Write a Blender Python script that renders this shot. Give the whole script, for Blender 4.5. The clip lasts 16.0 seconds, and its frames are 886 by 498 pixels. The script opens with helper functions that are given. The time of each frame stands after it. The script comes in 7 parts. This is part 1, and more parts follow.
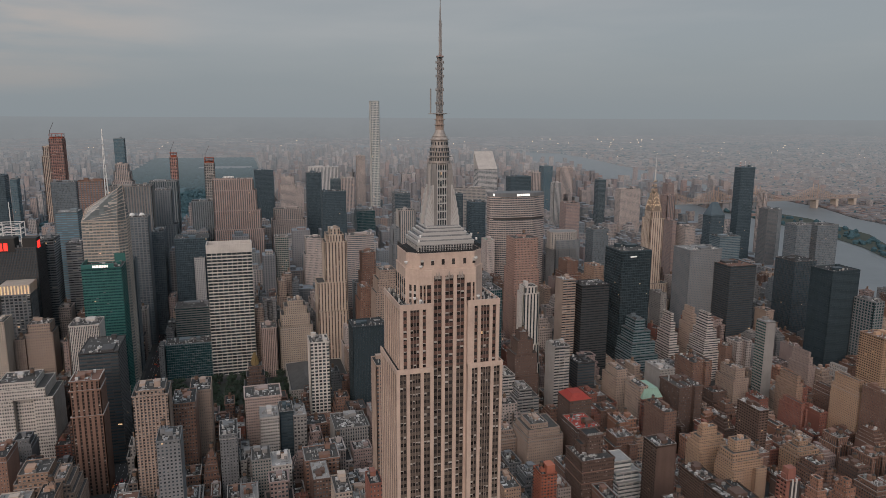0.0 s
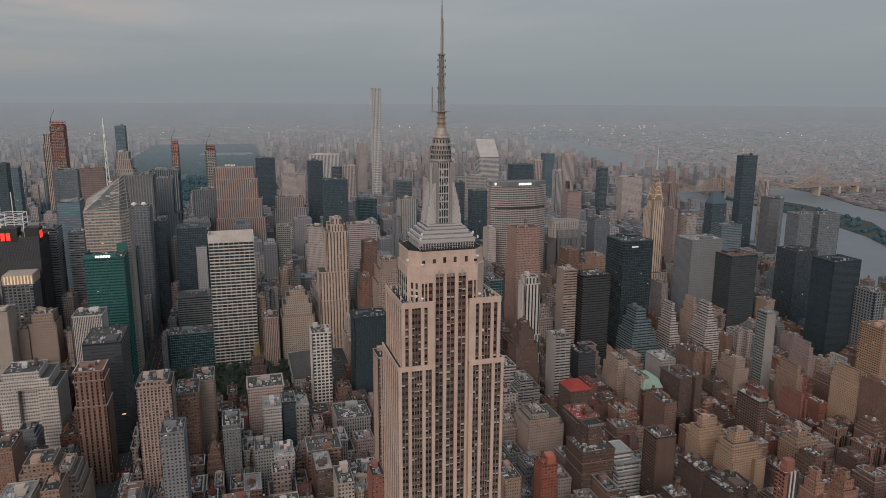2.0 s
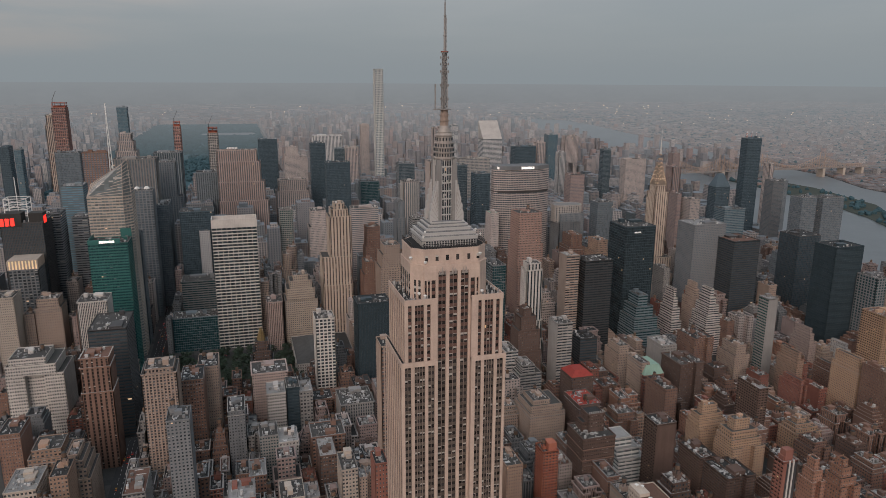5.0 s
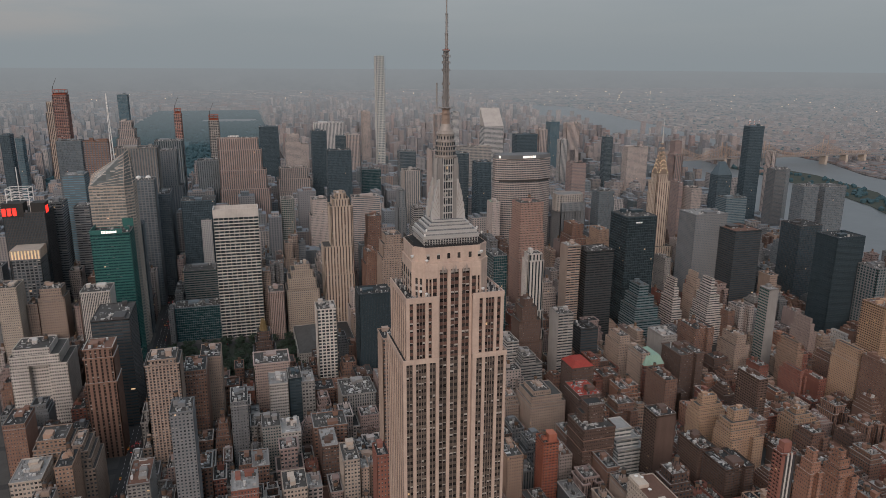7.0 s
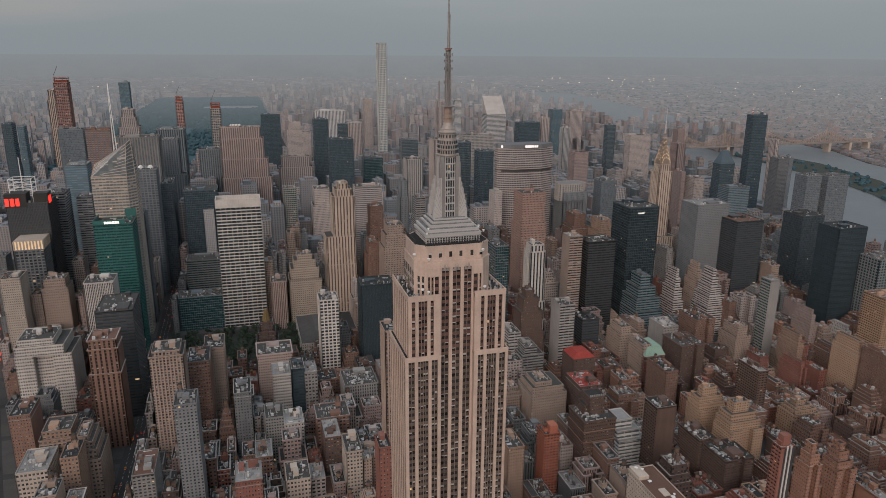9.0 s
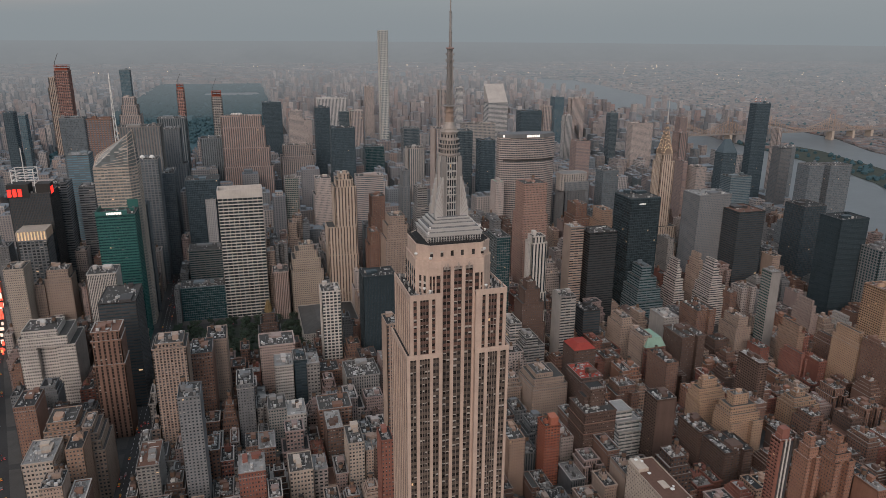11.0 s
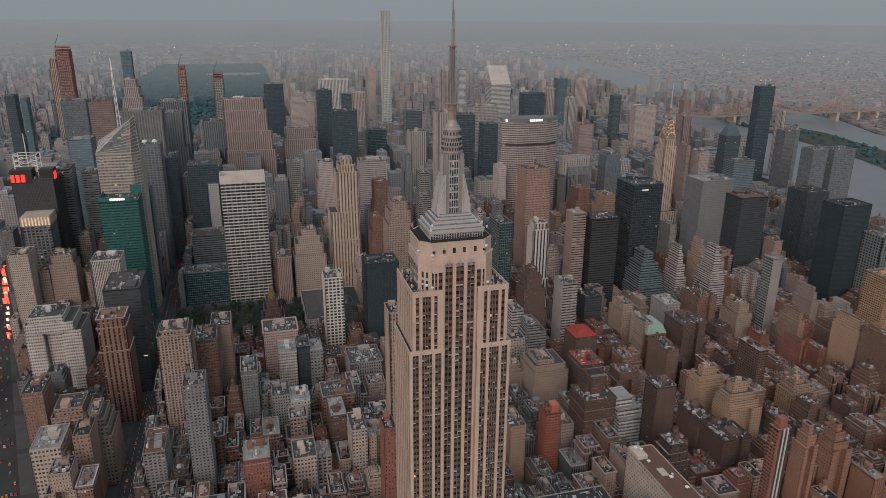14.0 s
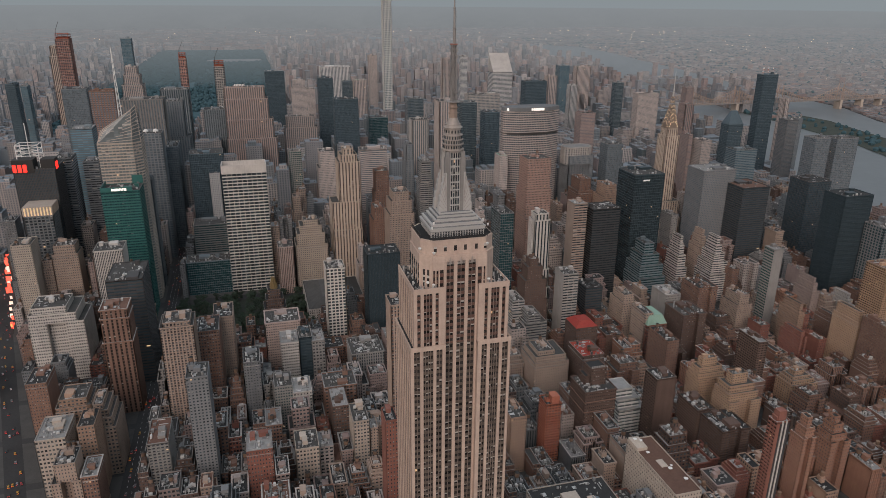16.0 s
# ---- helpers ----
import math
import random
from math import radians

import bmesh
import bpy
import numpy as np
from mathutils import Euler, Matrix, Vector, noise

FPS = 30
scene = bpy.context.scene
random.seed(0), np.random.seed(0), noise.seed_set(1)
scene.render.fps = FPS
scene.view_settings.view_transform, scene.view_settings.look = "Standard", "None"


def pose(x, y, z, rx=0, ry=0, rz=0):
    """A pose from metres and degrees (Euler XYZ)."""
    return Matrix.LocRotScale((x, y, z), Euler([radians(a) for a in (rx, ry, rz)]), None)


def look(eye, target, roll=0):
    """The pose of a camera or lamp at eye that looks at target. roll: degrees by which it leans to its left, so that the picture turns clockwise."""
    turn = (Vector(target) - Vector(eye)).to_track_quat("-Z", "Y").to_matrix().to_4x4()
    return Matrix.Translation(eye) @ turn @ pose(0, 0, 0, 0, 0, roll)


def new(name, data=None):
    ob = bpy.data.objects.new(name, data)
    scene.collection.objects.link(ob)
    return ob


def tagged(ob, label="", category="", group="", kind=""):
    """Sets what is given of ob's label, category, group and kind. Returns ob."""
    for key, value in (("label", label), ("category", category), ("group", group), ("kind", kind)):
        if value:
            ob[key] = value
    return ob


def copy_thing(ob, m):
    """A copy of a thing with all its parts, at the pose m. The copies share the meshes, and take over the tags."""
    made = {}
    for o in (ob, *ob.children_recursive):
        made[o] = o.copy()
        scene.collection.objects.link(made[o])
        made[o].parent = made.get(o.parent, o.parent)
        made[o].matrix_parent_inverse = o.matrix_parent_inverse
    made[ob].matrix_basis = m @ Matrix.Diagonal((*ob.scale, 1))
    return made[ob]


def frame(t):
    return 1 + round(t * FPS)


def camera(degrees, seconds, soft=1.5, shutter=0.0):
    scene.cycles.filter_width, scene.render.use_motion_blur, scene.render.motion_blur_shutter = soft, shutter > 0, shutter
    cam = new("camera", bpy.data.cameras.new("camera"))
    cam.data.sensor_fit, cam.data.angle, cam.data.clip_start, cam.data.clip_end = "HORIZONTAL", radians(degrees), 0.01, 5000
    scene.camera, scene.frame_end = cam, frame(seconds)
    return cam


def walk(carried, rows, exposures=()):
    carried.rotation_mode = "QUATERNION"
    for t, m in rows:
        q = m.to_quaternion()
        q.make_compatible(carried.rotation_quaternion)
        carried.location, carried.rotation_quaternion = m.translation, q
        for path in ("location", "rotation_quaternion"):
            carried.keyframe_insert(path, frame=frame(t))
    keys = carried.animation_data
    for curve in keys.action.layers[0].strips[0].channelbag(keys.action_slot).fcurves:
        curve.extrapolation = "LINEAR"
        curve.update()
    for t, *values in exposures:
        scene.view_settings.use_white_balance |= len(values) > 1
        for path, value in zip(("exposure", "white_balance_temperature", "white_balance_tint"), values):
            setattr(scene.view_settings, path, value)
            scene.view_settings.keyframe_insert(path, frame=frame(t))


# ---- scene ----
cam = camera(64.8, 16.0, 0.5)
PATH = [
    (0, (-79.881, -330.234, 384.873), (88.152, 234.778, 272.951), 0.26),
    (0.5, (-79.903, -330.218, 386.193), (87.774, 234.305, 271.309), 0.27),
    (1, (-79.924, -330.202, 387.802), (87.195, 233.861, 269.889), 0.27),
    (1.5, (-79.944, -330.186, 389.324), (86.550, 233.495, 268.728), 0.28),
    (2, (-79.963, -330.170, 391.055), (86.224, 232.886, 267.165), 0.28),
    (2.5, (-79.981, -330.154, 392.590), (85.575, 232.494, 266.024), 0.29),
    (3, (-79.997, -330.138, 394.098), (84.982, 231.992, 264.514), 0.30),
    (3.5, (-80.012, -330.121, 395.592), (84.387, 231.475, 262.993), 0.30),
    (4, (-80.027, -330.104, 397.015), (84.065, 230.867, 261.422), 0.31),
    (6.5, (-80.080, -330.017, 405.276), (81.319, 227.979, 254.977), 0.33),
    (7, (-80.088, -329.999, 406.705), (81.054, 227.244, 253.365), 0.34),
    (7.5, (-80.094, -329.981, 408.299), (80.100, 226.798, 252.305), 0.34),
    (8, (-80.099, -329.963, 410.136), (79.734, 226.003, 250.903), 0.35),
    (8.5, (-80.103, -329.945, 411.621), (78.902, 225.370, 249.317), 0.35),
    (9, (-80.105, -329.926, 412.862), (78.594, 224.771, 248.163), 0.36),
    (11.5, (-80.102, -329.830, 421.059), (75.848, 221.093, 241.717), 0.38),
    (12, (-80.098, -329.810, 422.434), (75.344, 220.236, 239.986), 0.39),
    (12.5, (-80.092, -329.791, 423.943), (74.998, 219.774, 239.755), 0.39),
    (13, (-80.086, -329.770, 425.382), (74.371, 219.075, 238.535), 0.40),
    (13.5, (-80.078, -329.750, 426.968), (73.787, 218.227, 237.110), 0.40),
    (14, (-80.070, -329.730, 428.694), (73.225, 217.452, 236.100), 0.41),
    (14.5, (-80.060, -329.709, 430.337), (72.916, 216.506, 234.767), 0.41),
    (15, (-80.049, -329.688, 432.015), (72.043, 215.683, 233.425), 0.42),
    (15.5, (-80.036, -329.667, 433.405), (71.805, 214.981, 232.650), 0.42),
    (16, (-80.023, -329.646, 434.713), (71.207, 214.063, 230.972), 0.43),
]
walk(cam, [(t, look(e, a, r)) for t, e, a, r in PATH])

# ---- sky and light ----
world = bpy.data.worlds.new("overcast_dusk")
scene.world = world
world.use_nodes = True
wn, wl = world.node_tree.nodes, world.node_tree.links
wn.clear()
w_out = wn.new("ShaderNodeOutputWorld")
w_bg = wn.new("ShaderNodeBackground")
w_sky = wn.new("ShaderNodeTexSky")
w_sky.sky_type = "NISHITA"
w_sky.sun_disc = False
w_sky.sun_elevation, w_sky.sun_rotation = radians(28), radians(208)
w_co = wn.new("ShaderNodeTexCoord")
w_map = wn.new("ShaderNodeMapping")
w_map.inputs["Scale"].default_value = (1.4, 1.4, 9.0)
w_noise = wn.new("ShaderNodeTexNoise")
w_noise.inputs["Scale"].default_value, w_noise.inputs["Detail"].default_value = 1.7, 6
w_ramp = wn.new("ShaderNodeValToRGB")
w_ramp.color_ramp.elements[0].position, w_ramp.color_ramp.elements[1].position = 0.36, 0.70
w_ramp.color_ramp.elements[0].color = (0.305, 0.335, 0.358, 1)
w_ramp.color_ramp.elements[1].color = (0.375, 0.388, 0.400, 1)
w_dir = wn.new("ShaderNodeSeparateXYZ")
wl.new(w_co.outputs["Generated"], w_dir.inputs[0])
w_west = wn.new("ShaderNodeMapRange")
w_west.interpolation_type = "SMOOTHSTEP"
w_west.inputs["From Min"].default_value, w_west.inputs["From Max"].default_value = 0.02, -0.30
wl.new(w_dir.outputs["X"], w_west.inputs["Value"])
w_streak = wn.new("ShaderNodeMath")
w_streak.operation = "MULTIPLY"
w_streak.use_clamp = True
wl.new(w_west.outputs[0], w_streak.inputs[0])
w_band = wn.new("ShaderNodeMapRange")
w_band.interpolation_type = "SMOOTHSTEP"
w_band.inputs["From Min"].default_value, w_band.inputs["From Max"].default_value = 0.44, 0.66
wl.new(w_noise.outputs["Fac"], w_band.inputs["Value"])
wl.new(w_band.outputs[0], w_streak.inputs[1])
w_warm = wn.new("ShaderNodeMix")
w_warm.data_type = "RGBA"
w_warm.inputs["B"].default_value = (0.52, 0.435, 0.385, 1)
wl.new(w_streak.outputs[0], w_warm.inputs["Factor"])
wl.new(w_ramp.outputs["Color"], w_warm.inputs["A"])
w_dim = wn.new("ShaderNodeVectorMath")
w_dim.operation = "SCALE"
w_dim.inputs["Scale"].default_value = 0.05
w_mix = wn.new("ShaderNodeMix")
w_mix.data_type = "RGBA"
w_mix.inputs["Factor"].default_value = 0.9
wl.new(w_co.outputs["Generated"], w_map.inputs["Vector"])
wl.new(w_map.outputs["Vector"], w_noise.inputs["Vector"])
wl.new(w_noise.outputs["Fac"], w_ramp.inputs["Fac"])
wl.new(w_sky.outputs["Color"], w_dim.inputs[0])
wl.new(w_dim.outputs["Vector"], w_mix.inputs["A"])
wl.new(w_warm.outputs["Result"], w_mix.inputs["B"])
w_sep = wn.new("ShaderNodeSeparateXYZ")
w_low = wn.new("ShaderNodeMapRange")
w_low.interpolation_type = "SMOOTHSTEP"
w_low.inputs["From Min"].default_value, w_low.inputs["From Max"].default_value = -0.01, 0.13
w_haze = wn.new("ShaderNodeMix")
w_haze.data_type = "RGBA"
w_haze.inputs["A"].default_value = (0.250, 0.281, 0.302, 1)
wl.new(w_co.outputs["Generated"], w_sep.inputs[0])
wl.new(w_sep.outputs["Z"], w_low.inputs["Value"])
wl.new(w_low.outputs[0], w_haze.inputs["Factor"])
wl.new(w_mix.outputs["Result"], w_haze.inputs["B"])
w_high = wn.new("ShaderNodeMapRange")
w_high.interpolation_type = "SMOOTHSTEP"
w_high.inputs["From Min"].default_value, w_high.inputs["From Max"].default_value = 0.2, 0.75
w_zenith = wn.new("ShaderNodeMix")
w_zenith.data_type = "RGBA"
w_zenith.inputs["B"].default_value = (0.50, 0.575, 0.655, 1)
wl.new(w_sep.outputs["Z"], w_high.inputs["Value"])
wl.new(w_high.outputs[0], w_zenith.inputs["Factor"])
wl.new(w_haze.outputs["Result"], w_zenith.inputs["A"])
wl.new(w_zenith.outputs["Result"], w_bg.inputs["Color"])
w_bg.inputs["Strength"].default_value = 1.0
wl.new(w_bg.outputs["Background"], w_out.inputs["Surface"])

sun = new("sun", bpy.data.lights.new("sun", "SUN"))
sun.data.energy, sun.data.angle, sun.data.color = 1.80, radians(50), (1.0, 0.805, 0.70)
sun.matrix_world = look((-420, -800, 600), (0, 0, 150))


# ---- materials ----
def nodes_of(name):
    mat = bpy.data.materials.new(name)
    mat.use_nodes = True
    nt = mat.node_tree
    return mat, nt.nodes, nt.links, nt.nodes["Principled BSDF"]


def noise_at(n, l, co, scale, detail=4, stretch=None):
    tex = n.new("ShaderNodeTexNoise")
    tex.inputs["Scale"].default_value, tex.inputs["Detail"].default_value = scale, detail
    if stretch:
        mp = n.new("ShaderNodeMapping")
        mp.inputs["Scale"].default_value = stretch
        l.new(co, mp.inputs["Vector"])
        co = mp.outputs["Vector"]
    l.new(co, tex.inputs["Vector"])
    return tex.outputs["Fac"]


def math_node(n, l, op, a, b=None, c=None):
    m = n.new("ShaderNodeMath")
    m.operation = op
    for i, v in enumerate((a, b, c)):
        if v is None:
            continue
        if isinstance(v, (int, float)):
            m.inputs[i].default_value = v
        else:
            l.new(v, m.inputs[i])
    return m.outputs[0]


def surface(name, rgb, rough=0.9, metal=0.0, var=0.32, each=0.3, coarse=0.06, fine=0.9, bump=0.25, island=False):
    """A solid surface: base colour with broad stains, vertical streaks, fine grain and a difference from object to object."""
    mat, n, l, bsdf = nodes_of(name)
    co = n.new("ShaderNodeTexCoord").outputs["Object"]
    info = n.new("ShaderNodeNewGeometry").outputs["Random Per Island"] if island else n.new("ShaderNodeObjectInfo").outputs["Random"]
    a = noise_at(n, l, co, coarse, 5)
    s = noise_at(n, l, co, 0.5, 3, (1, 1, 0.06))
    f = noise_at(n, l, co, fine, 3)
    total = math_node(n, l, "ADD", math_node(n, l, "MULTIPLY_ADD", a, var * 1.6, 1 - var * 0.8),
                      math_node(n, l, "MULTIPLY_ADD", s, var, -var / 2))
    total = math_node(n, l, "ADD", total, math_node(n, l, "MULTIPLY_ADD", f, var * 0.8, -var * 0.4))
    total = math_node(n, l, "MULTIPLY", total, math_node(n, l, "MULTIPLY_ADD", info, each, 1 - each / 2))
    hsv = n.new("ShaderNodeHueSaturation")
    hsv.inputs["Color"].default_value = (*rgb, 1)
    l.new(total, hsv.inputs["Value"])
    l.new(math_node(n, l, "MULTIPLY_ADD", a, 0.02, 0.49), hsv.inputs["Hue"])
    l.new(hsv.outputs["Color"], bsdf.inputs["Base Color"])
    bsdf.inputs["Roughness"].default_value, bsdf.inputs["Metallic"].default_value = rough, metal
    bsdf.inputs["Specular IOR Level"].default_value = 0.3
    if bump:
        bp = n.new("ShaderNodeBump")
        bp.inputs["Strength"].default_value, bp.inputs["Distance"].default_value = bump, 0.08
        l.new(f, bp.inputs["Height"])
        l.new(bp.outputs["Normal"], bsdf.inputs["Normal"])
    return mat


def window_glass(name, rgb, blinds=0.35, lit=0.006, rough=0.12, blind_rgb=(0.42, 0.40, 0.37), vary=1.2):
    """Panes with a blind drawn to a different height in each and a few lamps on behind them. One unit of UV is one window."""
    mat, n, l, bsdf = nodes_of(name)
    uv = n.new("ShaderNodeTexCoord").outputs["UV"]
    info = n.new("ShaderNodeObjectInfo").outputs["Random"]
    fl = n.new("ShaderNodeVectorMath")
    fl.operation = "FLOOR"
    l.new(uv, fl.inputs[0])
    seed = n.new("ShaderNodeCombineXYZ")
    l.new(math_node(n, l, "MULTIPLY", info, 91.7), seed.inputs["Z"])
    add = n.new("ShaderNodeVectorMath")
    l.new(fl.outputs[0], add.inputs[0])
    l.new(seed.outputs[0], add.inputs[1])
    white = n.new("ShaderNodeTexWhiteNoise")
    l.new(add.outputs[0], white.inputs["Vector"])
    sep = n.new("ShaderNodeSeparateColor")
    l.new(white.outputs["Color"], sep.inputs[0])
    suv = n.new("ShaderNodeSeparateXYZ")
    l.new(uv, suv.inputs[0])
    fv = math_node(n, l, "FRACT", suv.outputs["Y"])
    has = math_node(n, l, "LESS_THAN", sep.outputs[0], blinds)
    drawn = math_node(n, l, "GREATER_THAN", fv, math_node(n, l, "MULTIPLY_ADD", sep.outputs[1], 0.5, 0.42))
    fac = math_node(n, l, "MULTIPLY", has, drawn)
    mix = n.new("ShaderNodeMix")
    mix.data_type = "RGBA"
    l.new(fac, mix.inputs["Factor"])
    mix.inputs["B"].default_value = (*blind_rgb, 1)
    hsv = n.new("ShaderNodeHueSaturation")
    hsv.inputs["Color"].default_value = (*rgb, 1)
    l.new(math_node(n, l, "MULTIPLY_ADD", sep.outputs[2], vary, 1 - vary / 2), hsv.inputs["Value"])
    l.new(hsv.outputs["Color"], mix.inputs["A"])
    l.new(mix.outputs["Result"], bsdf.inputs["Base Color"])
    fu = math_node(n, l, "FRACT", suv.outputs["X"])
    lamp = math_node(n, l, "MULTIPLY", math_node(n, l, "LESS_THAN", math_node(n, l, "ABSOLUTE", math_node(n, l, "SUBTRACT", fu, 0.5)), 0.28),
                     math_node(n, l, "LESS_THAN", math_node(n, l, "ABSOLUTE", math_node(n, l, "SUBTRACT", fv, 0.55)), 0.22))
    on = math_node(n, l, "MULTIPLY", lamp, math_node(n, l, "GREATER_THAN", white.outputs["Value"], 1 - lit))
    bsdf.inputs["Emission Color"].default_value = (1.0, 0.66, 0.36, 1)
    l.new(math_node(n, l, "MULTIPLY", on, 0.75), bsdf.inputs["Emission Strength"])
    bsdf.inputs["Roughness"].default_value = rough
    return mat


def far_facade(name, ramp, glass, pane=0.5):
    """Facades too far off for single pieces: rows of windows, a colour of its own for each house. One unit of UV is one window."""
    mat, n, l, bsdf = nodes_of(name)
    uv = n.new("ShaderNodeTexCoord").outputs["UV"]
    isl = n.new("ShaderNodeNewGeometry").outputs["Random Per Island"]
    cr = n.new("ShaderNodeValToRGB")
    while len(cr.color_ramp.elements) < len(ramp):
        cr.color_ramp.elements.new(0.5)
    for i, c in enumerate(ramp):
        cr.color_ramp.elements[i].position = i / max(1, len(ramp) - 1)
        cr.color_ramp.elements[i].color = (*c, 1)
    l.new(isl, cr.inputs["Fac"])
    suv = n.new("ShaderNodeSeparateXYZ")
    l.new(uv, suv.inputs[0])
    fx, fy = math_node(n, l, "FRACT", suv.outputs["X"]), math_node(n, l, "FRACT", suv.outputs["Y"])
    wide = math_node(n, l, "MULTIPLY_ADD", math_node(n, l, "FRACT", math_node(n, l, "MULTIPLY", isl, 37.0)), 0.4, pane - 0.2)
    tall = math_node(n, l, "MULTIPLY_ADD", math_node(n, l, "FRACT", math_node(n, l, "MULTIPLY", isl, 71.0)), 0.4, pane - 0.15)
    win = math_node(n, l, "MULTIPLY", math_node(n, l, "LESS_THAN", fx, wide), math_node(n, l, "LESS_THAN", fy, tall))
    mix = n.new("ShaderNodeMix")
    mix.data_type = "RGBA"
    l.new(win, mix.inputs["Factor"])
    l.new(cr.outputs["Color"], mix.inputs["A"])
    mix.inputs["B"].default_value = (*glass, 1)
    co = n.new("ShaderNodeTexCoord").outputs["Object"]
    hsv = n.new("ShaderNodeHueSaturation")
    l.new(mix.outputs["Result"], hsv.inputs["Color"])
    l.new(math_node(n, l, "MULTIPLY_ADD", noise_at(n, l, co, 0.02, 5), 0.7, 0.65), hsv.inputs["Value"])
    l.new(hsv.outputs["Color"], bsdf.inputs["Base Color"])
    bsdf.inputs["Roughness"].default_value = 0.7
    return mat


def glow(name, rgb, power):
    mat, n, l, bsdf = nodes_of(name)
    bsdf.inputs["Base Color"].default_value = (*rgb, 1)
    bsdf.inputs["Emission Color"].default_value = (*rgb, 1)
    bsdf.inputs["Emission Strength"].default_value = power
    return mat


WALL = {
    "limestone": surface("limestone", (0.50, 0.385, 0.322), each=0.08, var=0.34, coarse=0.11),
    "cream": surface("cream_brick", (0.42, 0.36, 0.31)),
    "tan": surface("tan_brick", (0.35, 0.27, 0.225)),
    "ochre": surface("ochre_brick", (0.33, 0.225, 0.17)),
    "orange": surface("orange_brick", (0.32, 0.175, 0.125)),
    "red": surface("red_brick", (0.225, 0.10, 0.078)),
    "vermilion": surface("vermilion_brick", (0.36, 0.13, 0.085)),
    "brown": surface("brown_brick", (0.21, 0.128, 0.10)),
    "umber": surface("dark_brown_brick", (0.125, 0.084, 0.070)),
    "grey": surface("grey_stone", (0.25, 0.24, 0.232)),
    "slate": surface("slate_grey_stone", (0.175, 0.182, 0.19)),
    "white": surface("white_stone", (0.52, 0.485, 0.455), each=0.12),
    "ivory": surface("ivory_concrete", (0.64, 0.635, 0.61), each=0.05, var=0.15),
    "pale": surface("pale_concrete", (0.375, 0.35, 0.33)),
    "pinkish": surface("pink_granite", (0.36, 0.285, 0.26)),
    "black": surface("black_metal_cladding", (0.046, 0.066, 0.078), rough=0.45, metal=0.2),
    "bronze": surface("dark_bronze_cladding", (0.078, 0.076, 0.078), rough=0.5, metal=0.3),
    "steel": surface("bluish_steel_cladding", (0.17, 0.205, 0.225), rough=0.5, metal=0.3),
    "greenmetal": surface("green_metal_cladding", (0.035, 0.125, 0.115), rough=0.4),
    "silver": surface("silver_metal", (0.48, 0.465, 0.45), rough=0.5, metal=0.2, var=0.12, each=0.05),
    # Far-tower copies of black, slate, tan and white, with haze in the colour.
    "smoke": surface("hazed_black_cladding", (0.088, 0.122, 0.146), rough=0.5, metal=0.1),
    "bluegrey": surface("hazed_slate_stone", (0.21, 0.225, 0.24)),
    "greige": surface("greige_hazed_stone", (0.41, 0.357, 0.335)),
    "dove": surface("hazed_white_stone", (0.50, 0.49, 0.485)),
    "yellow": surface("yellow_brick", (0.41, 0.275, 0.19)),
    "straw": surface("straw_coloured_stone", (0.43, 0.355, 0.295)),
    "salmon": surface("salmon_brick", (0.37, 0.245, 0.205)),
    "netting": surface("red_debris_netting", (0.35, 0.20, 0.17), var=0.5, coarse=0.12),
    # Slate again for far towers, its colour lifted to imitate haze.
    "graphite": surface("hazed_slate_cladding", (0.18, 0.20, 0.215), rough=0.5, metal=0.1),
    "rosy": surface("rosy_brown_brick", (0.28, 0.215, 0.20)),
}
GLASS = {
    "dark": window_glass("dark_window_glass", (0.052, 0.063, 0.073), 0.2, 0.003),
    "old": window_glass("sash_window_glass", (0.082, 0.086, 0.092), 0.55, 0.0012, blind_rgb=(0.36, 0.335, 0.31)),
    "stone_office": window_glass("office_window_glass", (0.040, 0.036, 0.035), 0.55, 0.003, blind_rgb=(0.46, 0.43, 0.40)),
    "teal": window_glass("teal_window_glass", (0.020, 0.058, 0.066), 0.12, 0.003, 0.08, blind_rgb=(0.13, 0.14, 0.15), vary=0.45),
    "green": window_glass("green_window_glass", (0.014, 0.070, 0.066), 0.10, 0.003, 0.08, blind_rgb=(0.13, 0.14, 0.15), vary=0.45),
    "blue": window_glass("blue_window_glass", (0.085, 0.14, 0.172), 0.08, 0.003, 0.06, blind_rgb=(0.13, 0.14, 0.15), vary=0.45),
    "sky": window_glass("sky_blue_window_glass", (0.15, 0.26, 0.33), 0.08, 0.002, 0.06, blind_rgb=(0.2, 0.26, 0.3), vary=0.4),
    "jet": window_glass("jet_window_glass", (0.030, 0.043, 0.050), 0.06, 0.0015, 0.10, blind_rgb=(0.06, 0.07, 0.078), vary=0.6),
    "black": window_glass("black_window_glass", (0.056, 0.080, 0.096), 0.05, 0.001, 0.10, blind_rgb=(0.07, 0.085, 0.095), vary=0.45),
    "bronze": window_glass("bronze_window_glass", (0.040, 0.036, 0.034), 0.15, 0.004, 0.12, vary=0.45),
    "pale": window_glass("pale_window_glass", (0.15, 0.17, 0.175), 0.25, 0.006, 0.08, vary=0.45),
    # Dark glass paled for far towers: haze put into the pane colour.
    "smoke": window_glass("hazed_window_glass", (0.122, 0.148, 0.168), 0.10, 0.001, 0.12, blind_rgb=(0.15, 0.165, 0.175), vary=0.45),
}
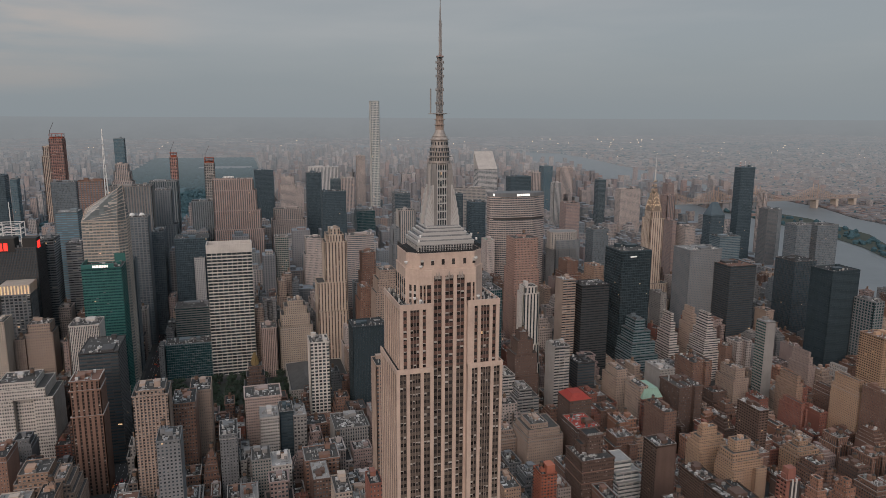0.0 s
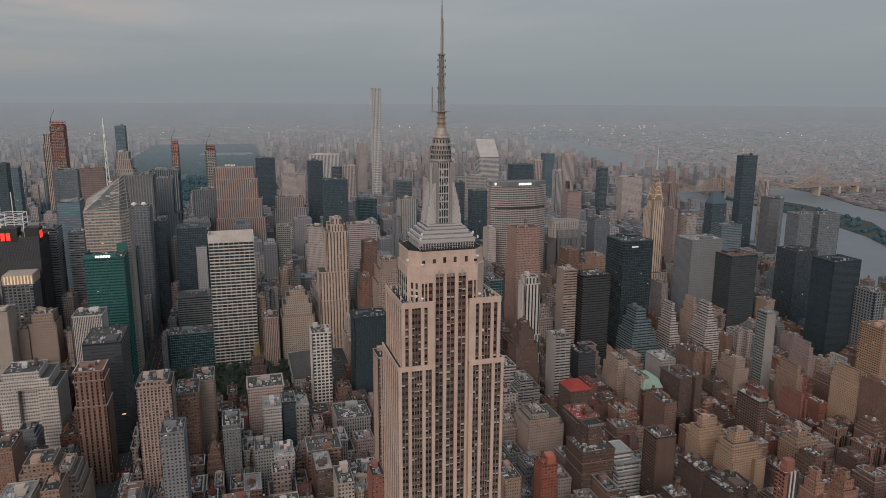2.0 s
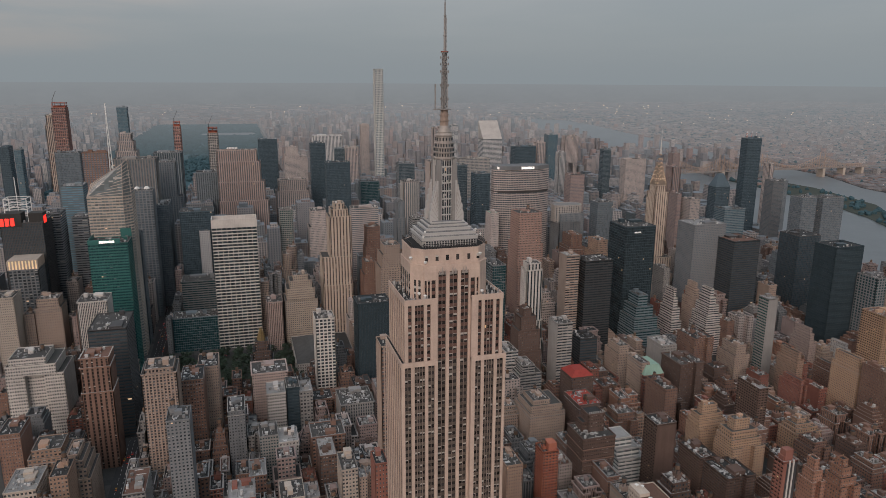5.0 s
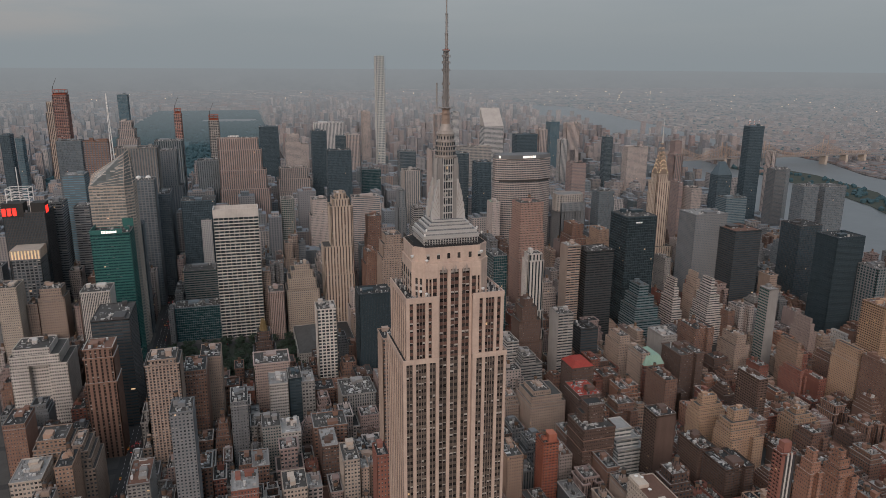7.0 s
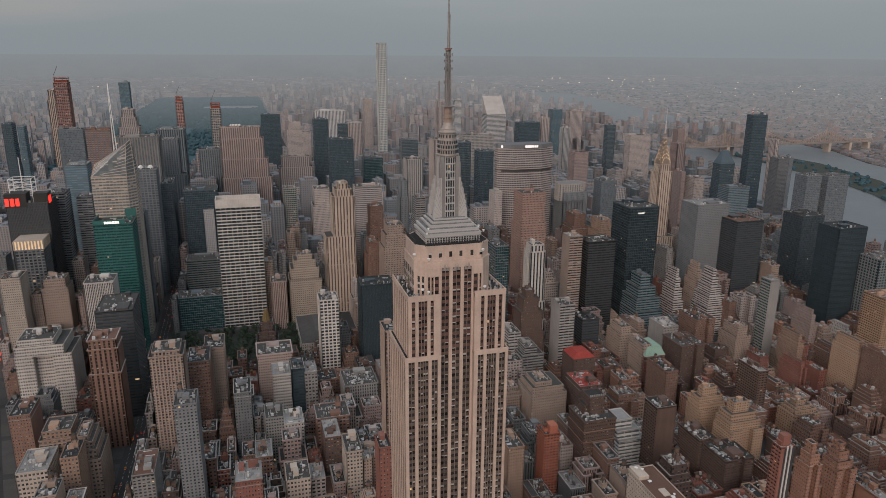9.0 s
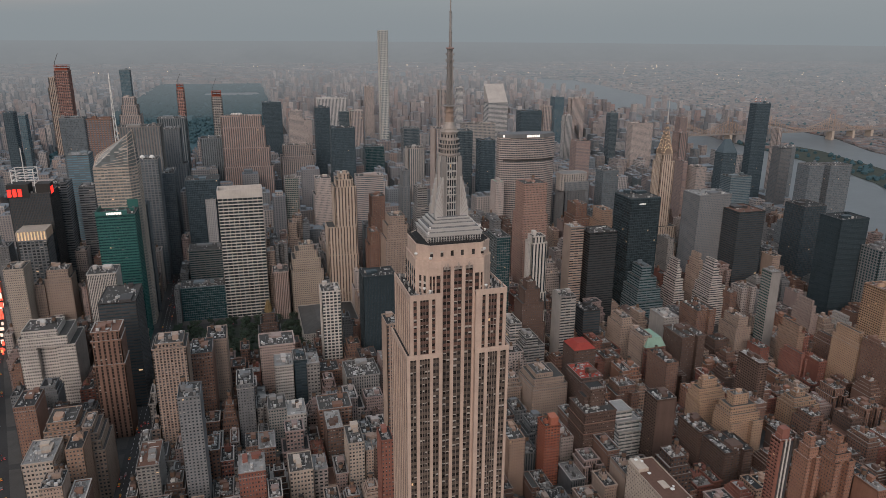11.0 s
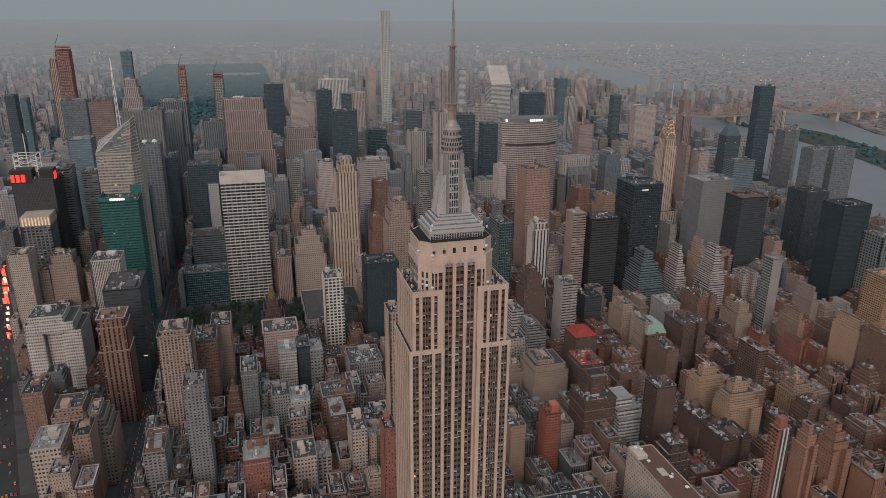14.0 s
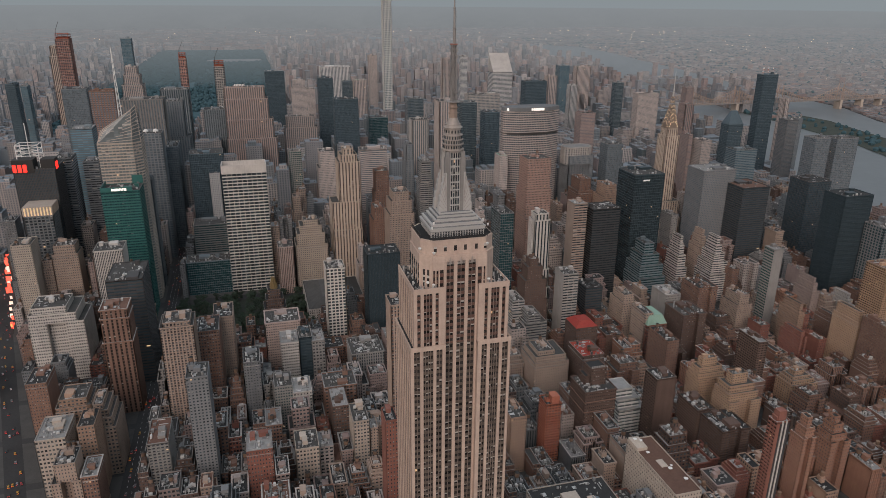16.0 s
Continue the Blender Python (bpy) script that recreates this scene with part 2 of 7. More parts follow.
ROOF = {
    "tar": surface("tar_roof", (0.036, 0.037, 0.038), each=1.0, coarse=0.15, var=0.4, island=True),
    "gravel": surface("gravel_roof", (0.064, 0.062, 0.060), each=1.0, coarse=0.15, var=0.4, island=True),
    "pale": surface("pale_roof_membrane", (0.26, 0.255, 0.25), each=0.4, coarse=0.15),
    "brick": surface("brown_roof_tiles", (0.15, 0.085, 0.065), each=0.3, coarse=0.15),
    "copper": surface("green_copper_roof", (0.24, 0.36, 0.29), rough=0.7),
    "scarlet": surface("scarlet_roof", (0.30, 0.048, 0.036), rough=0.7, each=0.1),
    "gold": surface("gilded_crown", (0.22, 0.16, 0.08), rough=0.5, metal=0.4),
}
M_METAL = surface("grey_plant_metal", (0.31, 0.305, 0.30), rough=0.5, metal=0.1, each=1.6, coarse=0.5, island=True)
M_DARKMETAL = surface("dark_steel", (0.05, 0.048, 0.047), rough=0.6, metal=0.3)
M_WOOD = surface("weathered_tank_wood", (0.16, 0.105, 0.075), each=0.6)
M_WHITE = surface("white_painted_metal", (0.72, 0.71, 0.69), rough=0.5, each=0.1)
M_RUST = surface("red_lead_steel", (0.30, 0.075, 0.045), rough=0.8)
M_ASPHALT = surface("asphalt", (0.052, 0.051, 0.052), rough=0.9, coarse=0.03, fine=0.4)
M_PAVE = surface("concrete_pavement", (0.080, 0.077, 0.074), rough=0.9, coarse=0.08)
M_LEAF = surface("park_leaves", (0.040, 0.060, 0.042), rough=0.9, var=0.5, each=0.5, coarse=0.4)
M_BARK = surface("bark", (0.07, 0.055, 0.045))
M_GRASS = surface("park_grass", (0.048, 0.056, 0.046), var=0.4)
M_WATER = surface("river_water", (0.135, 0.15, 0.16), rough=0.35, var=0.25, coarse=0.01, fine=0.05, bump=0.1)
M_REDSIGN = glow("red_sign_glow", (1.0, 0.03, 0.02), 1.6)
M_WHITESIGN = glow("white_sign_glow", (1.0, 0.92, 0.85), 0.9)
M_DIMSIGN = glow("dim_sign_glow", (0.9, 0.88, 0.84), 0.3)
M_WARMLIGHT = glow("warm_lamp_glow", (1.0, 0.55, 0.25), 2.0)
M_TAIL = glow("tail_light_glow", (1.0, 0.06, 0.03), 1.6)
M_SCREEN = glow("street_screen_glow", (1.0, 0.10, 0.06), 1.5)
M_AMBERSCREEN = glow("amber_screen_glow", (1.0, 0.40, 0.14), 0.85)
M_PALESCREEN = glow("pale_screen_glow", (1.0, 0.72, 0.58), 0.9)
# Midtown, uptown and roof tones carry painted haze: bluer and paler with distance.
FAR_MID = far_facade("hazed_midtown_facades", [(0.36, 0.315, 0.295), (0.22, 0.215, 0.22), (0.40, 0.37, 0.36), (0.12, 0.15, 0.17), (0.43, 0.40, 0.385), (0.25, 0.19, 0.175), (0.17, 0.205, 0.23), (0.33, 0.265, 0.24), (0.10, 0.14, 0.155)], (0.085, 0.10, 0.115))
FAR_UP = far_facade("hazed_uptown_facades", [(0.37, 0.325, 0.31), (0.23, 0.215, 0.22), (0.41, 0.375, 0.36), (0.16, 0.185, 0.205), (0.46, 0.43, 0.42), (0.31, 0.235, 0.22), (0.23, 0.255, 0.28), (0.35, 0.29, 0.27), (0.20, 0.20, 0.21)], (0.13, 0.14, 0.155))
M_FARROOF = surface("hazed_distant_roofs", (0.20, 0.225, 0.25), each=0.1, var=0.5, coarse=0.012, fine=0.03, bump=0)
# Tree green shifted to teal: distance haze painted into the base colour.
M_HAZETREES = surface("haze_tinted_trees", (0.050, 0.102, 0.122), var=0.4, coarse=0.02, fine=0.08, bump=0)


def paint_haze(mat, haze_rgb=(0.246, 0.266, 0.283)):
    """Painted haze: a glowing haze colour mixed into far land, past the near city, stronger towards the horizon."""
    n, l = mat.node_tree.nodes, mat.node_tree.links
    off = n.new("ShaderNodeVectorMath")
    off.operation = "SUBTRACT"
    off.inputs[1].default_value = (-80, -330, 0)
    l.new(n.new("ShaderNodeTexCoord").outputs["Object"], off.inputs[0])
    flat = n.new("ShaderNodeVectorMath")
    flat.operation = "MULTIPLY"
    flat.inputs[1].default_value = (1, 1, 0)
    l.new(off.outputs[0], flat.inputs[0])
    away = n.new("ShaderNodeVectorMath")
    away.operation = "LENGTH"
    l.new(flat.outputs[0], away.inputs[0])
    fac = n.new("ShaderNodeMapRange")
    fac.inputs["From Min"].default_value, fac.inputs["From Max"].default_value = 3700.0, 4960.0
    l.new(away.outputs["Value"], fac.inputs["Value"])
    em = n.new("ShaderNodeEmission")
    em.inputs["Color"].default_value = (*haze_rgb, 1)
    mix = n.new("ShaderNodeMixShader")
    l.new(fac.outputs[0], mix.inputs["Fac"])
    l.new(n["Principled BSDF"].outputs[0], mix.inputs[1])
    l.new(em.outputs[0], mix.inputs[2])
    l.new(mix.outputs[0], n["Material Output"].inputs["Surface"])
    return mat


# Far houses, land, trees and water get haze mixed in as glow.
FAR_LAND_UP = paint_haze(far_facade("outer_district_facades", [(0.23, 0.19, 0.18), (0.34, 0.29, 0.275), (0.15, 0.145, 0.15), (0.42, 0.39, 0.375), (0.29, 0.19, 0.165), (0.21, 0.21, 0.22)], (0.13, 0.13, 0.14)))
FAR_LAND_ROOF = paint_haze(far_facade("outer_district_roofs", [(0.17, 0.155, 0.155), (0.27, 0.235, 0.225), (0.11, 0.115, 0.125), (0.38, 0.36, 0.35), (0.235, 0.165, 0.15), (0.17, 0.185, 0.20), (0.31, 0.23, 0.21), (0.13, 0.125, 0.13)], (0.15, 0.145, 0.15)))
M_FARLAND = paint_haze(surface("distant_land", (0.145, 0.145, 0.142), var=0.7, coarse=0.004, fine=0.02, bump=0))
paint_haze(FAR_UP)
paint_haze(M_FARROOF)
paint_haze(M_HAZETREES)
paint_haze(M_WATER)


# ---- mesh building ----
class Geo:
    """Quads gathered into one mesh, each with a material slot and, for glass, window counts as UV."""

    def __init__(self):
        self.v, self.f, self.m, self.uv = [], [], [], []

    def quad(self, a, b, c, d, m=0, uv=None):
        i = len(self.v)
        self.v += (a, b, c, d)
        self.f.append((i, i + 1, i + 2, i + 3))
        self.m.append(m)
        self.uv.append(uv)

    def poly(self, pts, m=0):
        i = len(self.v)
        self.v += pts
        self.f.append(tuple(range(i, i + len(pts))))
        self.m.append(m)
        self.uv.append(None)

    def box(self, x0, y0, z0, x1, y1, z1, m=0, top=None, bottom=False, uv=None):
        """uv: the size of one window (across, up), to lay window counts on the sides."""
        i = len(self.v)
        self.v += ((x0, y0, z0), (x1, y0, z0), (x1, y1, z0), (x0, y1, z0), (x0, y0, z1), (x1, y0, z1), (x1, y1, z1), (x0, y1, z1))
        sides = ((0, 1, 5, 4), (1, 2, 6, 5), (2, 3, 7, 6), (3, 0, 4, 7))
        for k, s in enumerate(sides):
            self.f.append(tuple(i + j for j in s))
            self.m.append(m)
            if uv:
                w = max(1, round(((x1 - x0), (y1 - y0))[k % 2] / uv[0]))
                h = max(1, round((z1 - z0) / uv[1]))
                self.uv.append(((0, 0), (w, 0), (w, h), (0, h)))
            else:
                self.uv.append(None)
        self.f.append((i + 4, i + 5, i + 6, i + 7))
        self.m.append(m if top is None else top)
        self.uv.append(None)
        if bottom:
            self.f.append((i + 3, i + 2, i + 1, i))
            self.m.append(m)
            self.uv.append(None)

    def prism(self, cx, cy, z0, z1, r0, r1, n=10, m=0, cap=True, turn=0.0, uv=None):
        ring = [(math.cos(turn + 2 * math.pi * k / n), math.sin(turn + 2 * math.pi * k / n)) for k in range(n)]
        lo = [(cx + r0 * c, cy + r0 * s, z0) for c, s in ring]
        hi = [(cx + r1 * c, cy + r1 * s, z1) for c, s in ring]
        for k in range(n):
            j = (k + 1) % n
            u = ((k * uv[0], 0), ((k + 1) * uv[0], 0), ((k + 1) * uv[0], uv[1]), (k * uv[0], uv[1])) if uv else None
            self.quad(lo[k], lo[j], hi[j], hi[k], m, u)
        if cap and r1 > 0.01:
            self.poly(hi, m)

    def rod(self, a, b, r, n=5, m=0):
        a, b = Vector(a), Vector(b)
        d = (b - a).normalized()
        s = d.orthogonal().normalized()
        t = d.cross(s)
        ring = [s * (r * math.cos(2 * math.pi * k / n)) + t * (r * math.sin(2 * math.pi * k / n)) for k in range(n)]
        for k in range(n):
            j = (k + 1) % n
            self.quad(tuple(a + ring[k]), tuple(a + ring[j]), tuple(b + ring[j]), tuple(b + ring[k]), m)

    def mesh(self, name, mats):
        me = bpy.data.meshes.new(name)
        me.from_pydata(self.v, [], self.f)
        for mat in mats:
            me.materials.append(mat)
        if len(mats) > 1:
            me.polygons.foreach_set("material_index", self.m)
        if any(u is not None for u in self.uv):
            layer = me.uv_layers.new(name="UVMap")
            flat = []
            for face, u in zip(self.f, self.uv):
                for k in range(len(face)):
                    flat += u[k] if u is not None and k < len(u) else (0.0, 0.0)
            layer.data.foreach_set("uv", flat)
        me.update()
        return me


def thing(name, x, y, z, label, category, group="", kind=""):
    ob = new(name)
    ob.empty_display_size = 2
    ob.location = (x, y, z)
    return tagged(ob, label, category, group, kind)


JOINED = ("wall", "spandrel_grid", "mullion_grid", "roof_plant", "floor_bands", "deck_railing", "base_wall", "mast_ribs", "truss", "crown_spandrel_grid", "gallery_pier", "antenna", "antenna_base", "glazing")


def part(name, geo, mats, parent, label=""):
    ob = new(name, geo.mesh(name, mats) if isinstance(geo, Geo) else geo)
    ob.parent = parent
    if name in JOINED:
        ob["kind"] = "stuff"
    if label:
        ob["label"] = label
    return ob


# bay, storey, pier share, spandrel share, pier depth, spandrel depth
STYLE = {
    "punched": (2.5, 3.5, 0.56, 0.50, 0.30, 0.28),
    "small": (2.4, 3.1, 0.54, 0.50, 0.25, 0.24),
    "loft": (2.9, 3.8, 0.40, 0.48, 0.40, 0.30),
    "vert": (2.6, 3.7, 0.46, 0.40, 0.60, 0.20),
    "finevert": (1.9, 3.7, 0.42, 0.30, 0.50, 0.15),
    "ribbon": (7.5, 3.7, 0.05, 0.50, 0.10, 0.40),
    "glass": (3.0, 3.9, 0.09, 0.14, 0.18, 0.12),
    "grid": (3.4, 3.8, 0.24, 0.46, 0.50, 0.46),
    "bands": (7.0, 5.0, 0.09, 0.36, 0.45, 0.40),
    "greenbands": (3.0, 3.9, 0.10, 0.50, 0.20, 0.25),
    "farvert": (4.6, 3.9, 0.46, 0.30, 0.9, 0.12),
    "strips": (4.6, 3.7, 0.60, 0.34, 0.8, 0.2),
    "bigrid": (5.2, 4.2, 0.30, 0.34, 0.70, 0.60),
    "balcony": (3.4, 3.0, 0.40, 0.40, 0.30, 0.90),
    "fins": (4.3, 3.7, 0.52, 0.25, 0.80, 0.12),
    "piers": (3.2, 3.0, 0.46, 0.36, 0.80, 0.35),
}


def facade(wall, glass, x0, x1, y0, y1, z0, z1, style, faces="SENW", blank="", m=0, sm=1, shift=0, tweak=(1, 1, 1)):
    """One storeyed shaft: dark glass behind, piers and spandrels standing proud of it, each in its depth."""
    bay, storey, ps, ss, pd, sd = STYLE[style]
    bay, storey, ps = bay * tweak[0], storey * tweak[1], ps * tweak[2]
    depth = max(pd, sd)
    a0, a1, b0, b1 = x0 + depth, x1 - depth, y0 + depth, y1 - depth
    nf = max(1, round((z1 - z0) / storey))
    fh = (z1 - z0) / nf
    frames = {
        "S": ((x0, y0), (1, 0), (0, 1), x1 - x0), "E": ((x1, y0), (0, 1), (-1, 0), y1 - y0),
        "N": ((x1, y1), (-1, 0), (0, -1), x1 - x0), "W": ((x0, y1), (0, -1), (1, 0), y1 - y0),
    }
    for key in "SENW":
        (ox, oy), (ux, uy), (nx, ny), width = frames[key]

        def at(u, inset, z):
            return (ox + ux * u + nx * inset, oy + uy * u + ny * inset, z)

        if key in blank or key not in faces:
            wall.quad(at(0, 0, z0), at(width, 0, z0), at(width, 0, z1), at(0, 0, z1), m)
            continue
        nb = max(1, round(width / bay))
        bw = width / nb
        glass.quad(at(0, depth, z0), at(width, depth, z0), at(width, depth, z1), at(0, depth, z1), 0,
                   ((shift, 0), (shift + nb, 0), (shift + nb, nf), (shift, nf)))
        half = bw * ps / 2
        for k in range(nb + 1):
            c = k * bw
            lo, hi = max(0, c - half), min(width, c + half)
            i = depth - pd
            wall.quad(at(lo, i, z0), at(hi, i, z0), at(hi, i, z1), at(lo, i, z1), m)
            wall.quad(at(lo, depth, z0), at(lo, i, z0), at(lo, i, z1), at(lo, depth, z1), m)
            wall.quad(at(hi, i, z0), at(hi, depth, z0), at(hi, depth, z1), at(hi, i, z1), m)
        i = depth - sd
        for k in range(nf + 1):
            lo = z0 + k * fh - fh * ss / 2
            hi = min(z1, lo + fh * ss)
            lo = max(z0, lo)
            wall.quad(at(0, i, lo), at(width, i, lo), at(width, i, hi), at(0, i, hi), sm)
            wall.quad(at(0, i, hi), at(width, i, hi), at(width, depth, hi), at(0, depth, hi), sm)
            wall.quad(at(0, depth, lo), at(width, depth, lo), at(width, i, lo), at(0, i, lo), sm)


def roof_top(wall, roof, x0, x1, y0, y1, z, lip=0.0, high=1.0, m=0, cap=None):
    """A flat roof with a parapet, and a cornice of the given overhang."""
    t = 0.45
    roof.quad((x0, y0, z), (x1, y0, z), (x1, y1, z), (x0, y1, z))
    for bx in ((x0 - lip, y0 - lip, x1 + lip, y0 + t), (x0 - lip, y1 - t, x1 + lip, y1 + lip), (x0 - lip, y0 + t, x0 + t, y1 - t), (x1 - t, y0 + t, x1 + lip, y1 - t)):
        wall.box(bx[0], bx[1], z - 0.7, bx[2], bx[3], z + high, m, cap, bottom=True)


def tank_meshes():
    """A wooden roof tank: hooped barrel, conical cap, steel stand."""
    barrel, cap, stand = Geo(), Geo(), Geo()
    n = 12
    rows = [(1.9, 3.25)]
    for z in (3.8, 4.6, 5.4, 6.2):
        rows += [(1.88, z), (1.97, z + 0.02), (1.97, z + 0.12), (1.87, z + 0.14)]
    rows += [(1.8, 7.0)]
    for g, prof in ((barrel, rows), (cap, [(1.7, 6.98), (2.1, 7.0), (1.1, 7.75), (0.05, 8.3)])):
        for r, z in prof:
            g.v += [(r * math.cos(2 * math.pi * k / n), r * math.sin(2 * math.pi * k / n), z) for k in range(n)]
        for a in range(len(prof) - 1):
            g.f += [(a * n + k, a * n + (k + 1) % n, a * n + n + (k + 1) % n, a * n + n + k) for k in range(n)]
        g.m, g.uv = [0] * len(g.f), [None] * len(g.f)
    at = (-1.9, -1.42, 1.42, 1.9)
    for z in (3.0, 3.25):
        stand.v += [(x, y, z) for y in at for x in at]
    for r in range(3):
        for c in range(3):
            q = (r * 4 + c, r * 4 + c + 1, r * 4 + c + 5, r * 4 + c + 4)
            stand.f.append(tuple(16 + i for i in q))
            if r != 1 and c != 1:
                base = len(stand.v)
                stand.v += [(stand.v[i][0], stand.v[i][1], 0.0) for i in q]
                stand.f += [(q[i], q[(i + 1) % 4], base + (i + 1) % 4, base + i) for i in range(4)]
            else:
                stand.f.append(q[::-1])
    for a, b in ((0, 1), (1, 2), (2, 3), (3, 7), (7, 11), (11, 15), (15, 14), (14, 13), (13, 12), (12, 8), (8, 4), (4, 0)):
        stand.f.append((a, b, b + 16, a + 16))
    stand.m, stand.uv = [0] * len(stand.f), [None] * len(stand.f)
    return barrel.mesh("water_tank", [M_WOOD]), cap.mesh("cap", [M_DARKMETAL]), stand.mesh("stand", [M_DARKMETAL])


TANK = tank_meshes()


def plant(rng, x0, x1, y0, y1, z, wall_mat, parent, tanks=0.5, busy=1.0):
    """Lift housings, fans and ducts on a roof, and perhaps a tank."""
    w, d = x1 - x0, y1 - y0
    if w < 6 or d < 6:
        return
    g = Geo()
    bw, bd, bh = min(w * 0.6, rng.uniform(3.5, 8)), min(d * 0.6, rng.uniform(3.5, 8)), rng.uniform(2.5, 5.5)
    bx, by = rng.uniform(x0 + 1, x1 - 1 - bw), rng.uniform(y0 + 1 + (d - bd) * 0.3, y1 - 1 - bd)
    g.box(bx, by, z, bx + bw, by + bd, z + bh)
    g.box(bx - 0.2, by - 0.2, z + bh, bx + bw + 0.2, by + bd + 0.2, z + bh + 0.3, bottom=True)
    part("stair_bulkhead", g, [wall_mat], parent)
    if w * d > 350:
        g = Geo()
        cw, cd = w * rng.uniform(0.2, 0.4), d * rng.uniform(0.2, 0.4)
        ax, ay = rng.uniform(x0 + 1.5, x1 - 1.5 - cw), rng.uniform(y0 + 1.5, y1 - 1.5 - cd)
        g.box(ax, ay, z, ax + cw, ay + cd, z + rng.uniform(2.2, 4.2))
        part("penthouse", g, [wall_mat], parent)
    g = Geo()
    for _ in range(int(rng.uniform(5, 12) * busy * min(3, w * d / 250 + 0.5))):
        kind = rng.random()
        if kind < 0.5:
            sx, sy, sz = rng.uniform(0.4, 1.6), rng.uniform(0.4, 1.6), rng.uniform(0.6, 2.2)
        elif kind < 0.7:
            sx, sy, sz = rng.choice(((0.5, rng.uniform(3, 8), 0.6), (rng.uniform(3, 8), 0.5, 0.6)))
        elif kind < 0.85:
            sx, sy, sz = rng.uniform(2, 4), rng.uniform(2, 5), 0.12
        else:
            sx, sy, sz = rng.uniform(1.5, 3), rng.uniform(1.5, 3), rng.uniform(1.8, 3.2)
        sx, sy = min(sx, w - 2), min(sy, d - 2)
        px, py = rng.uniform(x0 + 0.8, max(x0 + 0.9, x1 - 0.8 - sx)), rng.uniform(y0 + 0.8, max(y0 + 0.9, y1 - 0.8 - sy))
        if kind < 0.1:
            g.prism(px + 0.6, py + 0.6, z, z + sz + 0.5, 0.6, 0.55, 8)
        else:
            g.box(px, py, z, px + sx, py + sy, z + sz)
    if g.v:
        part("roof_plant", g, [M_METAL], parent)
    if rng.random() < tanks:
        tk = part("water_tank", TANK[0], None, parent.parent, "weathered wooden water tank on steel legs")
        tk.location = (bx + bw / 2, by + bd / 2, z + bh + 0.3) if rng.random() < 0.5 else (rng.uniform(x0 + 3, x1 - 3), rng.uniform(y0 + 3, y1 - 3), z)
        s = rng.uniform(0.8, 1.15)
        tk.scale = (s, s, s)
        part("cap", TANK[1], None, tk)
        part("stand", TANK[2], None, tk)


TAKEN = []
DEEPER = {"straw": "brown", "rosy": "umber", "bluegrey": "graphite", "graphite": "black", "salmon": "brown", "white": "grey", "cream": "brown", "tan": "brown", "pinkish": "brown", "greige": "rosy", "dove": "bluegrey", "grey": "slate", "ochre": "brown", "brown": "umber", "slate": "black", "steel": "slate", "pale": "slate"}


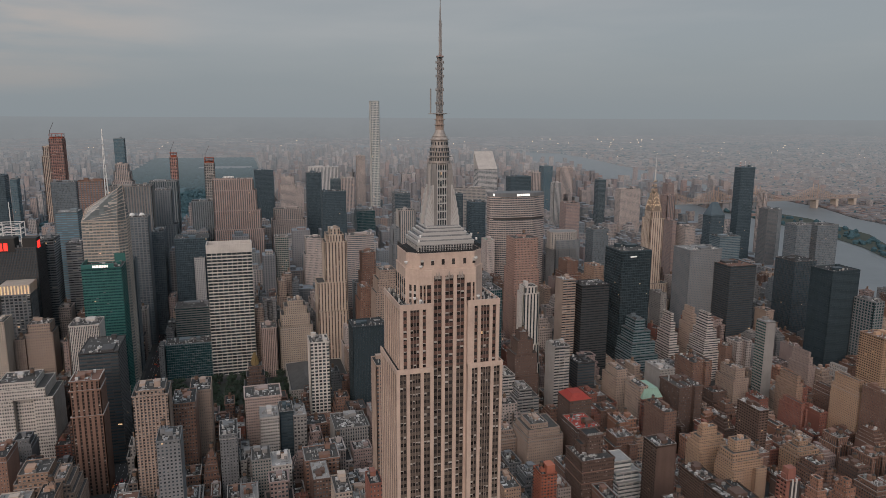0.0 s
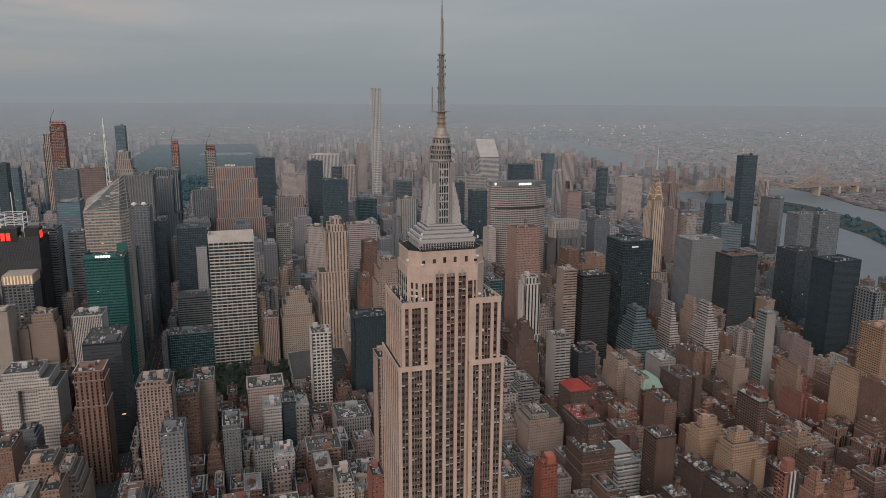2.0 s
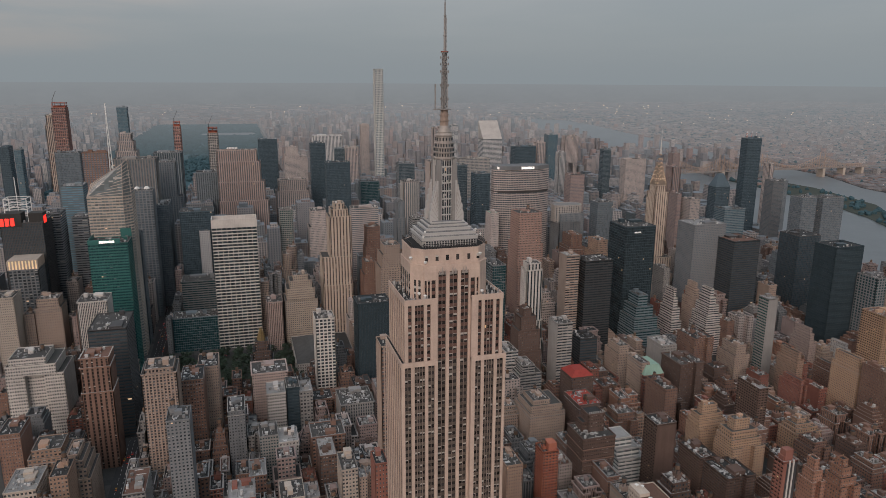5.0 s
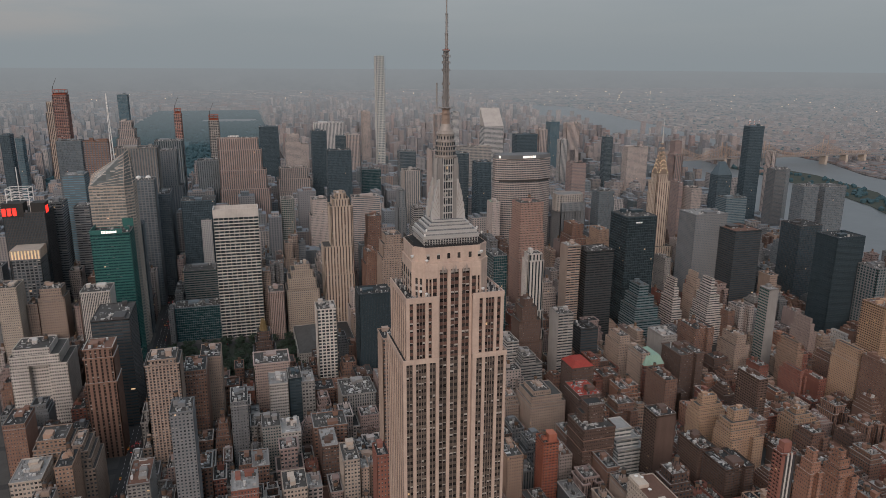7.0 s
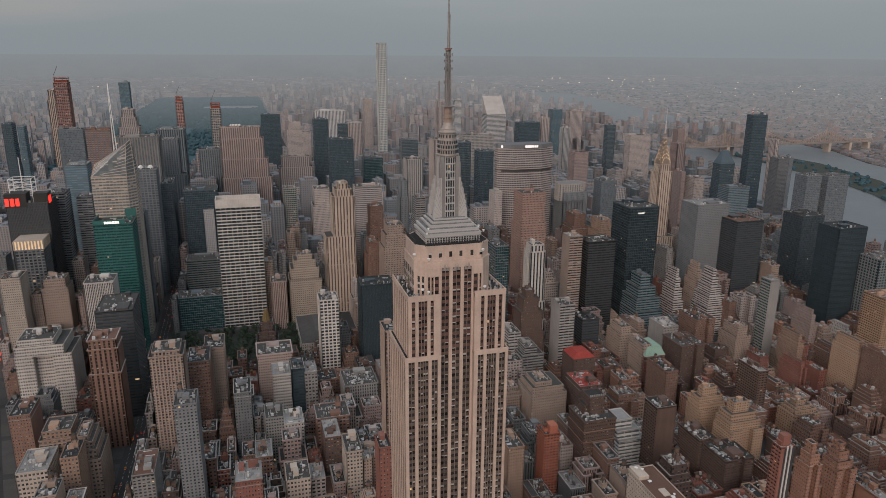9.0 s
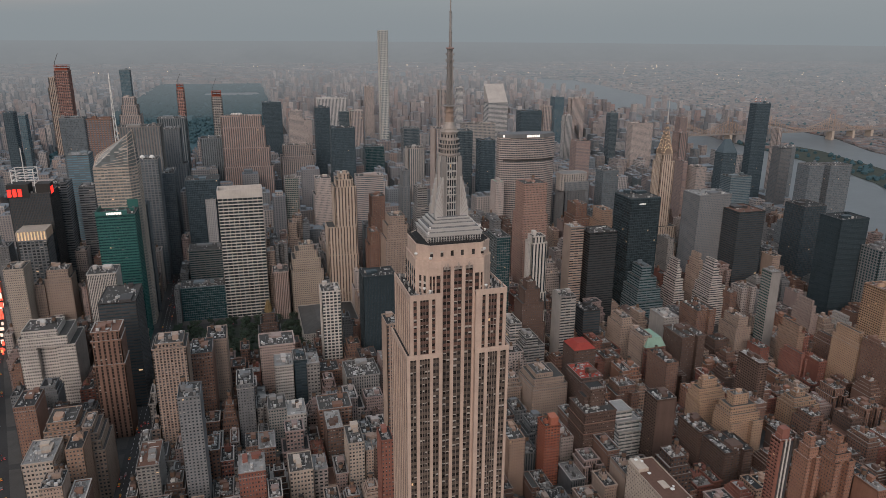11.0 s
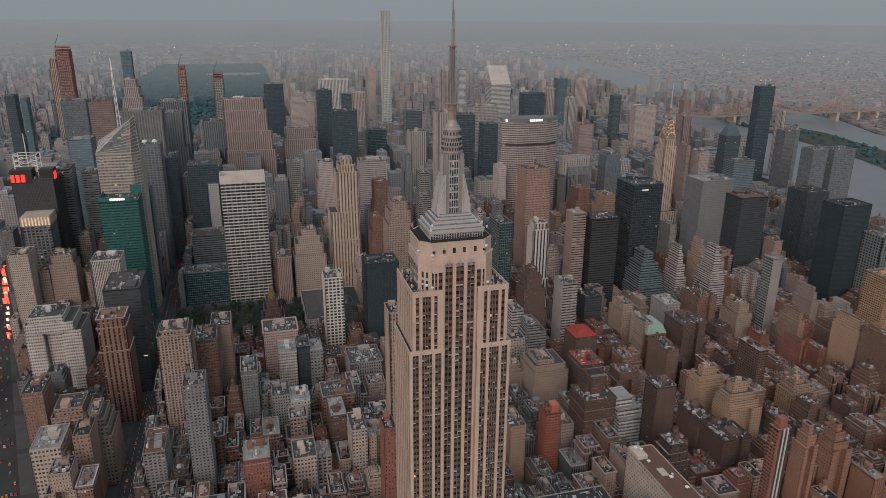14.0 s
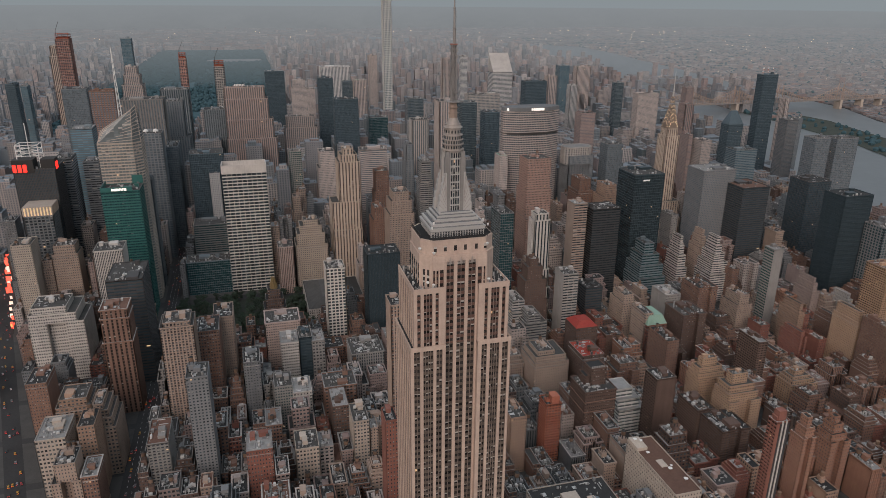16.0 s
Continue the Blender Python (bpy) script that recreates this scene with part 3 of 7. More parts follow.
def building(name, label, x0, x1, y0, y1, h, style="punched", wall="tan", glass="dark", roof="tar", steps=(), spandrel=None,
             category="", group="", faces="SENW", blank="", lip=0.0, tanks=0.0, busy=1.0, base=0.15, plant_on=True, wings=0.0):
    """A house or tower of stacked storeyed shafts. steps: (share of the height, inset west, east, south, north) of each shaft above the first."""
    TAKEN.append((x0, x1, y0, y1))
    rng = random.Random(int(x0 * 13 + y0 * 7 + h))
    if y0 > 850 and style in ("vert", "finevert"):
        style = "farvert"
    cx, cy = (x0 + x1) / 2, (y0 + y1) / 2
    tweak = (rng.uniform(0.85, 1.3), rng.uniform(0.92, 1.1), rng.uniform(0.82, 1.12)) if style in ("punched", "small", "loft", "balcony") else (1, 1, 1)
    top = thing(name, cx, cy, base, label, category or name.replace("_", " "), group)
    w, gl, roofs = Geo(), Geo(), []
    shafts = []
    cuts = [s[0] for s in steps] + [1.0]
    z, box = 0.0, (x0 - cx, x1 - cx, y0 - cy, y1 - cy)
    for k, cut in enumerate(cuts):
        shafts.append((box, z, cut * h))
        z = cut * h
        if k < len(steps):
            _, iw, ie, is_, in_ = steps[k]
            fit = min(1.0, 0.45 * (box[1] - box[0]) / (iw + ie + 0.01))
            iw, ie = iw * fit, ie * fit
            fit = min(1.0, 0.45 * (box[3] - box[2]) / (is_ + in_ + 0.01))
            is_, in_ = is_ * fit, in_ * fit
            box = (box[0] + iw, box[1] - ie, box[2] + is_, box[3] - in_)
    if wings:
        (a0, a1, b0, b1), za, zb = shafts[0]
        third = (a1 - a0) / 3
        facade(w, gl, a0 + third, a1 - third, b0 + wings, b1 - wings * 0.5, za, zb, style, faces, blank, tweak=tweak)
        roofs.append(Geo())
        roof_top(w, roofs[-1], a0 + third, a1 - third, b0 + wings, b1 - wings * 0.5, zb, lip, 1.0, 0, 2)
        for c0, c1 in ((a0, a0 + third), (a1 - third, a1)):
            facade(w, gl, c0, c1, b0, b1, za, zb, style, faces, blank, tweak=tweak)
            roofs.append(Geo())
            roof_top(w, roofs[-1], c0, c1, b0, b1, zb, lip, 1.0, 0, 2)
    for (a0, a1, b0, b1), za, zb in shafts[1 if wings else 0:]:
        facade(w, gl, a0, a1, b0, b1, za, zb, style, faces, blank, tweak=tweak)
        roofs.append(Geo())
        roof_top(w, roofs[-1], a0, a1, b0, b1, zb, lip, 1.0, 0, 2)
    if style in ("punched", "loft", "small") and not wings:
        (a0, a1, b0, b1), za, zb = shafts[0]
        for z in (za + 8.5, zb - 4.2) if zb - za > 22 else (zb - 4.2,):
            for bx in ((a0 - 0.25, b0 - 0.25, a1 + 0.25, b0), (a0 - 0.25, b0, a0, b1), (a1, b0, a1 + 0.25, b1)):
                w.box(bx[0], bx[1], z, bx[2], bx[3], z + 0.5, 2, bottom=True)
    if style in ("vert", "finevert", "farvert", "strips") and not spandrel:
        spandrel = DEEPER.get(wall)
    mats = [WALL[wall], WALL[spandrel] if spandrel else WALL[wall], WALL[rng.choice(("pale", "grey", wall, wall))]]
    part("wall", w, mats, top)
    part("glazing", gl, [GLASS[glass]], top)
    for rf in roofs:
        last_roof = part("roof", rf, [ROOF[roof]], top)
    (a0, a1, b0, b1), za, zb = shafts[-1]
    if plant_on:
        plant(rng, a0 + 0.6, a1 - 0.6, b0 + 0.6, b1 - 0.6, zb, WALL[wall], last_roof, tanks, busy)
    return top, (a0, a1, b0, b1, zb)

# ---- ground, streets and water ----
def street(k):
    return 51 + 80.5 * (k - 34)


AVENUES = (-1036, -762, -488, -214, 97, 252, 412, 567, 721, 937, 1166)
EYE_X, EYE_Y, EYE_Z, NEAR, RIM = -80.0, -330.0, 410.0, 3900.0, 4880.0


def fold(x, y, z=0.0):
    """Land past NEAR metres is drawn in towards RIM along the line of sight, and rises to the horizon."""
    dx, dy = x - EYE_X, y - EYE_Y
    true = math.hypot(dx, dy)
    if true <= NEAR:
        return (x, y, z)
    r = NEAR + (RIM - NEAR) * (1 - NEAR / true) / (1 - NEAR / 57000.0)
    s = r / true
    return (EYE_X + dx * s, EYE_Y + dy * s, EYE_Z * (1 - s) + z * s)


def sheet(name, mat, zlift=0.0):
    """The ground: one sheet in rings round the city, from below the camera out to the horizon."""
    g = Geo()
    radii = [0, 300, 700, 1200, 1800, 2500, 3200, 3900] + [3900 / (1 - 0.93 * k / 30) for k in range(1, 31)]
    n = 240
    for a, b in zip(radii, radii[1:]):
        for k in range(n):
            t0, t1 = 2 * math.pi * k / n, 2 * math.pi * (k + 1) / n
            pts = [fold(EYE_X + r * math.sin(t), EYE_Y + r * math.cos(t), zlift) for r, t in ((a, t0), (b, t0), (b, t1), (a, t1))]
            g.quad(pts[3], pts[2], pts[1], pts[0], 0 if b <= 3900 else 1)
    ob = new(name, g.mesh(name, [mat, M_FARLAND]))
    return tagged(ob, "asphalt streets and hazy land reaching the horizon", "ground", kind="structure")


sheet("ground", M_ASPHALT)


def patch(name, pts, mat, label, category, z):
    """A level piece of ground or water with the outline pts, laid over the sheet in small fields."""
    g = Geo()
    for (xa0, xa1, ya), (xb0, xb1, yb) in zip(pts, pts[1:]):
        m = max(1, int(abs(yb - ya) / 120))
        for j in range(m):
            ta, tb = j / m, (j + 1) / m
            ra = (xa0 + (xb0 - xa0) * ta, xa1 + (xb1 - xa1) * ta, ya + (yb - ya) * ta)
            rb = (xa0 + (xb0 - xa0) * tb, xa1 + (xb1 - xa1) * tb, ya + (yb - ya) * tb)
            n = max(1, int((ra[1] - ra[0]) / 150))
            for i in range(n):
                q = [(ra[0] + (ra[1] - ra[0]) * i / n, ra[2]), (ra[0] + (ra[1] - ra[0]) * (i + 1) / n, ra[2]),
                     (rb[0] + (rb[1] - rb[0]) * (i + 1) / n, rb[2]), (rb[0] + (rb[1] - rb[0]) * i / n, rb[2])]
                g.quad(*[fold(px, py, z + max(0.0, math.hypot(px, py) - 3600) * 0.004) for px, py in q])
    return tagged(new(name, g.mesh(name, [mat])), label, category, kind="structure")


RIVER = [(1090, 1750, 450), (1130, 1850, 720), (1210, 2060, 1000), (1300, 2170, 1350), (1440, 2230, 1800), (1600, 2370, 2110), (1720, 2450, 2700), (1850, 2560, 3300), (2040, 2700, 3900),
         (2090, 2790, 4500), (2140, 2950, 5300), (2000, 3000, 6000), (1500, 2300, 6900), (1100, 1500, 8000)]
ISLE = [(1640, 1662, 1130), (1730, 1830, 1300), (1785, 1955, 1480), (1835, 2050, 1850), (1850, 2030, 2110), (1950, 2110, 2700), (2050, 2180, 3200), (2130, 2170, 3500)]


def span_at(rows, y):
    """West and east bank at y, or None."""
    for (a0, a1, ya), (b0, b1, yb) in zip(rows, rows[1:]):
        if ya <= y <= yb:
            t = (y - ya) / (yb - ya)
            return a0 + (b0 - a0) * t, a1 + (b1 - a1) * t
    return None


def wet(x, y):
    for rows in (RIVER,):
        s = span_at(rows, y)
        if s and s[0] - 15 < x < s[1] + 15:
            i = span_at(ISLE, y)
            return not (i and i[0] + 8 < x < i[1] - 8)
    return False


patch("water", RIVER, M_WATER, "grey tidal river between the city and the far shore", "water", 0.6)
patch("island", ISLE, M_GRASS, "low green island in the river", "island", 1.6)
# The park ground shares the haze-tinted tree colour.
patch("park_ground", [(-745, 80, 2080), (-745, 80, 6100)], M_HAZETREES, "lawns of the large city park", "park", 0.5)
patch("reservoir", [(-200, 0, 4880), (-330, 40, 4950), (-330, 40, 5040), (-220, 20, 5100)], M_WATER, "pale reservoir in the park", "water", 3.0)


def blocks():
    """Raised pavements with kerbs, one for each city block."""
    for i in range(len(AVENUES) - 1):
        for k in range(32, 62):
            half = 15 if k in (34, 42, 57) else 9
            half_n = 15 if k + 1 in (34, 42, 57) else 9
            xa, xb = AVENUES[i] + 11, AVENUES[i + 1] - 11
            ya, yb = street(k) + half - 4, street(k + 1) - half_n + 4
            if xb > (span_at(RIVER, yb) or (9e9,))[0] or xb < -80 - 0.31 * (yb + 330) - 250 or xa > 1.2 * (yb + 330) + 100 or (k >= 59 and i in (1, 2, 3)):
                continue
            g = Geo()
            g.box(xa, ya, -0.2, xb, yb, 0.15)
            tagged(new("pavement", g.mesh("pavement", [M_PAVE])), "concrete pavement with kerbs round a city block", "pavement", kind="structure")


blocks()


def broadway(y):
    return -234.0 - 0.292 * y


g = Geo()
for k in range(30):
    ya, yb = 20 + 40 * k, 60 + 40 * k
    g.quad((broadway(ya) - 9, ya, 0.17), (broadway(ya) + 9, ya, 0.17), (broadway(yb) + 9, yb, 0.17), (broadway(yb) - 9, yb, 0.17))
tagged(new("road", g.mesh("road", [M_ASPHALT])), "diagonal asphalt avenue crossing the street grid", "road", kind="structure")

# ---- the limestone skyscraper with the mast ----
def strip_face(parent, ox, oy, ux, uy, width, z0, z1, layout, storey=3.7, name="pier", red=False):
    """One face of stone piers between window strips, from (ox, oy) along (ux, uy). layout: pier widths, and (strip width, windows)."""
    nx, ny = -uy, ux
    total = sum(p if isinstance(p, (int, float)) else p[0] for p in layout)
    k = width / total
    u, deep = 0.0, 0.75
    nf = max(1, round((z1 - z0) / storey))
    fh = (z1 - z0) / nf

    def at(a, inset, z):
        return (ox + ux * a + nx * inset, oy + uy * a + ny * inset, z)

    def slab(g, a, b, inset, za, zb):
        g.quad(at(a, inset, za), at(b, inset, za), at(b, inset, zb), at(a, inset, zb))
        if a > 0.01:
            g.quad(at(a, deep, za), at(a, inset, za), at(a, inset, zb), at(a, deep, zb))
        if b < width - 0.01:
            g.quad(at(b, inset, za), at(b, deep, za), at(b, deep, zb), at(b, inset, zb))
        g.quad(at(a, inset, zb), at(b, inset, zb), at(b, deep, zb), at(a, deep, zb))
        g.quad(at(a, deep, za), at(b, deep, za), at(b, inset, za), at(a, inset, za))

    for item in layout:
        if isinstance(item, (int, float)):
            g = Geo()
            slab(g, u, u + item * k, 0.0, z0, z1)
            part(name, g, [WALL["limestone"]], parent)
            u += item * k
            continue
        w, count = item[0] * k, item[1]
        glass, sp, mu = Geo(), Geo(), Geo()
        glass.quad(at(u, deep, z0), at(u + w, deep, z0), at(u + w, deep, z1), at(u, deep, z1), 0, ((0, 0), (count, 0), (count, nf), (0, nf)))
        for j in range(nf + 1):
            lo, hi = max(z0, z0 + j * fh - 0.85), min(z1, z0 + j * fh + 0.85)
            slab(sp, u, u + w, 0.5, lo, hi)
        for j in range(count + 1):
            c = u + w * j / count
            slab(mu, max(u, c - 0.13), min(u + w, c + 0.13), 0.38, z0, z1)
        strip = part("window_strip", glass, [GLASS["stone_office"]], parent, "strip of sash windows with drawn blinds")
        part("spandrel_grid", sp, [M_REDSPANDREL if red else M_SPANDREL], strip, "reddish metal spandrels" if red else "grey brown metal spandrels")
        part("mullion_grid", mu, [M_MULLION], strip, "dull metal mullions")
        u += w


def plain_box(parent, name, mats, boxes, label=""):
    for b in boxes:
        g = Geo()
        g.box(*b, bottom=True)
        part(name, g, mats, parent, label)


M_MASTGREY = surface("grey_antenna_steel", (0.27, 0.255, 0.245), rough=0.6, metal=0.2)
M_MULLION = surface("dull_metal_mullion", (0.24, 0.19, 0.165), rough=0.6, metal=0.2)
M_SPANDREL = surface("cast_metal_spandrel", (0.120, 0.096, 0.080), rough=0.6, metal=0.2, var=0.5, each=0.3)
M_REDSPANDREL = surface("reddish_metal_spandrel", (0.155, 0.088, 0.072), rough=0.6, metal=0.2, var=0.5, each=0.3)
M_MASTHEAD = surface("weathered_mast_metal", (0.33, 0.295, 0.27), rough=0.55, metal=0.2, var=0.35, each=0.1, coarse=0.3)


def great_skyscraper(cx, cy):
    top = thing("skyscraper", cx, cy, 0.15, "art deco limestone skyscraper with stepped shoulders and silver mast", "skyscraper")
    TAKEN.append((cx - 64, cx + 64, cy - 28, cy + 28))
    lime = [WALL["limestone"]]
    # base and lower setbacks
    w, gl, rf = Geo(), Geo(), Geo()
    for a, b, za, zb in ((63, 27, 0, 24), (48, 24, 24, 80), (38, 22, 80, 104)):
        facade(w, gl, -a, a, -b, b, za, zb, "vert")
        roof_top(w, rf, -a, a, -b, b, zb)
    part("base_wall", w, [WALL["limestone"], M_SPANDREL], top)
    part("base_glazing", gl, [GLASS["stone_office"]], top)
    part("base_roof", rf, [ROOF["gravel"]], top)
    wing_l = [1.7, (3.3, 2), 1.7, (5.5, 4), 1.6, (3.3, 2), 1.6]
    wing_r = [2.2, (3.1, 2), 1.6, (5.3, 4), 1.6, (3.3, 2), 1.4]
    mid = [0.9, (3.5, 2), 1.5, (3.7, 2), 1.5, (3.5, 2), 0.9]
    side = [1.7] + [(3.0, 2), 1.5] * 8
    side[-1] = 1.7
    X, S, N = 27.6, -19.6, 19.6
    wi, wo = 8.9, 27.6
    # main shaft: two wings and a recessed middle on both long faces
    for s, ux in ((S, 1), (N, -1)):
        strip_face(top, -wo * ux, s, ux, 0, wo - wi, 104, 262, wing_l if ux > 0 else wing_r)
        strip_face(top, wi * ux, s, ux, 0, wo - wi, 104, 262, wing_r if ux > 0 else wing_l)
        rec = s + (3.0 if s < 0 else -3.0)
        strip_face(top, -wi * ux, rec, ux, 0, 2 * wi, 104, 262, mid)
        strip_face(top, -wi * ux, rec, ux, 0, 2 * wi, 262, 294, mid, red=True)
        for ex in (-wi, wi):
            g = Geo()
            g.box(min(ex, ex + 0.05), min(s, rec), 104, max(ex, ex + 0.05), max(s, rec), 262)
            part("return_wall", g, lime, top)
    strip_face(top, X, S, 0, 1, N - S, 104, 262, side)
    strip_face(top, -X, N, 0, -1, N - S, 104, 262, side)
    plain_box(top, "shoulder_slab", lime, [(-X, S, 261.0, -wi, N, 262.3), (wi, S, 261.0, X, N, 262.3)])
    plain_box(top, "shoulder_parapet", lime, [(-X - 0.15, S - 0.15, 260.7, -wi, S + 0.6, 263.2), (wi, S - 0.15, 260.7, X + 0.15, S + 0.6, 263.2), (-X - 0.15, S + 0.6, 260.7, -X + 0.5, N, 263.2),
                                              (X - 0.5, S + 0.6, 260.7, X + 0.15, N, 263.2)])
    # second shaft
    Xb, Sb, Nb, wb = 25.6, S + 0.7, N - 1.0, 11.2
    upper_l = [1.8, (2.0, 1), 1.7, (4.8, 3), 1.7, (1.9, 1), 1.3]
    for s, ux in ((Sb, 1), (Nb, -1)):
        strip_face(top, -Xb * ux, s, ux, 0, Xb - wb, 262.3, 294, upper_l, red=True)
        strip_face(top, wb * ux, s, ux, 0, Xb - wb, 262.3, 294, upper_l[::-1], red=True)
    strip_face(top, Xb, Sb, 0, 1, Nb - Sb, 262.3, 294, side)
    strip_face(top, -Xb, Nb, 0, -1, Nb - Sb, 262.3, 294, side)
    plain_box(top, "return_wall", lime, [(-wb, Sb, 262.3, -wb + 2.3, Sb + 2.4, 294), (wb - 2.3, Sb, 262.3, wb, Sb + 2.4, 294)])
    plain_box(top, "shoulder_slab", lime, [(-Xb, Sb, 293.2, -wb + 2.3, Nb, 294.4), (wb - 2.3, Sb, 293.2, Xb, Nb, 294.4), (-wb + 2.3, Sb + 3.2, 293.2, wb - 2.3, Nb, 294.4)])
    plain_box(top, "shoulder_parapet", lime, [(-Xb - 0.15, Sb - 0.15, 292.7, -wb + 2.3, Sb + 0.6, 295.6), (wb - 2.3, Sb - 0.15, 292.7, Xb + 0.15, Sb + 0.6, 295.6),
                                              (-Xb - 0.15, Sb + 0.6, 292.7, -Xb + 0.5, Nb, 295.6), (Xb - 0.5, Sb + 0.6, 292.7, Xb + 0.15, Nb, 295.6)])
    # crown block with cut corners
    cx0, cx1, cy0, cy1, ch = -20.8, 19.2, S + 3.9, N - 3.9, 5.5

    def ring(g, inset, za, zb):
        a0, a1, b0, b1, c = cx0 + inset, cx1 - inset, cy0 + inset, cy1 - inset, ch
        p = [(a0 + c, b0), (a1 - c, b0), (a1, b0 + c), (a1, b1 - c), (a1 - c, b1), (a0 + c, b1), (a0, b1 - c), (a0, b0 + c)]
        for i in range(8):
            q, r = p[i], p[(i + 1) % 8]
            g.quad((*q, za), (*r, za), (*r, zb), (*q, zb))
        g.poly([(*q, zb) for q in p])
        g.poly([(*q, za) for q in p[::-1]])

    g = Geo()
    ring(g, 0, 294, 311.5)
    ring(g, -0.15, 311.5, 312.0)
    ring(g, 0.6, 312.0, 319.4)
    ring(g, 0.45, 318.6, 319.6)
    part("crown_wall", g, lime, top)
    g = Geo()
    ring(g, 1.2, 319.6, 319.7)
    part("deck_floor", g, [ROOF["tar"]], top, "dark floor of the observation deck")
    for x0, x1, y0, y1, z in ((-Xb + 0.6, cx0 - 0.05, Sb + 0.7, Nb - 0.1, 294.4), (cx1 + 0.05, Xb - 0.6, Sb + 0.7, Nb - 0.1, 294.4), (-X + 0.6, -Xb - 0.05, S + 0.7, N - 0.1, 262.3), (Xb + 0.05, X - 0.6, S + 0.7, N - 0.1, 262.3)):
        g = Geo()
        g.box(x0, y0, z, x1, y1, z + 0.06)
        part("shoulder_roof", g, [ROOF["tar"]], top, "dark flat roof of a shoulder")
    def crown_window(x0, x1, y0, y1, z0, z1):
        g = Geo()
        g.box(x0, y0, z0, x1, y1, z1, uv=(1.5, 3.7))
        part("crown_window", g, [GLASS["stone_office"]], top)

    crown = [0.4, (1.2, 1), 0.5, (1.2, 1), 0.6, (2.2, 1), 1.33, (4.02, 2), 1.72, (4.25, 2), 1.72, (4.02, 2), 1.0, (2.4, 1), 0.8, (1.0, 1), 0.64]
    for s, ux in ((S + 3.0, 1), (N - 3.0, -1)):
        strip_face(top, cx0 + ch if ux > 0 else cx1 - ch, s, ux, 0, cx1 - cx0 - 2 * ch, 294, 308.4, crown if ux > 0 else crown[::-1], 3.6, red=True)
        ya, yb = sorted((s, s + 0.95 * ux))
        plain_box(top, "crown_band", lime, [(cx0 + ch, ya, 308.4, cx1 - ch, yb, 311.5)])
        yc, yd = sorted((s - 0.04 * ux, s + 0.7 * ux))
        plain_box(top, "crown_panel", lime, [(cx0 + ch + 0.2, yc, 304.2, -8.3, yd, 308.5), (8.3, yc, 304.2, cx1 - ch - 0.2, yd, 308.5)])
    for face, s in ((cy0 - 0.06, 1), (cy1 + 0.06, -1)):
        y0, y1 = sorted((face, face + 0.5 * s))
        for x in (-13.5, -8.2, -2.9, 2.4, 8.2, 13.0):
            crown_window(x - 0.75, x + 0.75, y0 + 0.6 * s, y1 + 0.6 * s, 313.6, 316.4)
    for x in (-18.7, -16.9):
        g = Geo()
        y = cy0 + ch * (cx0 + ch - x) / ch
        g.quad((x - 0.45, y + 0.40, 294.6), (x + 0.45, y - 0.50, 294.6), (x + 0.45, y - 0.50, 304.0), (x - 0.45, y + 0.40, 304.0), 0, ((0, 0), (1, 0), (1, 3), (0, 3)))
        part("crown_window", g, [GLASS["stone_office"]], top)
    for face, s in ((cx0 - 0.06, 1), (cx1 + 0.06, -1)):
        x0, x1 = sorted((face, face + 0.5 * s))
        for y in (-9.0, -4.5, 0.0, 4.5, 9.0):
            crown_window(x0, x1, y - 1.2, y + 1.2, 294.5, 306.5)
    for x in (-5.86, 0.0, 5.85):
        for k in range(-2, 3):
            g = Geo()
            g.prism(x + 0.72 * k, S + 3.0, 306.9, 310.6 - 0.42 * k * k, 0.36, 0.10, 8)
            part("arch_flute", g, [M_MASTHEAD], top)
    # observation deck, glazed gallery and silver steps
    mx, my = -0.4, 0.5
    g = Geo()
    for k in range(34):
        x = cx0 + 5 + (cx1 - cx0 - 10) * k / 33
        g.box(x - 0.06, cy0 + 0.9, 319.6, x + 0.06, cy0 + 1.02, 321.8)
    for k in range(24):
        y = cy0 + 5 + (cy1 - cy0 - 10) * k / 23
        g.box(cx0 + 0.9, y - 0.06, 319.6, cx0 + 1.02, y + 0.06, 321.8)
        g.box(cx1 - 1.02, y - 0.06, 319.6, cx1 - 0.9, y + 0.06, 321.8)
    for z in (320.3, 321.0, 321.8):
        g.box(cx0 + 5, cy0 + 0.85, z, cx1 - 5, cy0 + 1.05, z + 0.16, bottom=True)
        g.box(cx0 + 0.86, cy0 + 5, z, cx0 + 1.06, cy1 - 5, z + 0.16, bottom=True)
        g.box(cx1 - 1.06, cy0 + 5, z, cx1 - 0.86, cy1 - 5, z + 0.16, bottom=True)
    part("deck_railing", g, [M_DARKMETAL], top, "dark steel safety railing round the deck")
    gl = Geo()
    gl.box(mx - 13.7, my - 11.0, 319.6, mx + 13.7, my + 11.0, 322.6, uv=(1.5, 4.2))
    part("gallery_glazing", gl, [GLASS["dark"]], top)
    g = Geo()
    for k in range(21):
        x = mx - 13.8 + 27.6 * k / 20
        g.box(x - 0.22, my - 11.2, 319.6, x + 0.22, my - 10.9, 322.6)
    for k in range(15):
        y = my - 11.1 + 22.2 * k / 14
        g.box(mx - 13.9, y - 0.22, 319.6, mx - 13.6, y + 0.22, 322.6)
        g.box(mx + 13.6, y - 0.22, 319.6, mx + 13.9, y + 0.22, 322.6)
    for z in (320.4, 321.5):
        g.box(mx - 13.82, my - 11.12, z, mx + 13.82, my + 11.12, z + 0.14)
    part("gallery_pier", g, [WALL["silver"]], top)
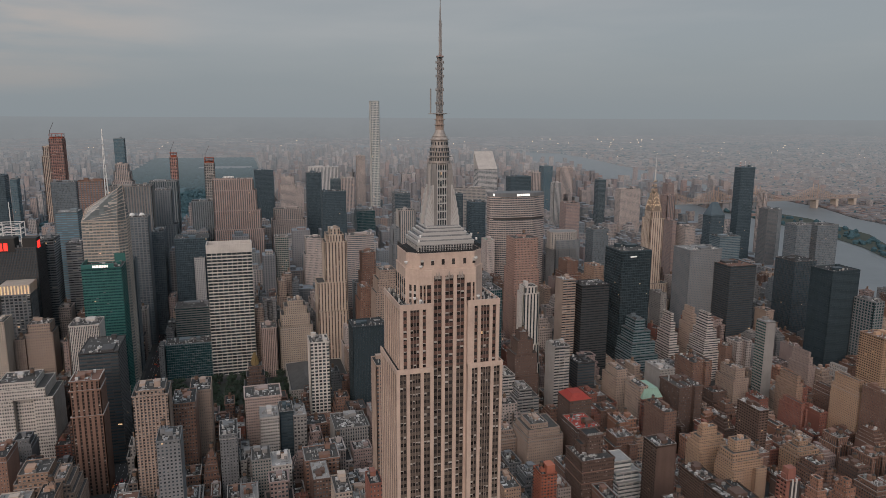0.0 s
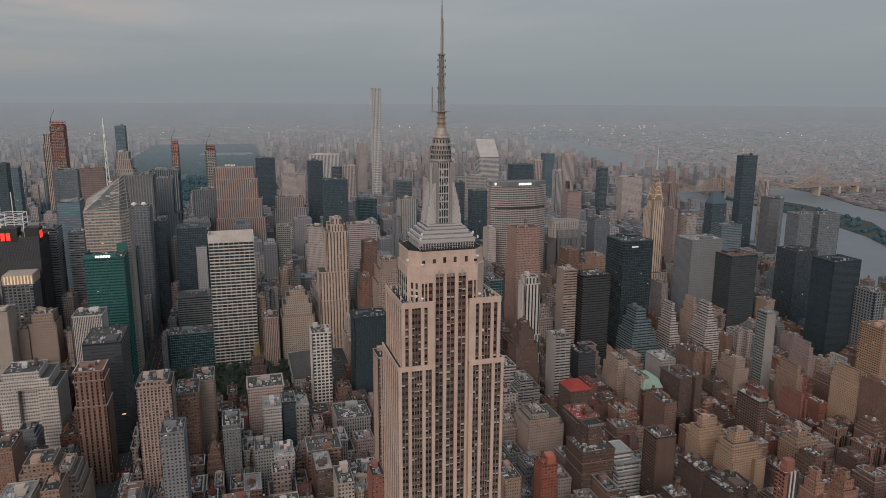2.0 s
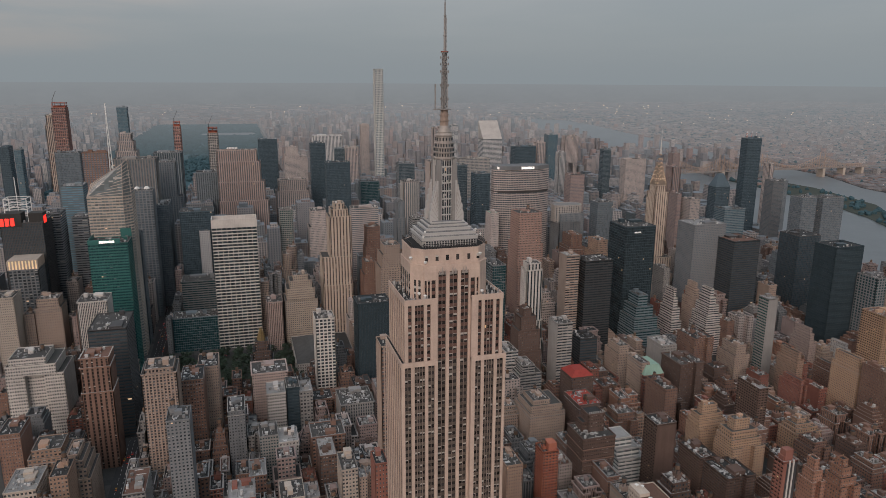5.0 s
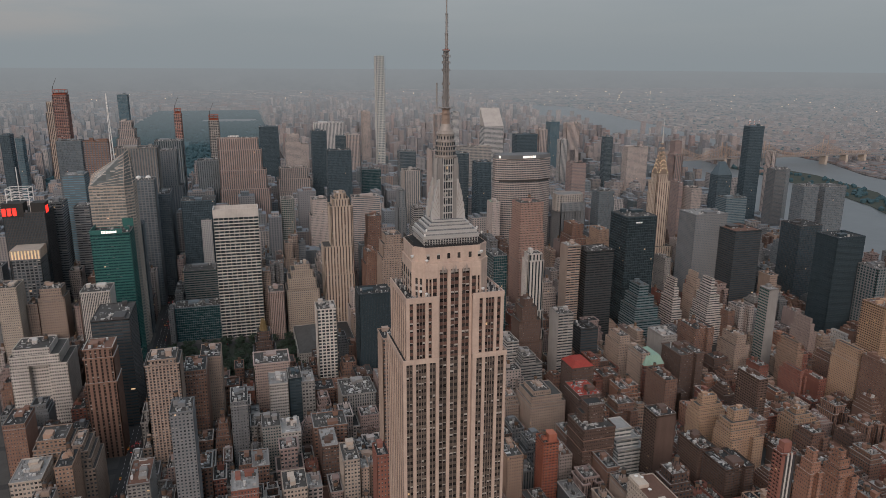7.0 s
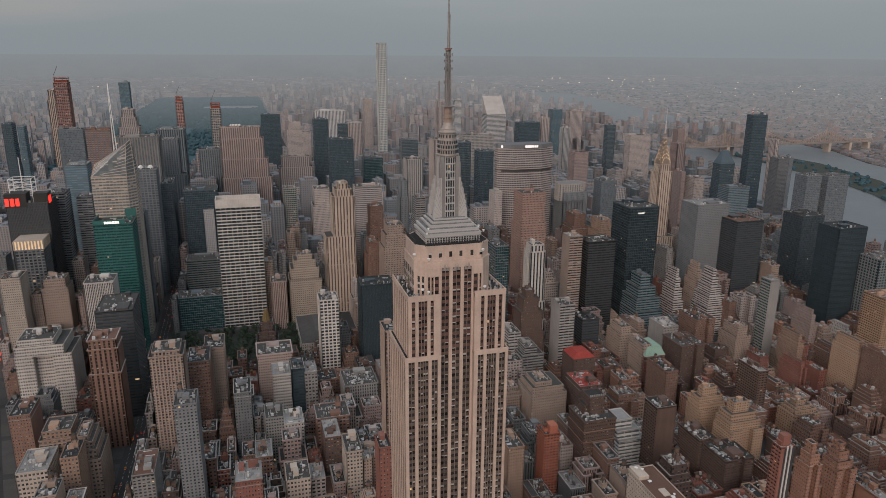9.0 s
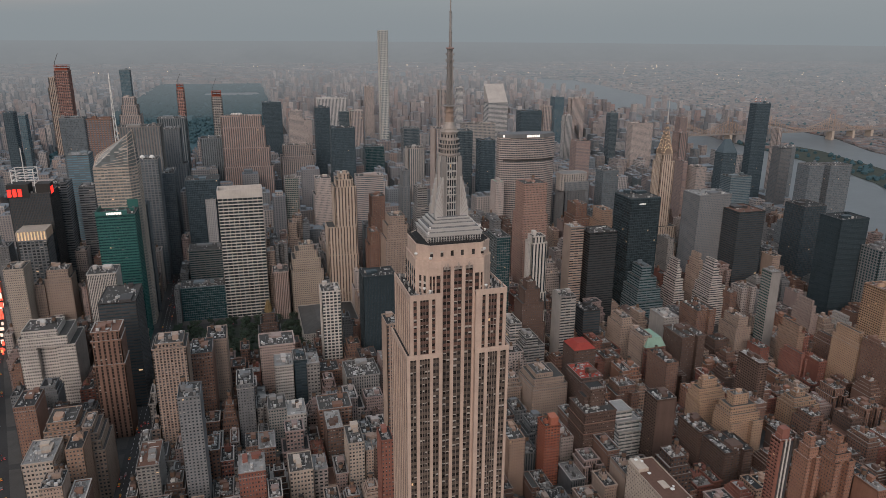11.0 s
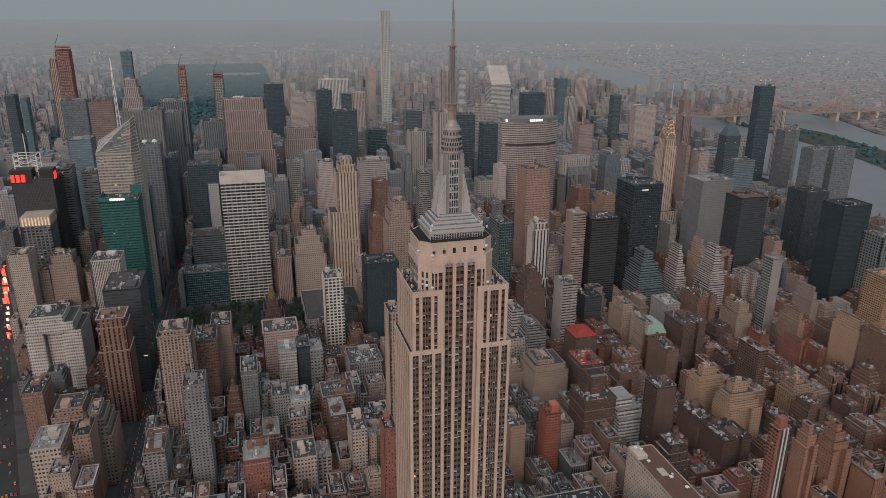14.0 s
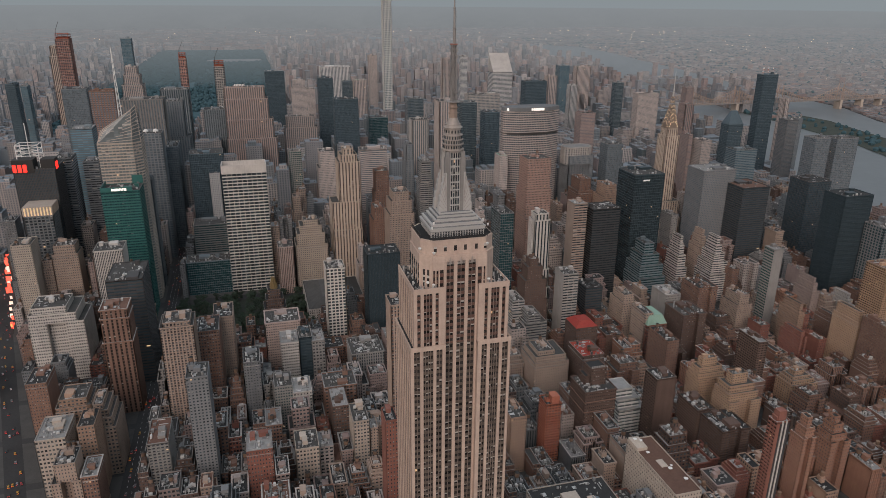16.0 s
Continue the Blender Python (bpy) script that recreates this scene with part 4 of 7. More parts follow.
    for i, (a, b, za, zb) in enumerate(((14.5, 11.8, 322.6, 324.6), (13.6, 10.9, 324.9, 326.6), (11.5, 9.2, 326.9, 328.5), (10.2, 8.1, 328.8, 330.0), (8.7, 7.2, 330.2, 331.2))):
        g = Geo()
        g.box(mx - a, my - b, za, mx + a, my + b, zb, bottom=True)
        g.box(mx - a - 0.25, my - b - 0.25, zb - 0.35, mx + a + 0.25, my + b + 0.25, zb + 0.02, bottom=True)
        part("silver_step", g, [WALL["silver"]], top, "stepped silver metal roof")
        g = Geo()
        g.box(mx - a + 0.9, my - b + 0.9, zb, mx + a - 0.9, my + b - 0.9, zb + 0.3)
        g.box(mx - a - 0.06, my - b - 0.06, za + 0.1, mx + a + 0.06, my + b + 0.06, za + 0.32, bottom=True)
        part("shadow_gap", g, [WALL["slate"]], top, "dark joint under a silver step")
    # mast
    g, gl = Geo(), Geo()
    gl.box(mx - 4.6, my - 4.6, 331.2, mx + 4.6, my + 4.6, 362.0, uv=(0.9, 3.4))
    part("mast_glazing", gl, [GLASS["dark"]], top, "tall glass strips of the mast")
    for k in range(5):
        o = -2.4 + 1.2 * k
        for s in (-1, 1):
            g.box(mx + o - 0.14, my + s * 4.75 - 0.25, 331.2, mx + o + 0.14, my + s * 4.75 + 0.25, 362.5)
            g.box(mx + s * 4.75 - 0.25, my + o - 0.14, 331.2, mx + s * 4.75 + 0.25, my + o + 0.14, 362.5)
    for z in range(334, 362, 4):
        g.box(mx - 4.72, my - 4.72, z, mx + 4.72, my + 4.72, z + 0.7, bottom=True)
    part("mast_ribs", g, [WALL["silver"]], top, "silver mast ribs")
    for sx in (-1, 1):
        for sy in (-1, 1):
            g = Geo()
            xs, ys = sorted((mx + sx * 2.7, mx + sx * 5.3)), sorted((my + sy * 2.7, my + sy * 5.3))
            g.box(xs[0], ys[0], 331.2, xs[1], ys[1], 359.0)
            g.box(xs[0] + 0.3, ys[0] + 0.3, 359.0, xs[1] - 0.3, ys[1] - 0.3, 362.0)
            for k in range(3):
                x = xs[0] + 0.45 + 0.85 * k
                g.box(x - 0.12, ys[0] - 0.15, 331.2, x + 0.12, ys[1] + 0.15, 359.5)
            part("mast_pylon", g, [WALL["grey"]], top, "grey ribbed corner pylon")
    for sx in (-1, 1):
        for sy in (-1, 1):
            g, ribs = Geo(), Geo()
            prof = [(4.4, 331.2)]
            for out, zt in ((8.8, 336.4), (8.2, 340.2), (7.5, 343.6), (6.9, 346.6), (6.2, 349.4), (5.5, 351.6)):
                prof += [(out, prof[-1][1]), (out, zt - 0.9), (out - 0.25, zt - 0.25)]
                prof.append((out - 0.45, zt))
            prof.append((4.4, prof[-1][1]))
            ya, yb = my + sy * 3.0, my + sy * 5.7
            lo, hi = [(mx + sx * u, ya, z) for u, z in prof], [(mx + sx * u, yb, z) for u, z in prof]
            i = len(g.v)
            g.v += lo + hi
            n = len(prof)
            for k in range(n):
                g.f.append((i + k, i + (k + 1) % n, i + n + (k + 1) % n, i + n + k))
            g.f += [tuple(range(i, i + n)), tuple(range(i + n, i + 2 * n))]
            g.m += [0] * (n + 2)
            g.uv += [None] * (n + 2)
            part("mast_wing", g, [WALL["silver"]], top, "fan-shaped silver buttress")
            for k in range(7):
                z = 333.0 + 2.9 * k
                u = 8.5 - 0.5 * k
                ribs.rod((mx + sx * 4.7, yb + sy * 0.05, 331.4 + 1.6 * k), (mx + sx * u, yb + sy * 0.05, z + 2.2), 0.11, 4)
            part("wing_rib", ribs, [M_MASTHEAD], top)["kind"] = "stuff"
    g, drum = Geo(), []
    for za, zb, ra, rb in ((361.2, 362.3, 4.9, 5.5), (362.3, 362.8, 5.7, 5.7), (362.8, 365.2, 4.7, 4.7), (365.2, 365.6, 5.6, 5.6), (365.6, 367.4, 4.6, 4.6), (367.4, 367.8, 5.3, 5.3), (367.8, 369.6, 4.4, 4.4), (369.6, 370.0, 5.0, 5.0),
                           (370.0, 373.4, 4.1, 4.0), (373.4, 373.8, 4.8, 4.8), (373.8, 375.0, 4.2, 3.6), (375.0, 375.3, 3.9, 3.9), (375.3, 376.8, 3.2, 2.7), (376.8, 378.2, 2.6, 2.2)):
        drum += [(ra, za), (rb, zb)]
    n = 24
    for r, z in drum:
        g.v += [(mx + r * math.cos(2 * math.pi * k / n), my + r * math.sin(2 * math.pi * k / n), z) for k in range(n)]
    for a in range(len(drum) - 1):
        g.f += [(a * n + k, a * n + (k + 1) % n, a * n + n + (k + 1) % n, a * n + n + k) for k in range(n)]
    g.f.append(tuple(range(len(g.v) - n, len(g.v))))
    g.m, g.uv = [0] * len(g.f), [None] * len(g.f)
    part("mast_drum", g, [M_MASTHEAD], top, "round silver mast head")
    g = Geo()
    for zc, r, n in ((364.0, 4.62, 22), (366.5, 4.55, 22), (368.7, 4.35, 20), (371.7, 4.0, 16)):
        for k in range(n):
            a = 2 * math.pi * k / n
            g = Geo()
            g.rod((mx + r * math.cos(a), my + r * math.sin(a), zc - 0.75), (mx + r * math.cos(a), my + r * math.sin(a), zc + 0.75), 0.34, 5)
            part("mast_window", g, [GLASS["dark"]], top)
    # antenna
    ant = Geo()
    for k in range(3):
        ant.prism(mx, my, 378.2 + 2.6 * k, 380.6 + 2.6 * k, 2.15 - 0.1 * k, 2.1 - 0.1 * k, 8)
        ant.prism(mx, my, 380.5 + 2.6 * k, 380.8 + 2.6 * k, 2.7, 2.7, 8)
    part("antenna_base", ant, [WALL["tan"]], top)
    ant = Geo()
    ant.prism(mx, my, 385.9, 386.3, 3.6, 3.6, 12)
    zs = [386.3 + 2.23 * k for k in range(13)]
    for a, b in zip(zs, zs[1:]):
        ra, rb = 1.25 - (a - 386) * 0.012, 1.25 - (b - 386) * 0.012
        cs = ((-1, -1), (1, -1), (1, 1), (-1, 1))
        for i in range(4):
            (sx, sy), (tx, ty) = cs[i], cs[(i + 1) % 4]
            ant.rod((mx + sx * ra, my + sy * ra, a), (mx + sx * rb, my + sy * rb, b), 0.2, 4)
            ant.rod((mx + sx * ra, my + sy * ra, a), (mx + tx * rb, my + ty * rb, b), 0.11, 4)
            ant.rod((mx + tx * ra, my + ty * ra, a), (mx + sx * rb, my + sy * rb, b), 0.11, 4)
            ant.rod((mx + sx * rb, my + sy * rb, b), (mx + tx * rb, my + ty * rb, b), 0.12, 4)
    ant.rod((mx, my, 386), (mx, my, 413), 0.55, 6)
    ant.prism(mx, my, 412.8, 413.2, 1.9, 1.9, 10)
    for z in (391.0, 397.5, 404.0, 407.5, 410.5):
        for a in range(8):
            c, s = math.cos(a * math.pi / 4), math.sin(a * math.pi / 4)
            ant.rod((mx + 1.2 * c, my + 1.2 * s, z), (mx + 2.0 * c, my + 2.0 * s, z), 0.09, 4)
            ant.rod((mx + 2.0 * c, my + 2.0 * s, z - 0.6), (mx + 2.0 * c, my + 2.0 * s, z + 0.6), 0.18, 5)
    for za, zb, r in ((413.2, 420.5, 0.62), (420.5, 421.0, 0.85), (421.0, 429.5, 0.5), (429.5, 430.0, 0.7), (430.0, 436.0, 0.34)):
        ant.prism(mx + 0.1, my, za, zb, r, r, 8)
    for z in range(414, 430, 2):
        ant.rod((mx - 0.9, my - 0.3, z), (mx + 1.1, my - 0.3, z), 0.09, 4)
    ant.rod((mx + 0.75, my - 0.3, 413.2), (mx + 0.75, my - 0.3, 429), 0.12, 4)
    ant.rod((mx + 0.1, my, 430), (mx + 0.1, my, 440), 0.2, 6)
    red = Geo()
    red.prism(mx, my, 413.2, 413.5, 1.9, 1.9, 12)
    part("antenna_ring", red, [M_RUST], top, "red painted antenna ring")
    part("antenna", ant, [M_MASTGREY], top, "lattice broadcasting antenna")
    g = Geo()
    g.rod((mx - 4.6, my, 386), (mx - 4.6, my, 398), 0.35, 6)
    g.rod((mx - 5.6, my, 386), (mx - 3.0, my, 386), 0.3, 4)
    g.rod((mx + 3.0, my, 386), (mx + 5.4, my, 386), 0.12, 4)
    part("antenna_panel", g, [WALL["grey"]], top, "pale side antenna")
    # dishes and boxes on the shoulders
    rng = random.Random(3)
    g = Geo()
    for x0, x1, y0, y1, z in ((-Xb + 1, -21.5, Sb + 1.5, Nb - 2, 294.4), (20.0, Xb - 1, Sb + 1.5, Nb - 2, 294.4), (-Xb + 1, -13, Sb + 0.9, Sb + 2.2, 294.4), (13, Xb - 1, Sb + 0.9, Sb + 2.2, 294.4)):
        for _ in range(16):
            x, y = rng.uniform(x0, x1), rng.uniform(y0, y1)
            h = rng.uniform(0.6, 2.2)
            g.box(x - 0.35, y - 0.3, z, x + 0.35, y + 0.3, z + h)
            if rng.random() < 0.35:
                g.rod((x, y, z), (x, y, z + rng.uniform(2.5, 4.5)), 0.09, 4)
    part("roof_plant", g, [M_METAL], top)
    for x, y, z, r in ((-17.6, cy0 - 0.4, 297.2, 0.9), (-15.0, Sb + 1.2, 296.2, 0.8), (14.6, Sb + 1.4, 296.6, 0.9), (-20.9, -12.5, 314.6, 0.9), (-14.2, cy0 + 0.3, 312.6, 0.9), (13.9, cy0 + 0.1, 315.6, 0.9),
                       (-14.3, my - 12.4, 324.6, 0.6), (15.2, my - 12.4, 324.6, 0.6), (-13.0, -10, 326.6, 0.6), (13.2, -10, 326.6, 0.6)):
        g = Geo()
        g.prism(x, y, z, z + 0.9, r * 0.5, r, 10)
        g.prism(x, y, z + 0.9, z + 1.2, r, r * 0.7, 10)
        part("dish", g, [M_WHITE], top, "white dish antenna")
    return top


great_skyscraper(18.2, 4.6)


# ---- other landmarks ----
def poly_tower(name, label, pts, h, style, wall, glass, roof, category="office tower", z0=0.0, parent=None):
    """A tower on a many-sided plan, storeyed like the others. pts run anticlockwise."""
    cx, cy = sum(p[0] for p in pts) / len(pts), sum(p[1] for p in pts) / len(pts)
    xs, ys = [p[0] for p in pts], [p[1] for p in pts]
    if parent is None:
        TAKEN.append((min(xs), max(xs), min(ys), max(ys)))
        parent = thing(name, cx, cy, 0.15, label, category)
    bay, storey, ps, ss, pd, sd = STYLE[style]
    w, gl, rf = Geo(), Geo(), Geo()
    nf = max(1, round((h - z0) / storey))
    fh = (h - z0) / nf
    loc = [(p[0] - parent.location.x, p[1] - parent.location.y) for p in pts]
    for i, (ax, ay) in enumerate(loc):
        bx, by = loc[(i + 1) % len(loc)]
        L = math.hypot(bx - ax, by - ay)
        ux, uy = (bx - ax) / L, (by - ay) / L
        nx, ny = uy, -ux
        nb = max(1, round(L / bay))

        def at(u, o, z):
            return (ax + ux * u + nx * o, ay + uy * u + ny * o, z)

        gl.quad(at(0, 0, z0), at(L, 0, z0), at(L, 0, h), at(0, 0, h), 0, ((0, 0), (nb, 0), (nb, nf), (0, nf)))
        for k in range(nb + 1):
            lo, hi = max(0, (k - ps / 2) * L / nb), min(L, (k + ps / 2) * L / nb)
            w.quad(at(lo, pd, z0), at(hi, pd, z0), at(hi, pd, h), at(lo, pd, h))
            w.quad(at(lo, 0, z0), at(lo, pd, z0), at(lo, pd, h), at(lo, 0, h))
            w.quad(at(hi, pd, z0), at(hi, 0, z0), at(hi, 0, h), at(hi, pd, h))
        for k in range(nf + 1):
            lo, hi = max(z0, z0 + (k - ss / 2) * fh), min(h, z0 + (k + ss / 2) * fh)
            w.quad(at(0, sd, lo), at(L, sd, lo), at(L, sd, hi), at(0, sd, hi))
            w.quad(at(0, sd, hi), at(L, sd, hi), at(L, 0, hi), at(0, 0, hi))
            w.quad(at(0, 0, lo), at(L, 0, lo), at(L, sd, lo), at(0, sd, lo))
        w.quad(at(0, 0.7, h - 1), at(L, 0.7, h - 1), at(L, 0.7, h + 1), at(0, 0.7, h + 1))
        w.quad(at(L, -0.3, h - 1), at(0, -0.3, h - 1), at(0, -0.3, h + 1), at(L, -0.3, h + 1))
        w.quad(at(0, 0.7, h + 1), at(L, 0.7, h + 1), at(L, -0.3, h + 1), at(0, -0.3, h + 1))
    rf.poly([(*p, h) for p in loc])
    part("wall", w, [WALL[wall]], parent)
    part("glazing", gl, [GLASS[glass]], parent)
    part("roof", rf, [ROOF[roof]], parent)
    return parent


def bars(parent, mat, name, x0, z0, x1, z1, y, n, label, axis="x"):
    """A lit sign as plain bars."""
    g = Geo()
    for k in range(n):
        a, b = x0 + (x1 - x0) * k / n, x0 + (x1 - x0) * (k + 0.72) / n
        if axis == "x":
            g.box(a, y - 0.4, z0, b, y, z1, bottom=True)
        else:
            g.box(y, a, z0, y + 0.4, b, z1, bottom=True)
    return part(name, g, [mat], parent, label)


# octagonal slab over the station
slab_x, slab_y = 370.0, 866.0
octagon = [(0, 13), (27, 0), (82, 0), (109, 13), (109, 27), (82, 40), (27, 40), (0, 27)]
STYLE["precast"] = (3.2, 4.1, 0.16, 0.46, 0.25, 0.55)
met = poly_tower("office_tower", "broad octagonal concrete office slab with a lit white sign", [(slab_x + a, slab_y + b) for a, b in octagon], 238, "precast", "greige", "black", "gravel")
for z0, z1 in ((196, 200.5), (238, 239)):
    g = Geo()
    for i in range(8):
        (ax, ay), (bx, by) = octagon[i], octagon[(i + 1) % 8]
        g.quad((ax * 1.01 - 55, ay * 1.04 - 20.8, z0), (bx * 1.01 - 55, by * 1.04 - 20.8, z0), (bx * 1.01 - 55, by * 1.04 - 20.8, z1), (ax * 1.01 - 55, ay * 1.04 - 20.8, z1))
    part("louvre_band", g, [M_DARKMETAL], met, "dark louvred storey")
g = Geo()
for i in range(8):
    (ax, ay), (bx, by) = octagon[i], octagon[(i + 1) % 8]
    g.quad((ax - 54.5, ay - 20, 239), (bx - 54.5, by - 20, 239), (bx - 54.5, by - 20, 246), (ax - 54.5, ay - 20, 246))
g.poly([(a - 54.5, b - 20, 246) for a, b in octagon])
part("attic", g, [WALL["slate"]], met, "dark blank attic storey")
bars(met, M_WHITESIGN, "sign", -6, 240.2, 20, 244.4, -20.3, 7, "lit white lettering shown as bars")
g = Geo()
g.box(-50.5, -16.5, 241, -48.5, -12, 245)
part("sign_emblem", g, [M_WHITESIGN], met, "small lit emblem")

# slender concrete grid tower
STYLE["squares"] = (4.7, 5.2, 0.40, 0.40, 0.5, 0.5)
building("apartment_tower", "very slender white concrete tower with square windows", 327, 353, 1818, 1846, 430, "squares", "ivory", "blue", "pale", category="apartment tower", plant_on=False)

# sloping-roof tower
top, (a0, a1, b0, b1, zb) = building("office_tower", "white banded tower with a sloping silver roof", 606, 665, 1613, 1658, 232, "ribbon", "dove", "smoke", "pale", plant_on=False)
g = Geo()
g.quad((a0, b0, zb), (a1, b0, zb), (a1, b1, zb + 51), (a0, b1, zb + 51))
g.quad((a1, b1, zb), (a0, b1, zb), (a0, b1, zb + 51), (a1, b1, zb + 51))
g.poly([(a0, b0, zb), (a0, b1, zb + 51), (a0, b1, zb)])
g.poly([(a1, b0, zb), (a1, b1, zb), (a1, b1, zb + 51)])
part("sloping_roof", g, [WALL["pale"]], top, "steep silver roof slope")

# dark tower by the river
top, (a0, a1, b0, b1, zb) = building("apartment_tower", "tall plain dark bronze glass tower", 1126, 1168, 1128, 1152, 263, "glass", "smoke", "black", "tar", category="apartment tower")
for x, y in ((a0 + 5, b0 + 12), (a0 + 20, b0 + 12), (a0 + 34, b0 + 12), (a0 + 14, b0 + 20)):
    g = Geo()
    g.rod((x, y, zb), (x, y, zb + 16), 0.55, 5)
    mast = part("mast", g, [M_WHITE], top, "red and white striped mast")
    for z in (3, 9):
        g = Geo()
        g.rod((x, y, zb + z), (x, y, zb + z + 3), 0.65, 5)
        part("red_band", g, [M_RUST], mast)

# crystal tower with spire
STYLE["crystal"] = (4.5, 4.2, 0.10, 0.42, 0.22, 0.35)
cr = poly_tower("office_tower", "faceted pale glass tower with a tall white spire", [(-285, 715), (-240, 715), (-230, 726), (-230, 760), (-236, 768), (-276, 768), (-285, 762)], 240, "crystal", "cream", "pale", "gravel")
lx, ly = -cr.location.x, -cr.location.y
low = [(-285, 715, 240), (-240, 715, 240), (-230, 726, 240), (-230, 760, 240), (-236, 768, 240), (-276, 768, 240), (-285, 762, 240)]
peak = [(-279, 719, 258), (-237, 718, 285), (-231, 724, 291), (-233, 757, 276), (-240, 765, 268), (-274, 765, 255), (-279, 760, 255)]
g, w = Geo(), Geo()
for i in range(7):
    a, b, c, d = low[i], low[(i + 1) % 7], peak[(i + 1) % 7], peak[i]
    q = [(p[0] + lx, p[1] + ly, p[2]) for p in (a, b, c, d)]
    g.quad(*q, 0, ((0, 0), (8, 0), (8, 10), (0, 10)))
    g.quad(*q[::-1], 0, ((0, 0), (8, 0), (8, 10), (0, 10)))
    for p, r in ((q[0], q[3]), (q[3], q[2])):
        w.rod(p, r, 0.5, 4)
    for t in (0.1, 0.2, 0.3, 0.4, 0.5, 0.6, 0.7, 0.8, 0.9):
        w.rod(tuple(Vector(q[0]).lerp(Vector(q[3]), t)), tuple(Vector(q[1]).lerp(Vector(q[2]), t)), 0.55, 4)
part("crown_glazing", g, [GLASS["pale"]], cr, "sloping glass screens of the crown")
part("crown_frame", w, [WALL["cream"]], cr, "pale crown frame")
g = Geo()
for k in range(12):
    za, zb = 240 + 10.5 * k, 240 + 10.5 * (k + 1)
    ra, rb = 2.6 - 0.2 * k, 2.6 - 0.2 * (k + 1)
    for i in range(4):
        c = [(1, 1), (-1, 1), (-1, -1), (1, -1)]
        (sx, sy), (tx, ty) = c[i], c[(i + 1) % 4]
        g.rod((sx * ra - 1, sy * ra + 5, za), (sx * rb - 1, sy * rb + 5, zb), 0.4, 4)
        g.rod((sx * ra - 1, sy * ra + 5, za), (tx * rb - 1, ty * rb + 5, zb), 0.22, 4)
part("spire", g, [M_WHITE], cr, "white lattice spire")

# green glass tower
top, (a0, a1, b0, b1, zb) = building("office_tower", "green glass office tower with a lit white roof sign", -279.5, -231, 659, 702, 186, "greenbands", "greenmetal", "teal", "gravel", busy=2)
g = Geo()
for bx in ((a0, b0 - 0.3, zb, a1 - 9, b0 + 0.8, zb + 6), (a0, b0 + 0.8, zb, a0 + 0.8, b1, zb + 6), (a1 - 14, b1 - 1, zb, a1, b1, zb + 12)):
    g = Geo()
    g.box(*bx, bottom=True)
    part("roof_screen", g, [WALL["greenmetal"]], top, "dark green roof screen")
bars(top, M_WHITESIGN, "sign", a0 + 14, zb + 1.2, a0 + 33, zb + 4.4, b0 - 0.4, 10, "lit white lettering shown as bars")

# tower with red roof signs
top, (a0, a1, b0, b1, zb) = building("office_tower", "dark office tower with glowing red roof signs and a mast frame", -402, -349, 740, 790, 204, "finevert", "bronze", "black", "gravel", busy=2)
g = Geo()
g.box(a0, b0 - 0.2, zb - 5, a0 + 27, b0 + 22, zb + 14)
g.box(a1 - 18, b0 + 4, zb - 5, a1 + 0.03, b0 + 24, zb + 13)
part("sign_box", g, [M_DARKMETAL], top)
bars(top, M_REDSIGN, "sign", a0 + 0.5, zb - 3.0, a0 + 20, zb + 7.5, b0 - 0.3, 3, "glowing red sign shown as bars")
bars(top, M_REDSIGN, "sign", b0 + 7, zb - 2, b0 + 21, zb + 8, a1 + 0.05, 3, "glowing red sign shown as bars", "y")
g = Geo()
for x in (a0 + 6, a0 + 34):
    for y in (b0 + 8, b0 + 30):
        g.rod((x, y, zb), (x, y, zb + 33), 0.7, 4)
for z in (zb + 18, zb + 25, zb + 33):
    for y in (b0 + 8, b0 + 30):
        g.rod((a0 + 6, y, z), (a0 + 34, y, z), 0.6, 4)
    for x in (a0 + 6, a0 + 34):
        g.rod((x, b0 + 8, z), (x, b0 + 30, z), 0.6, 4)
for x, t in ((a0 + 6, a0 + 34), (a0 + 34, a0 + 6)):
    for z in (zb + 18, zb + 25):
        g.rod((x, b0 + 8, z), (t, b0 + 8, z + 8), 0.4, 4)
g.rod((a0 + 20, b0 + 19, zb), (a0 + 20, b0 + 19, zb + 62), 0.6, 5)
part("mast_frame", g, [M_WHITE], top, "white steel roof frame with a mast")
top, (a0, a1, b0, b1, zb) = building("office_tower", "gridded stone office tower with a lit ribbed crown", -388, -352, 700, 735, 147, "bigrid", "slate", "dark", "gravel")
g = Geo()
n = 9
for k in range(n + 1):
    x = a0 + (a1 - a0) * k / n
    g.box(x - 0.9, b0 - 0.3, zb + 1, x + 0.9, b0 + 0.8, zb + 13)
    y = b0 + (b1 - b0) * k / n
    g.box(a1 - 0.8, y - 0.9, zb + 1, a1 + 0.3, y + 0.9, zb + 13)
g.box(a0, b0, zb + 13, a1, b1, zb + 14, bottom=True)
part("crown_ribs", g, [WALL["cream"]], top)
g = Geo()
g.box(a0 + 0.6, b0 + 0.9, zb + 1, a1 - 0.9, b1 - 0.9, zb + 12.9)
part("crown_light", g, [glow("crown_glow", (1.0, 0.72, 0.45), 0.22)], top, "lit crown behind stone ribs")

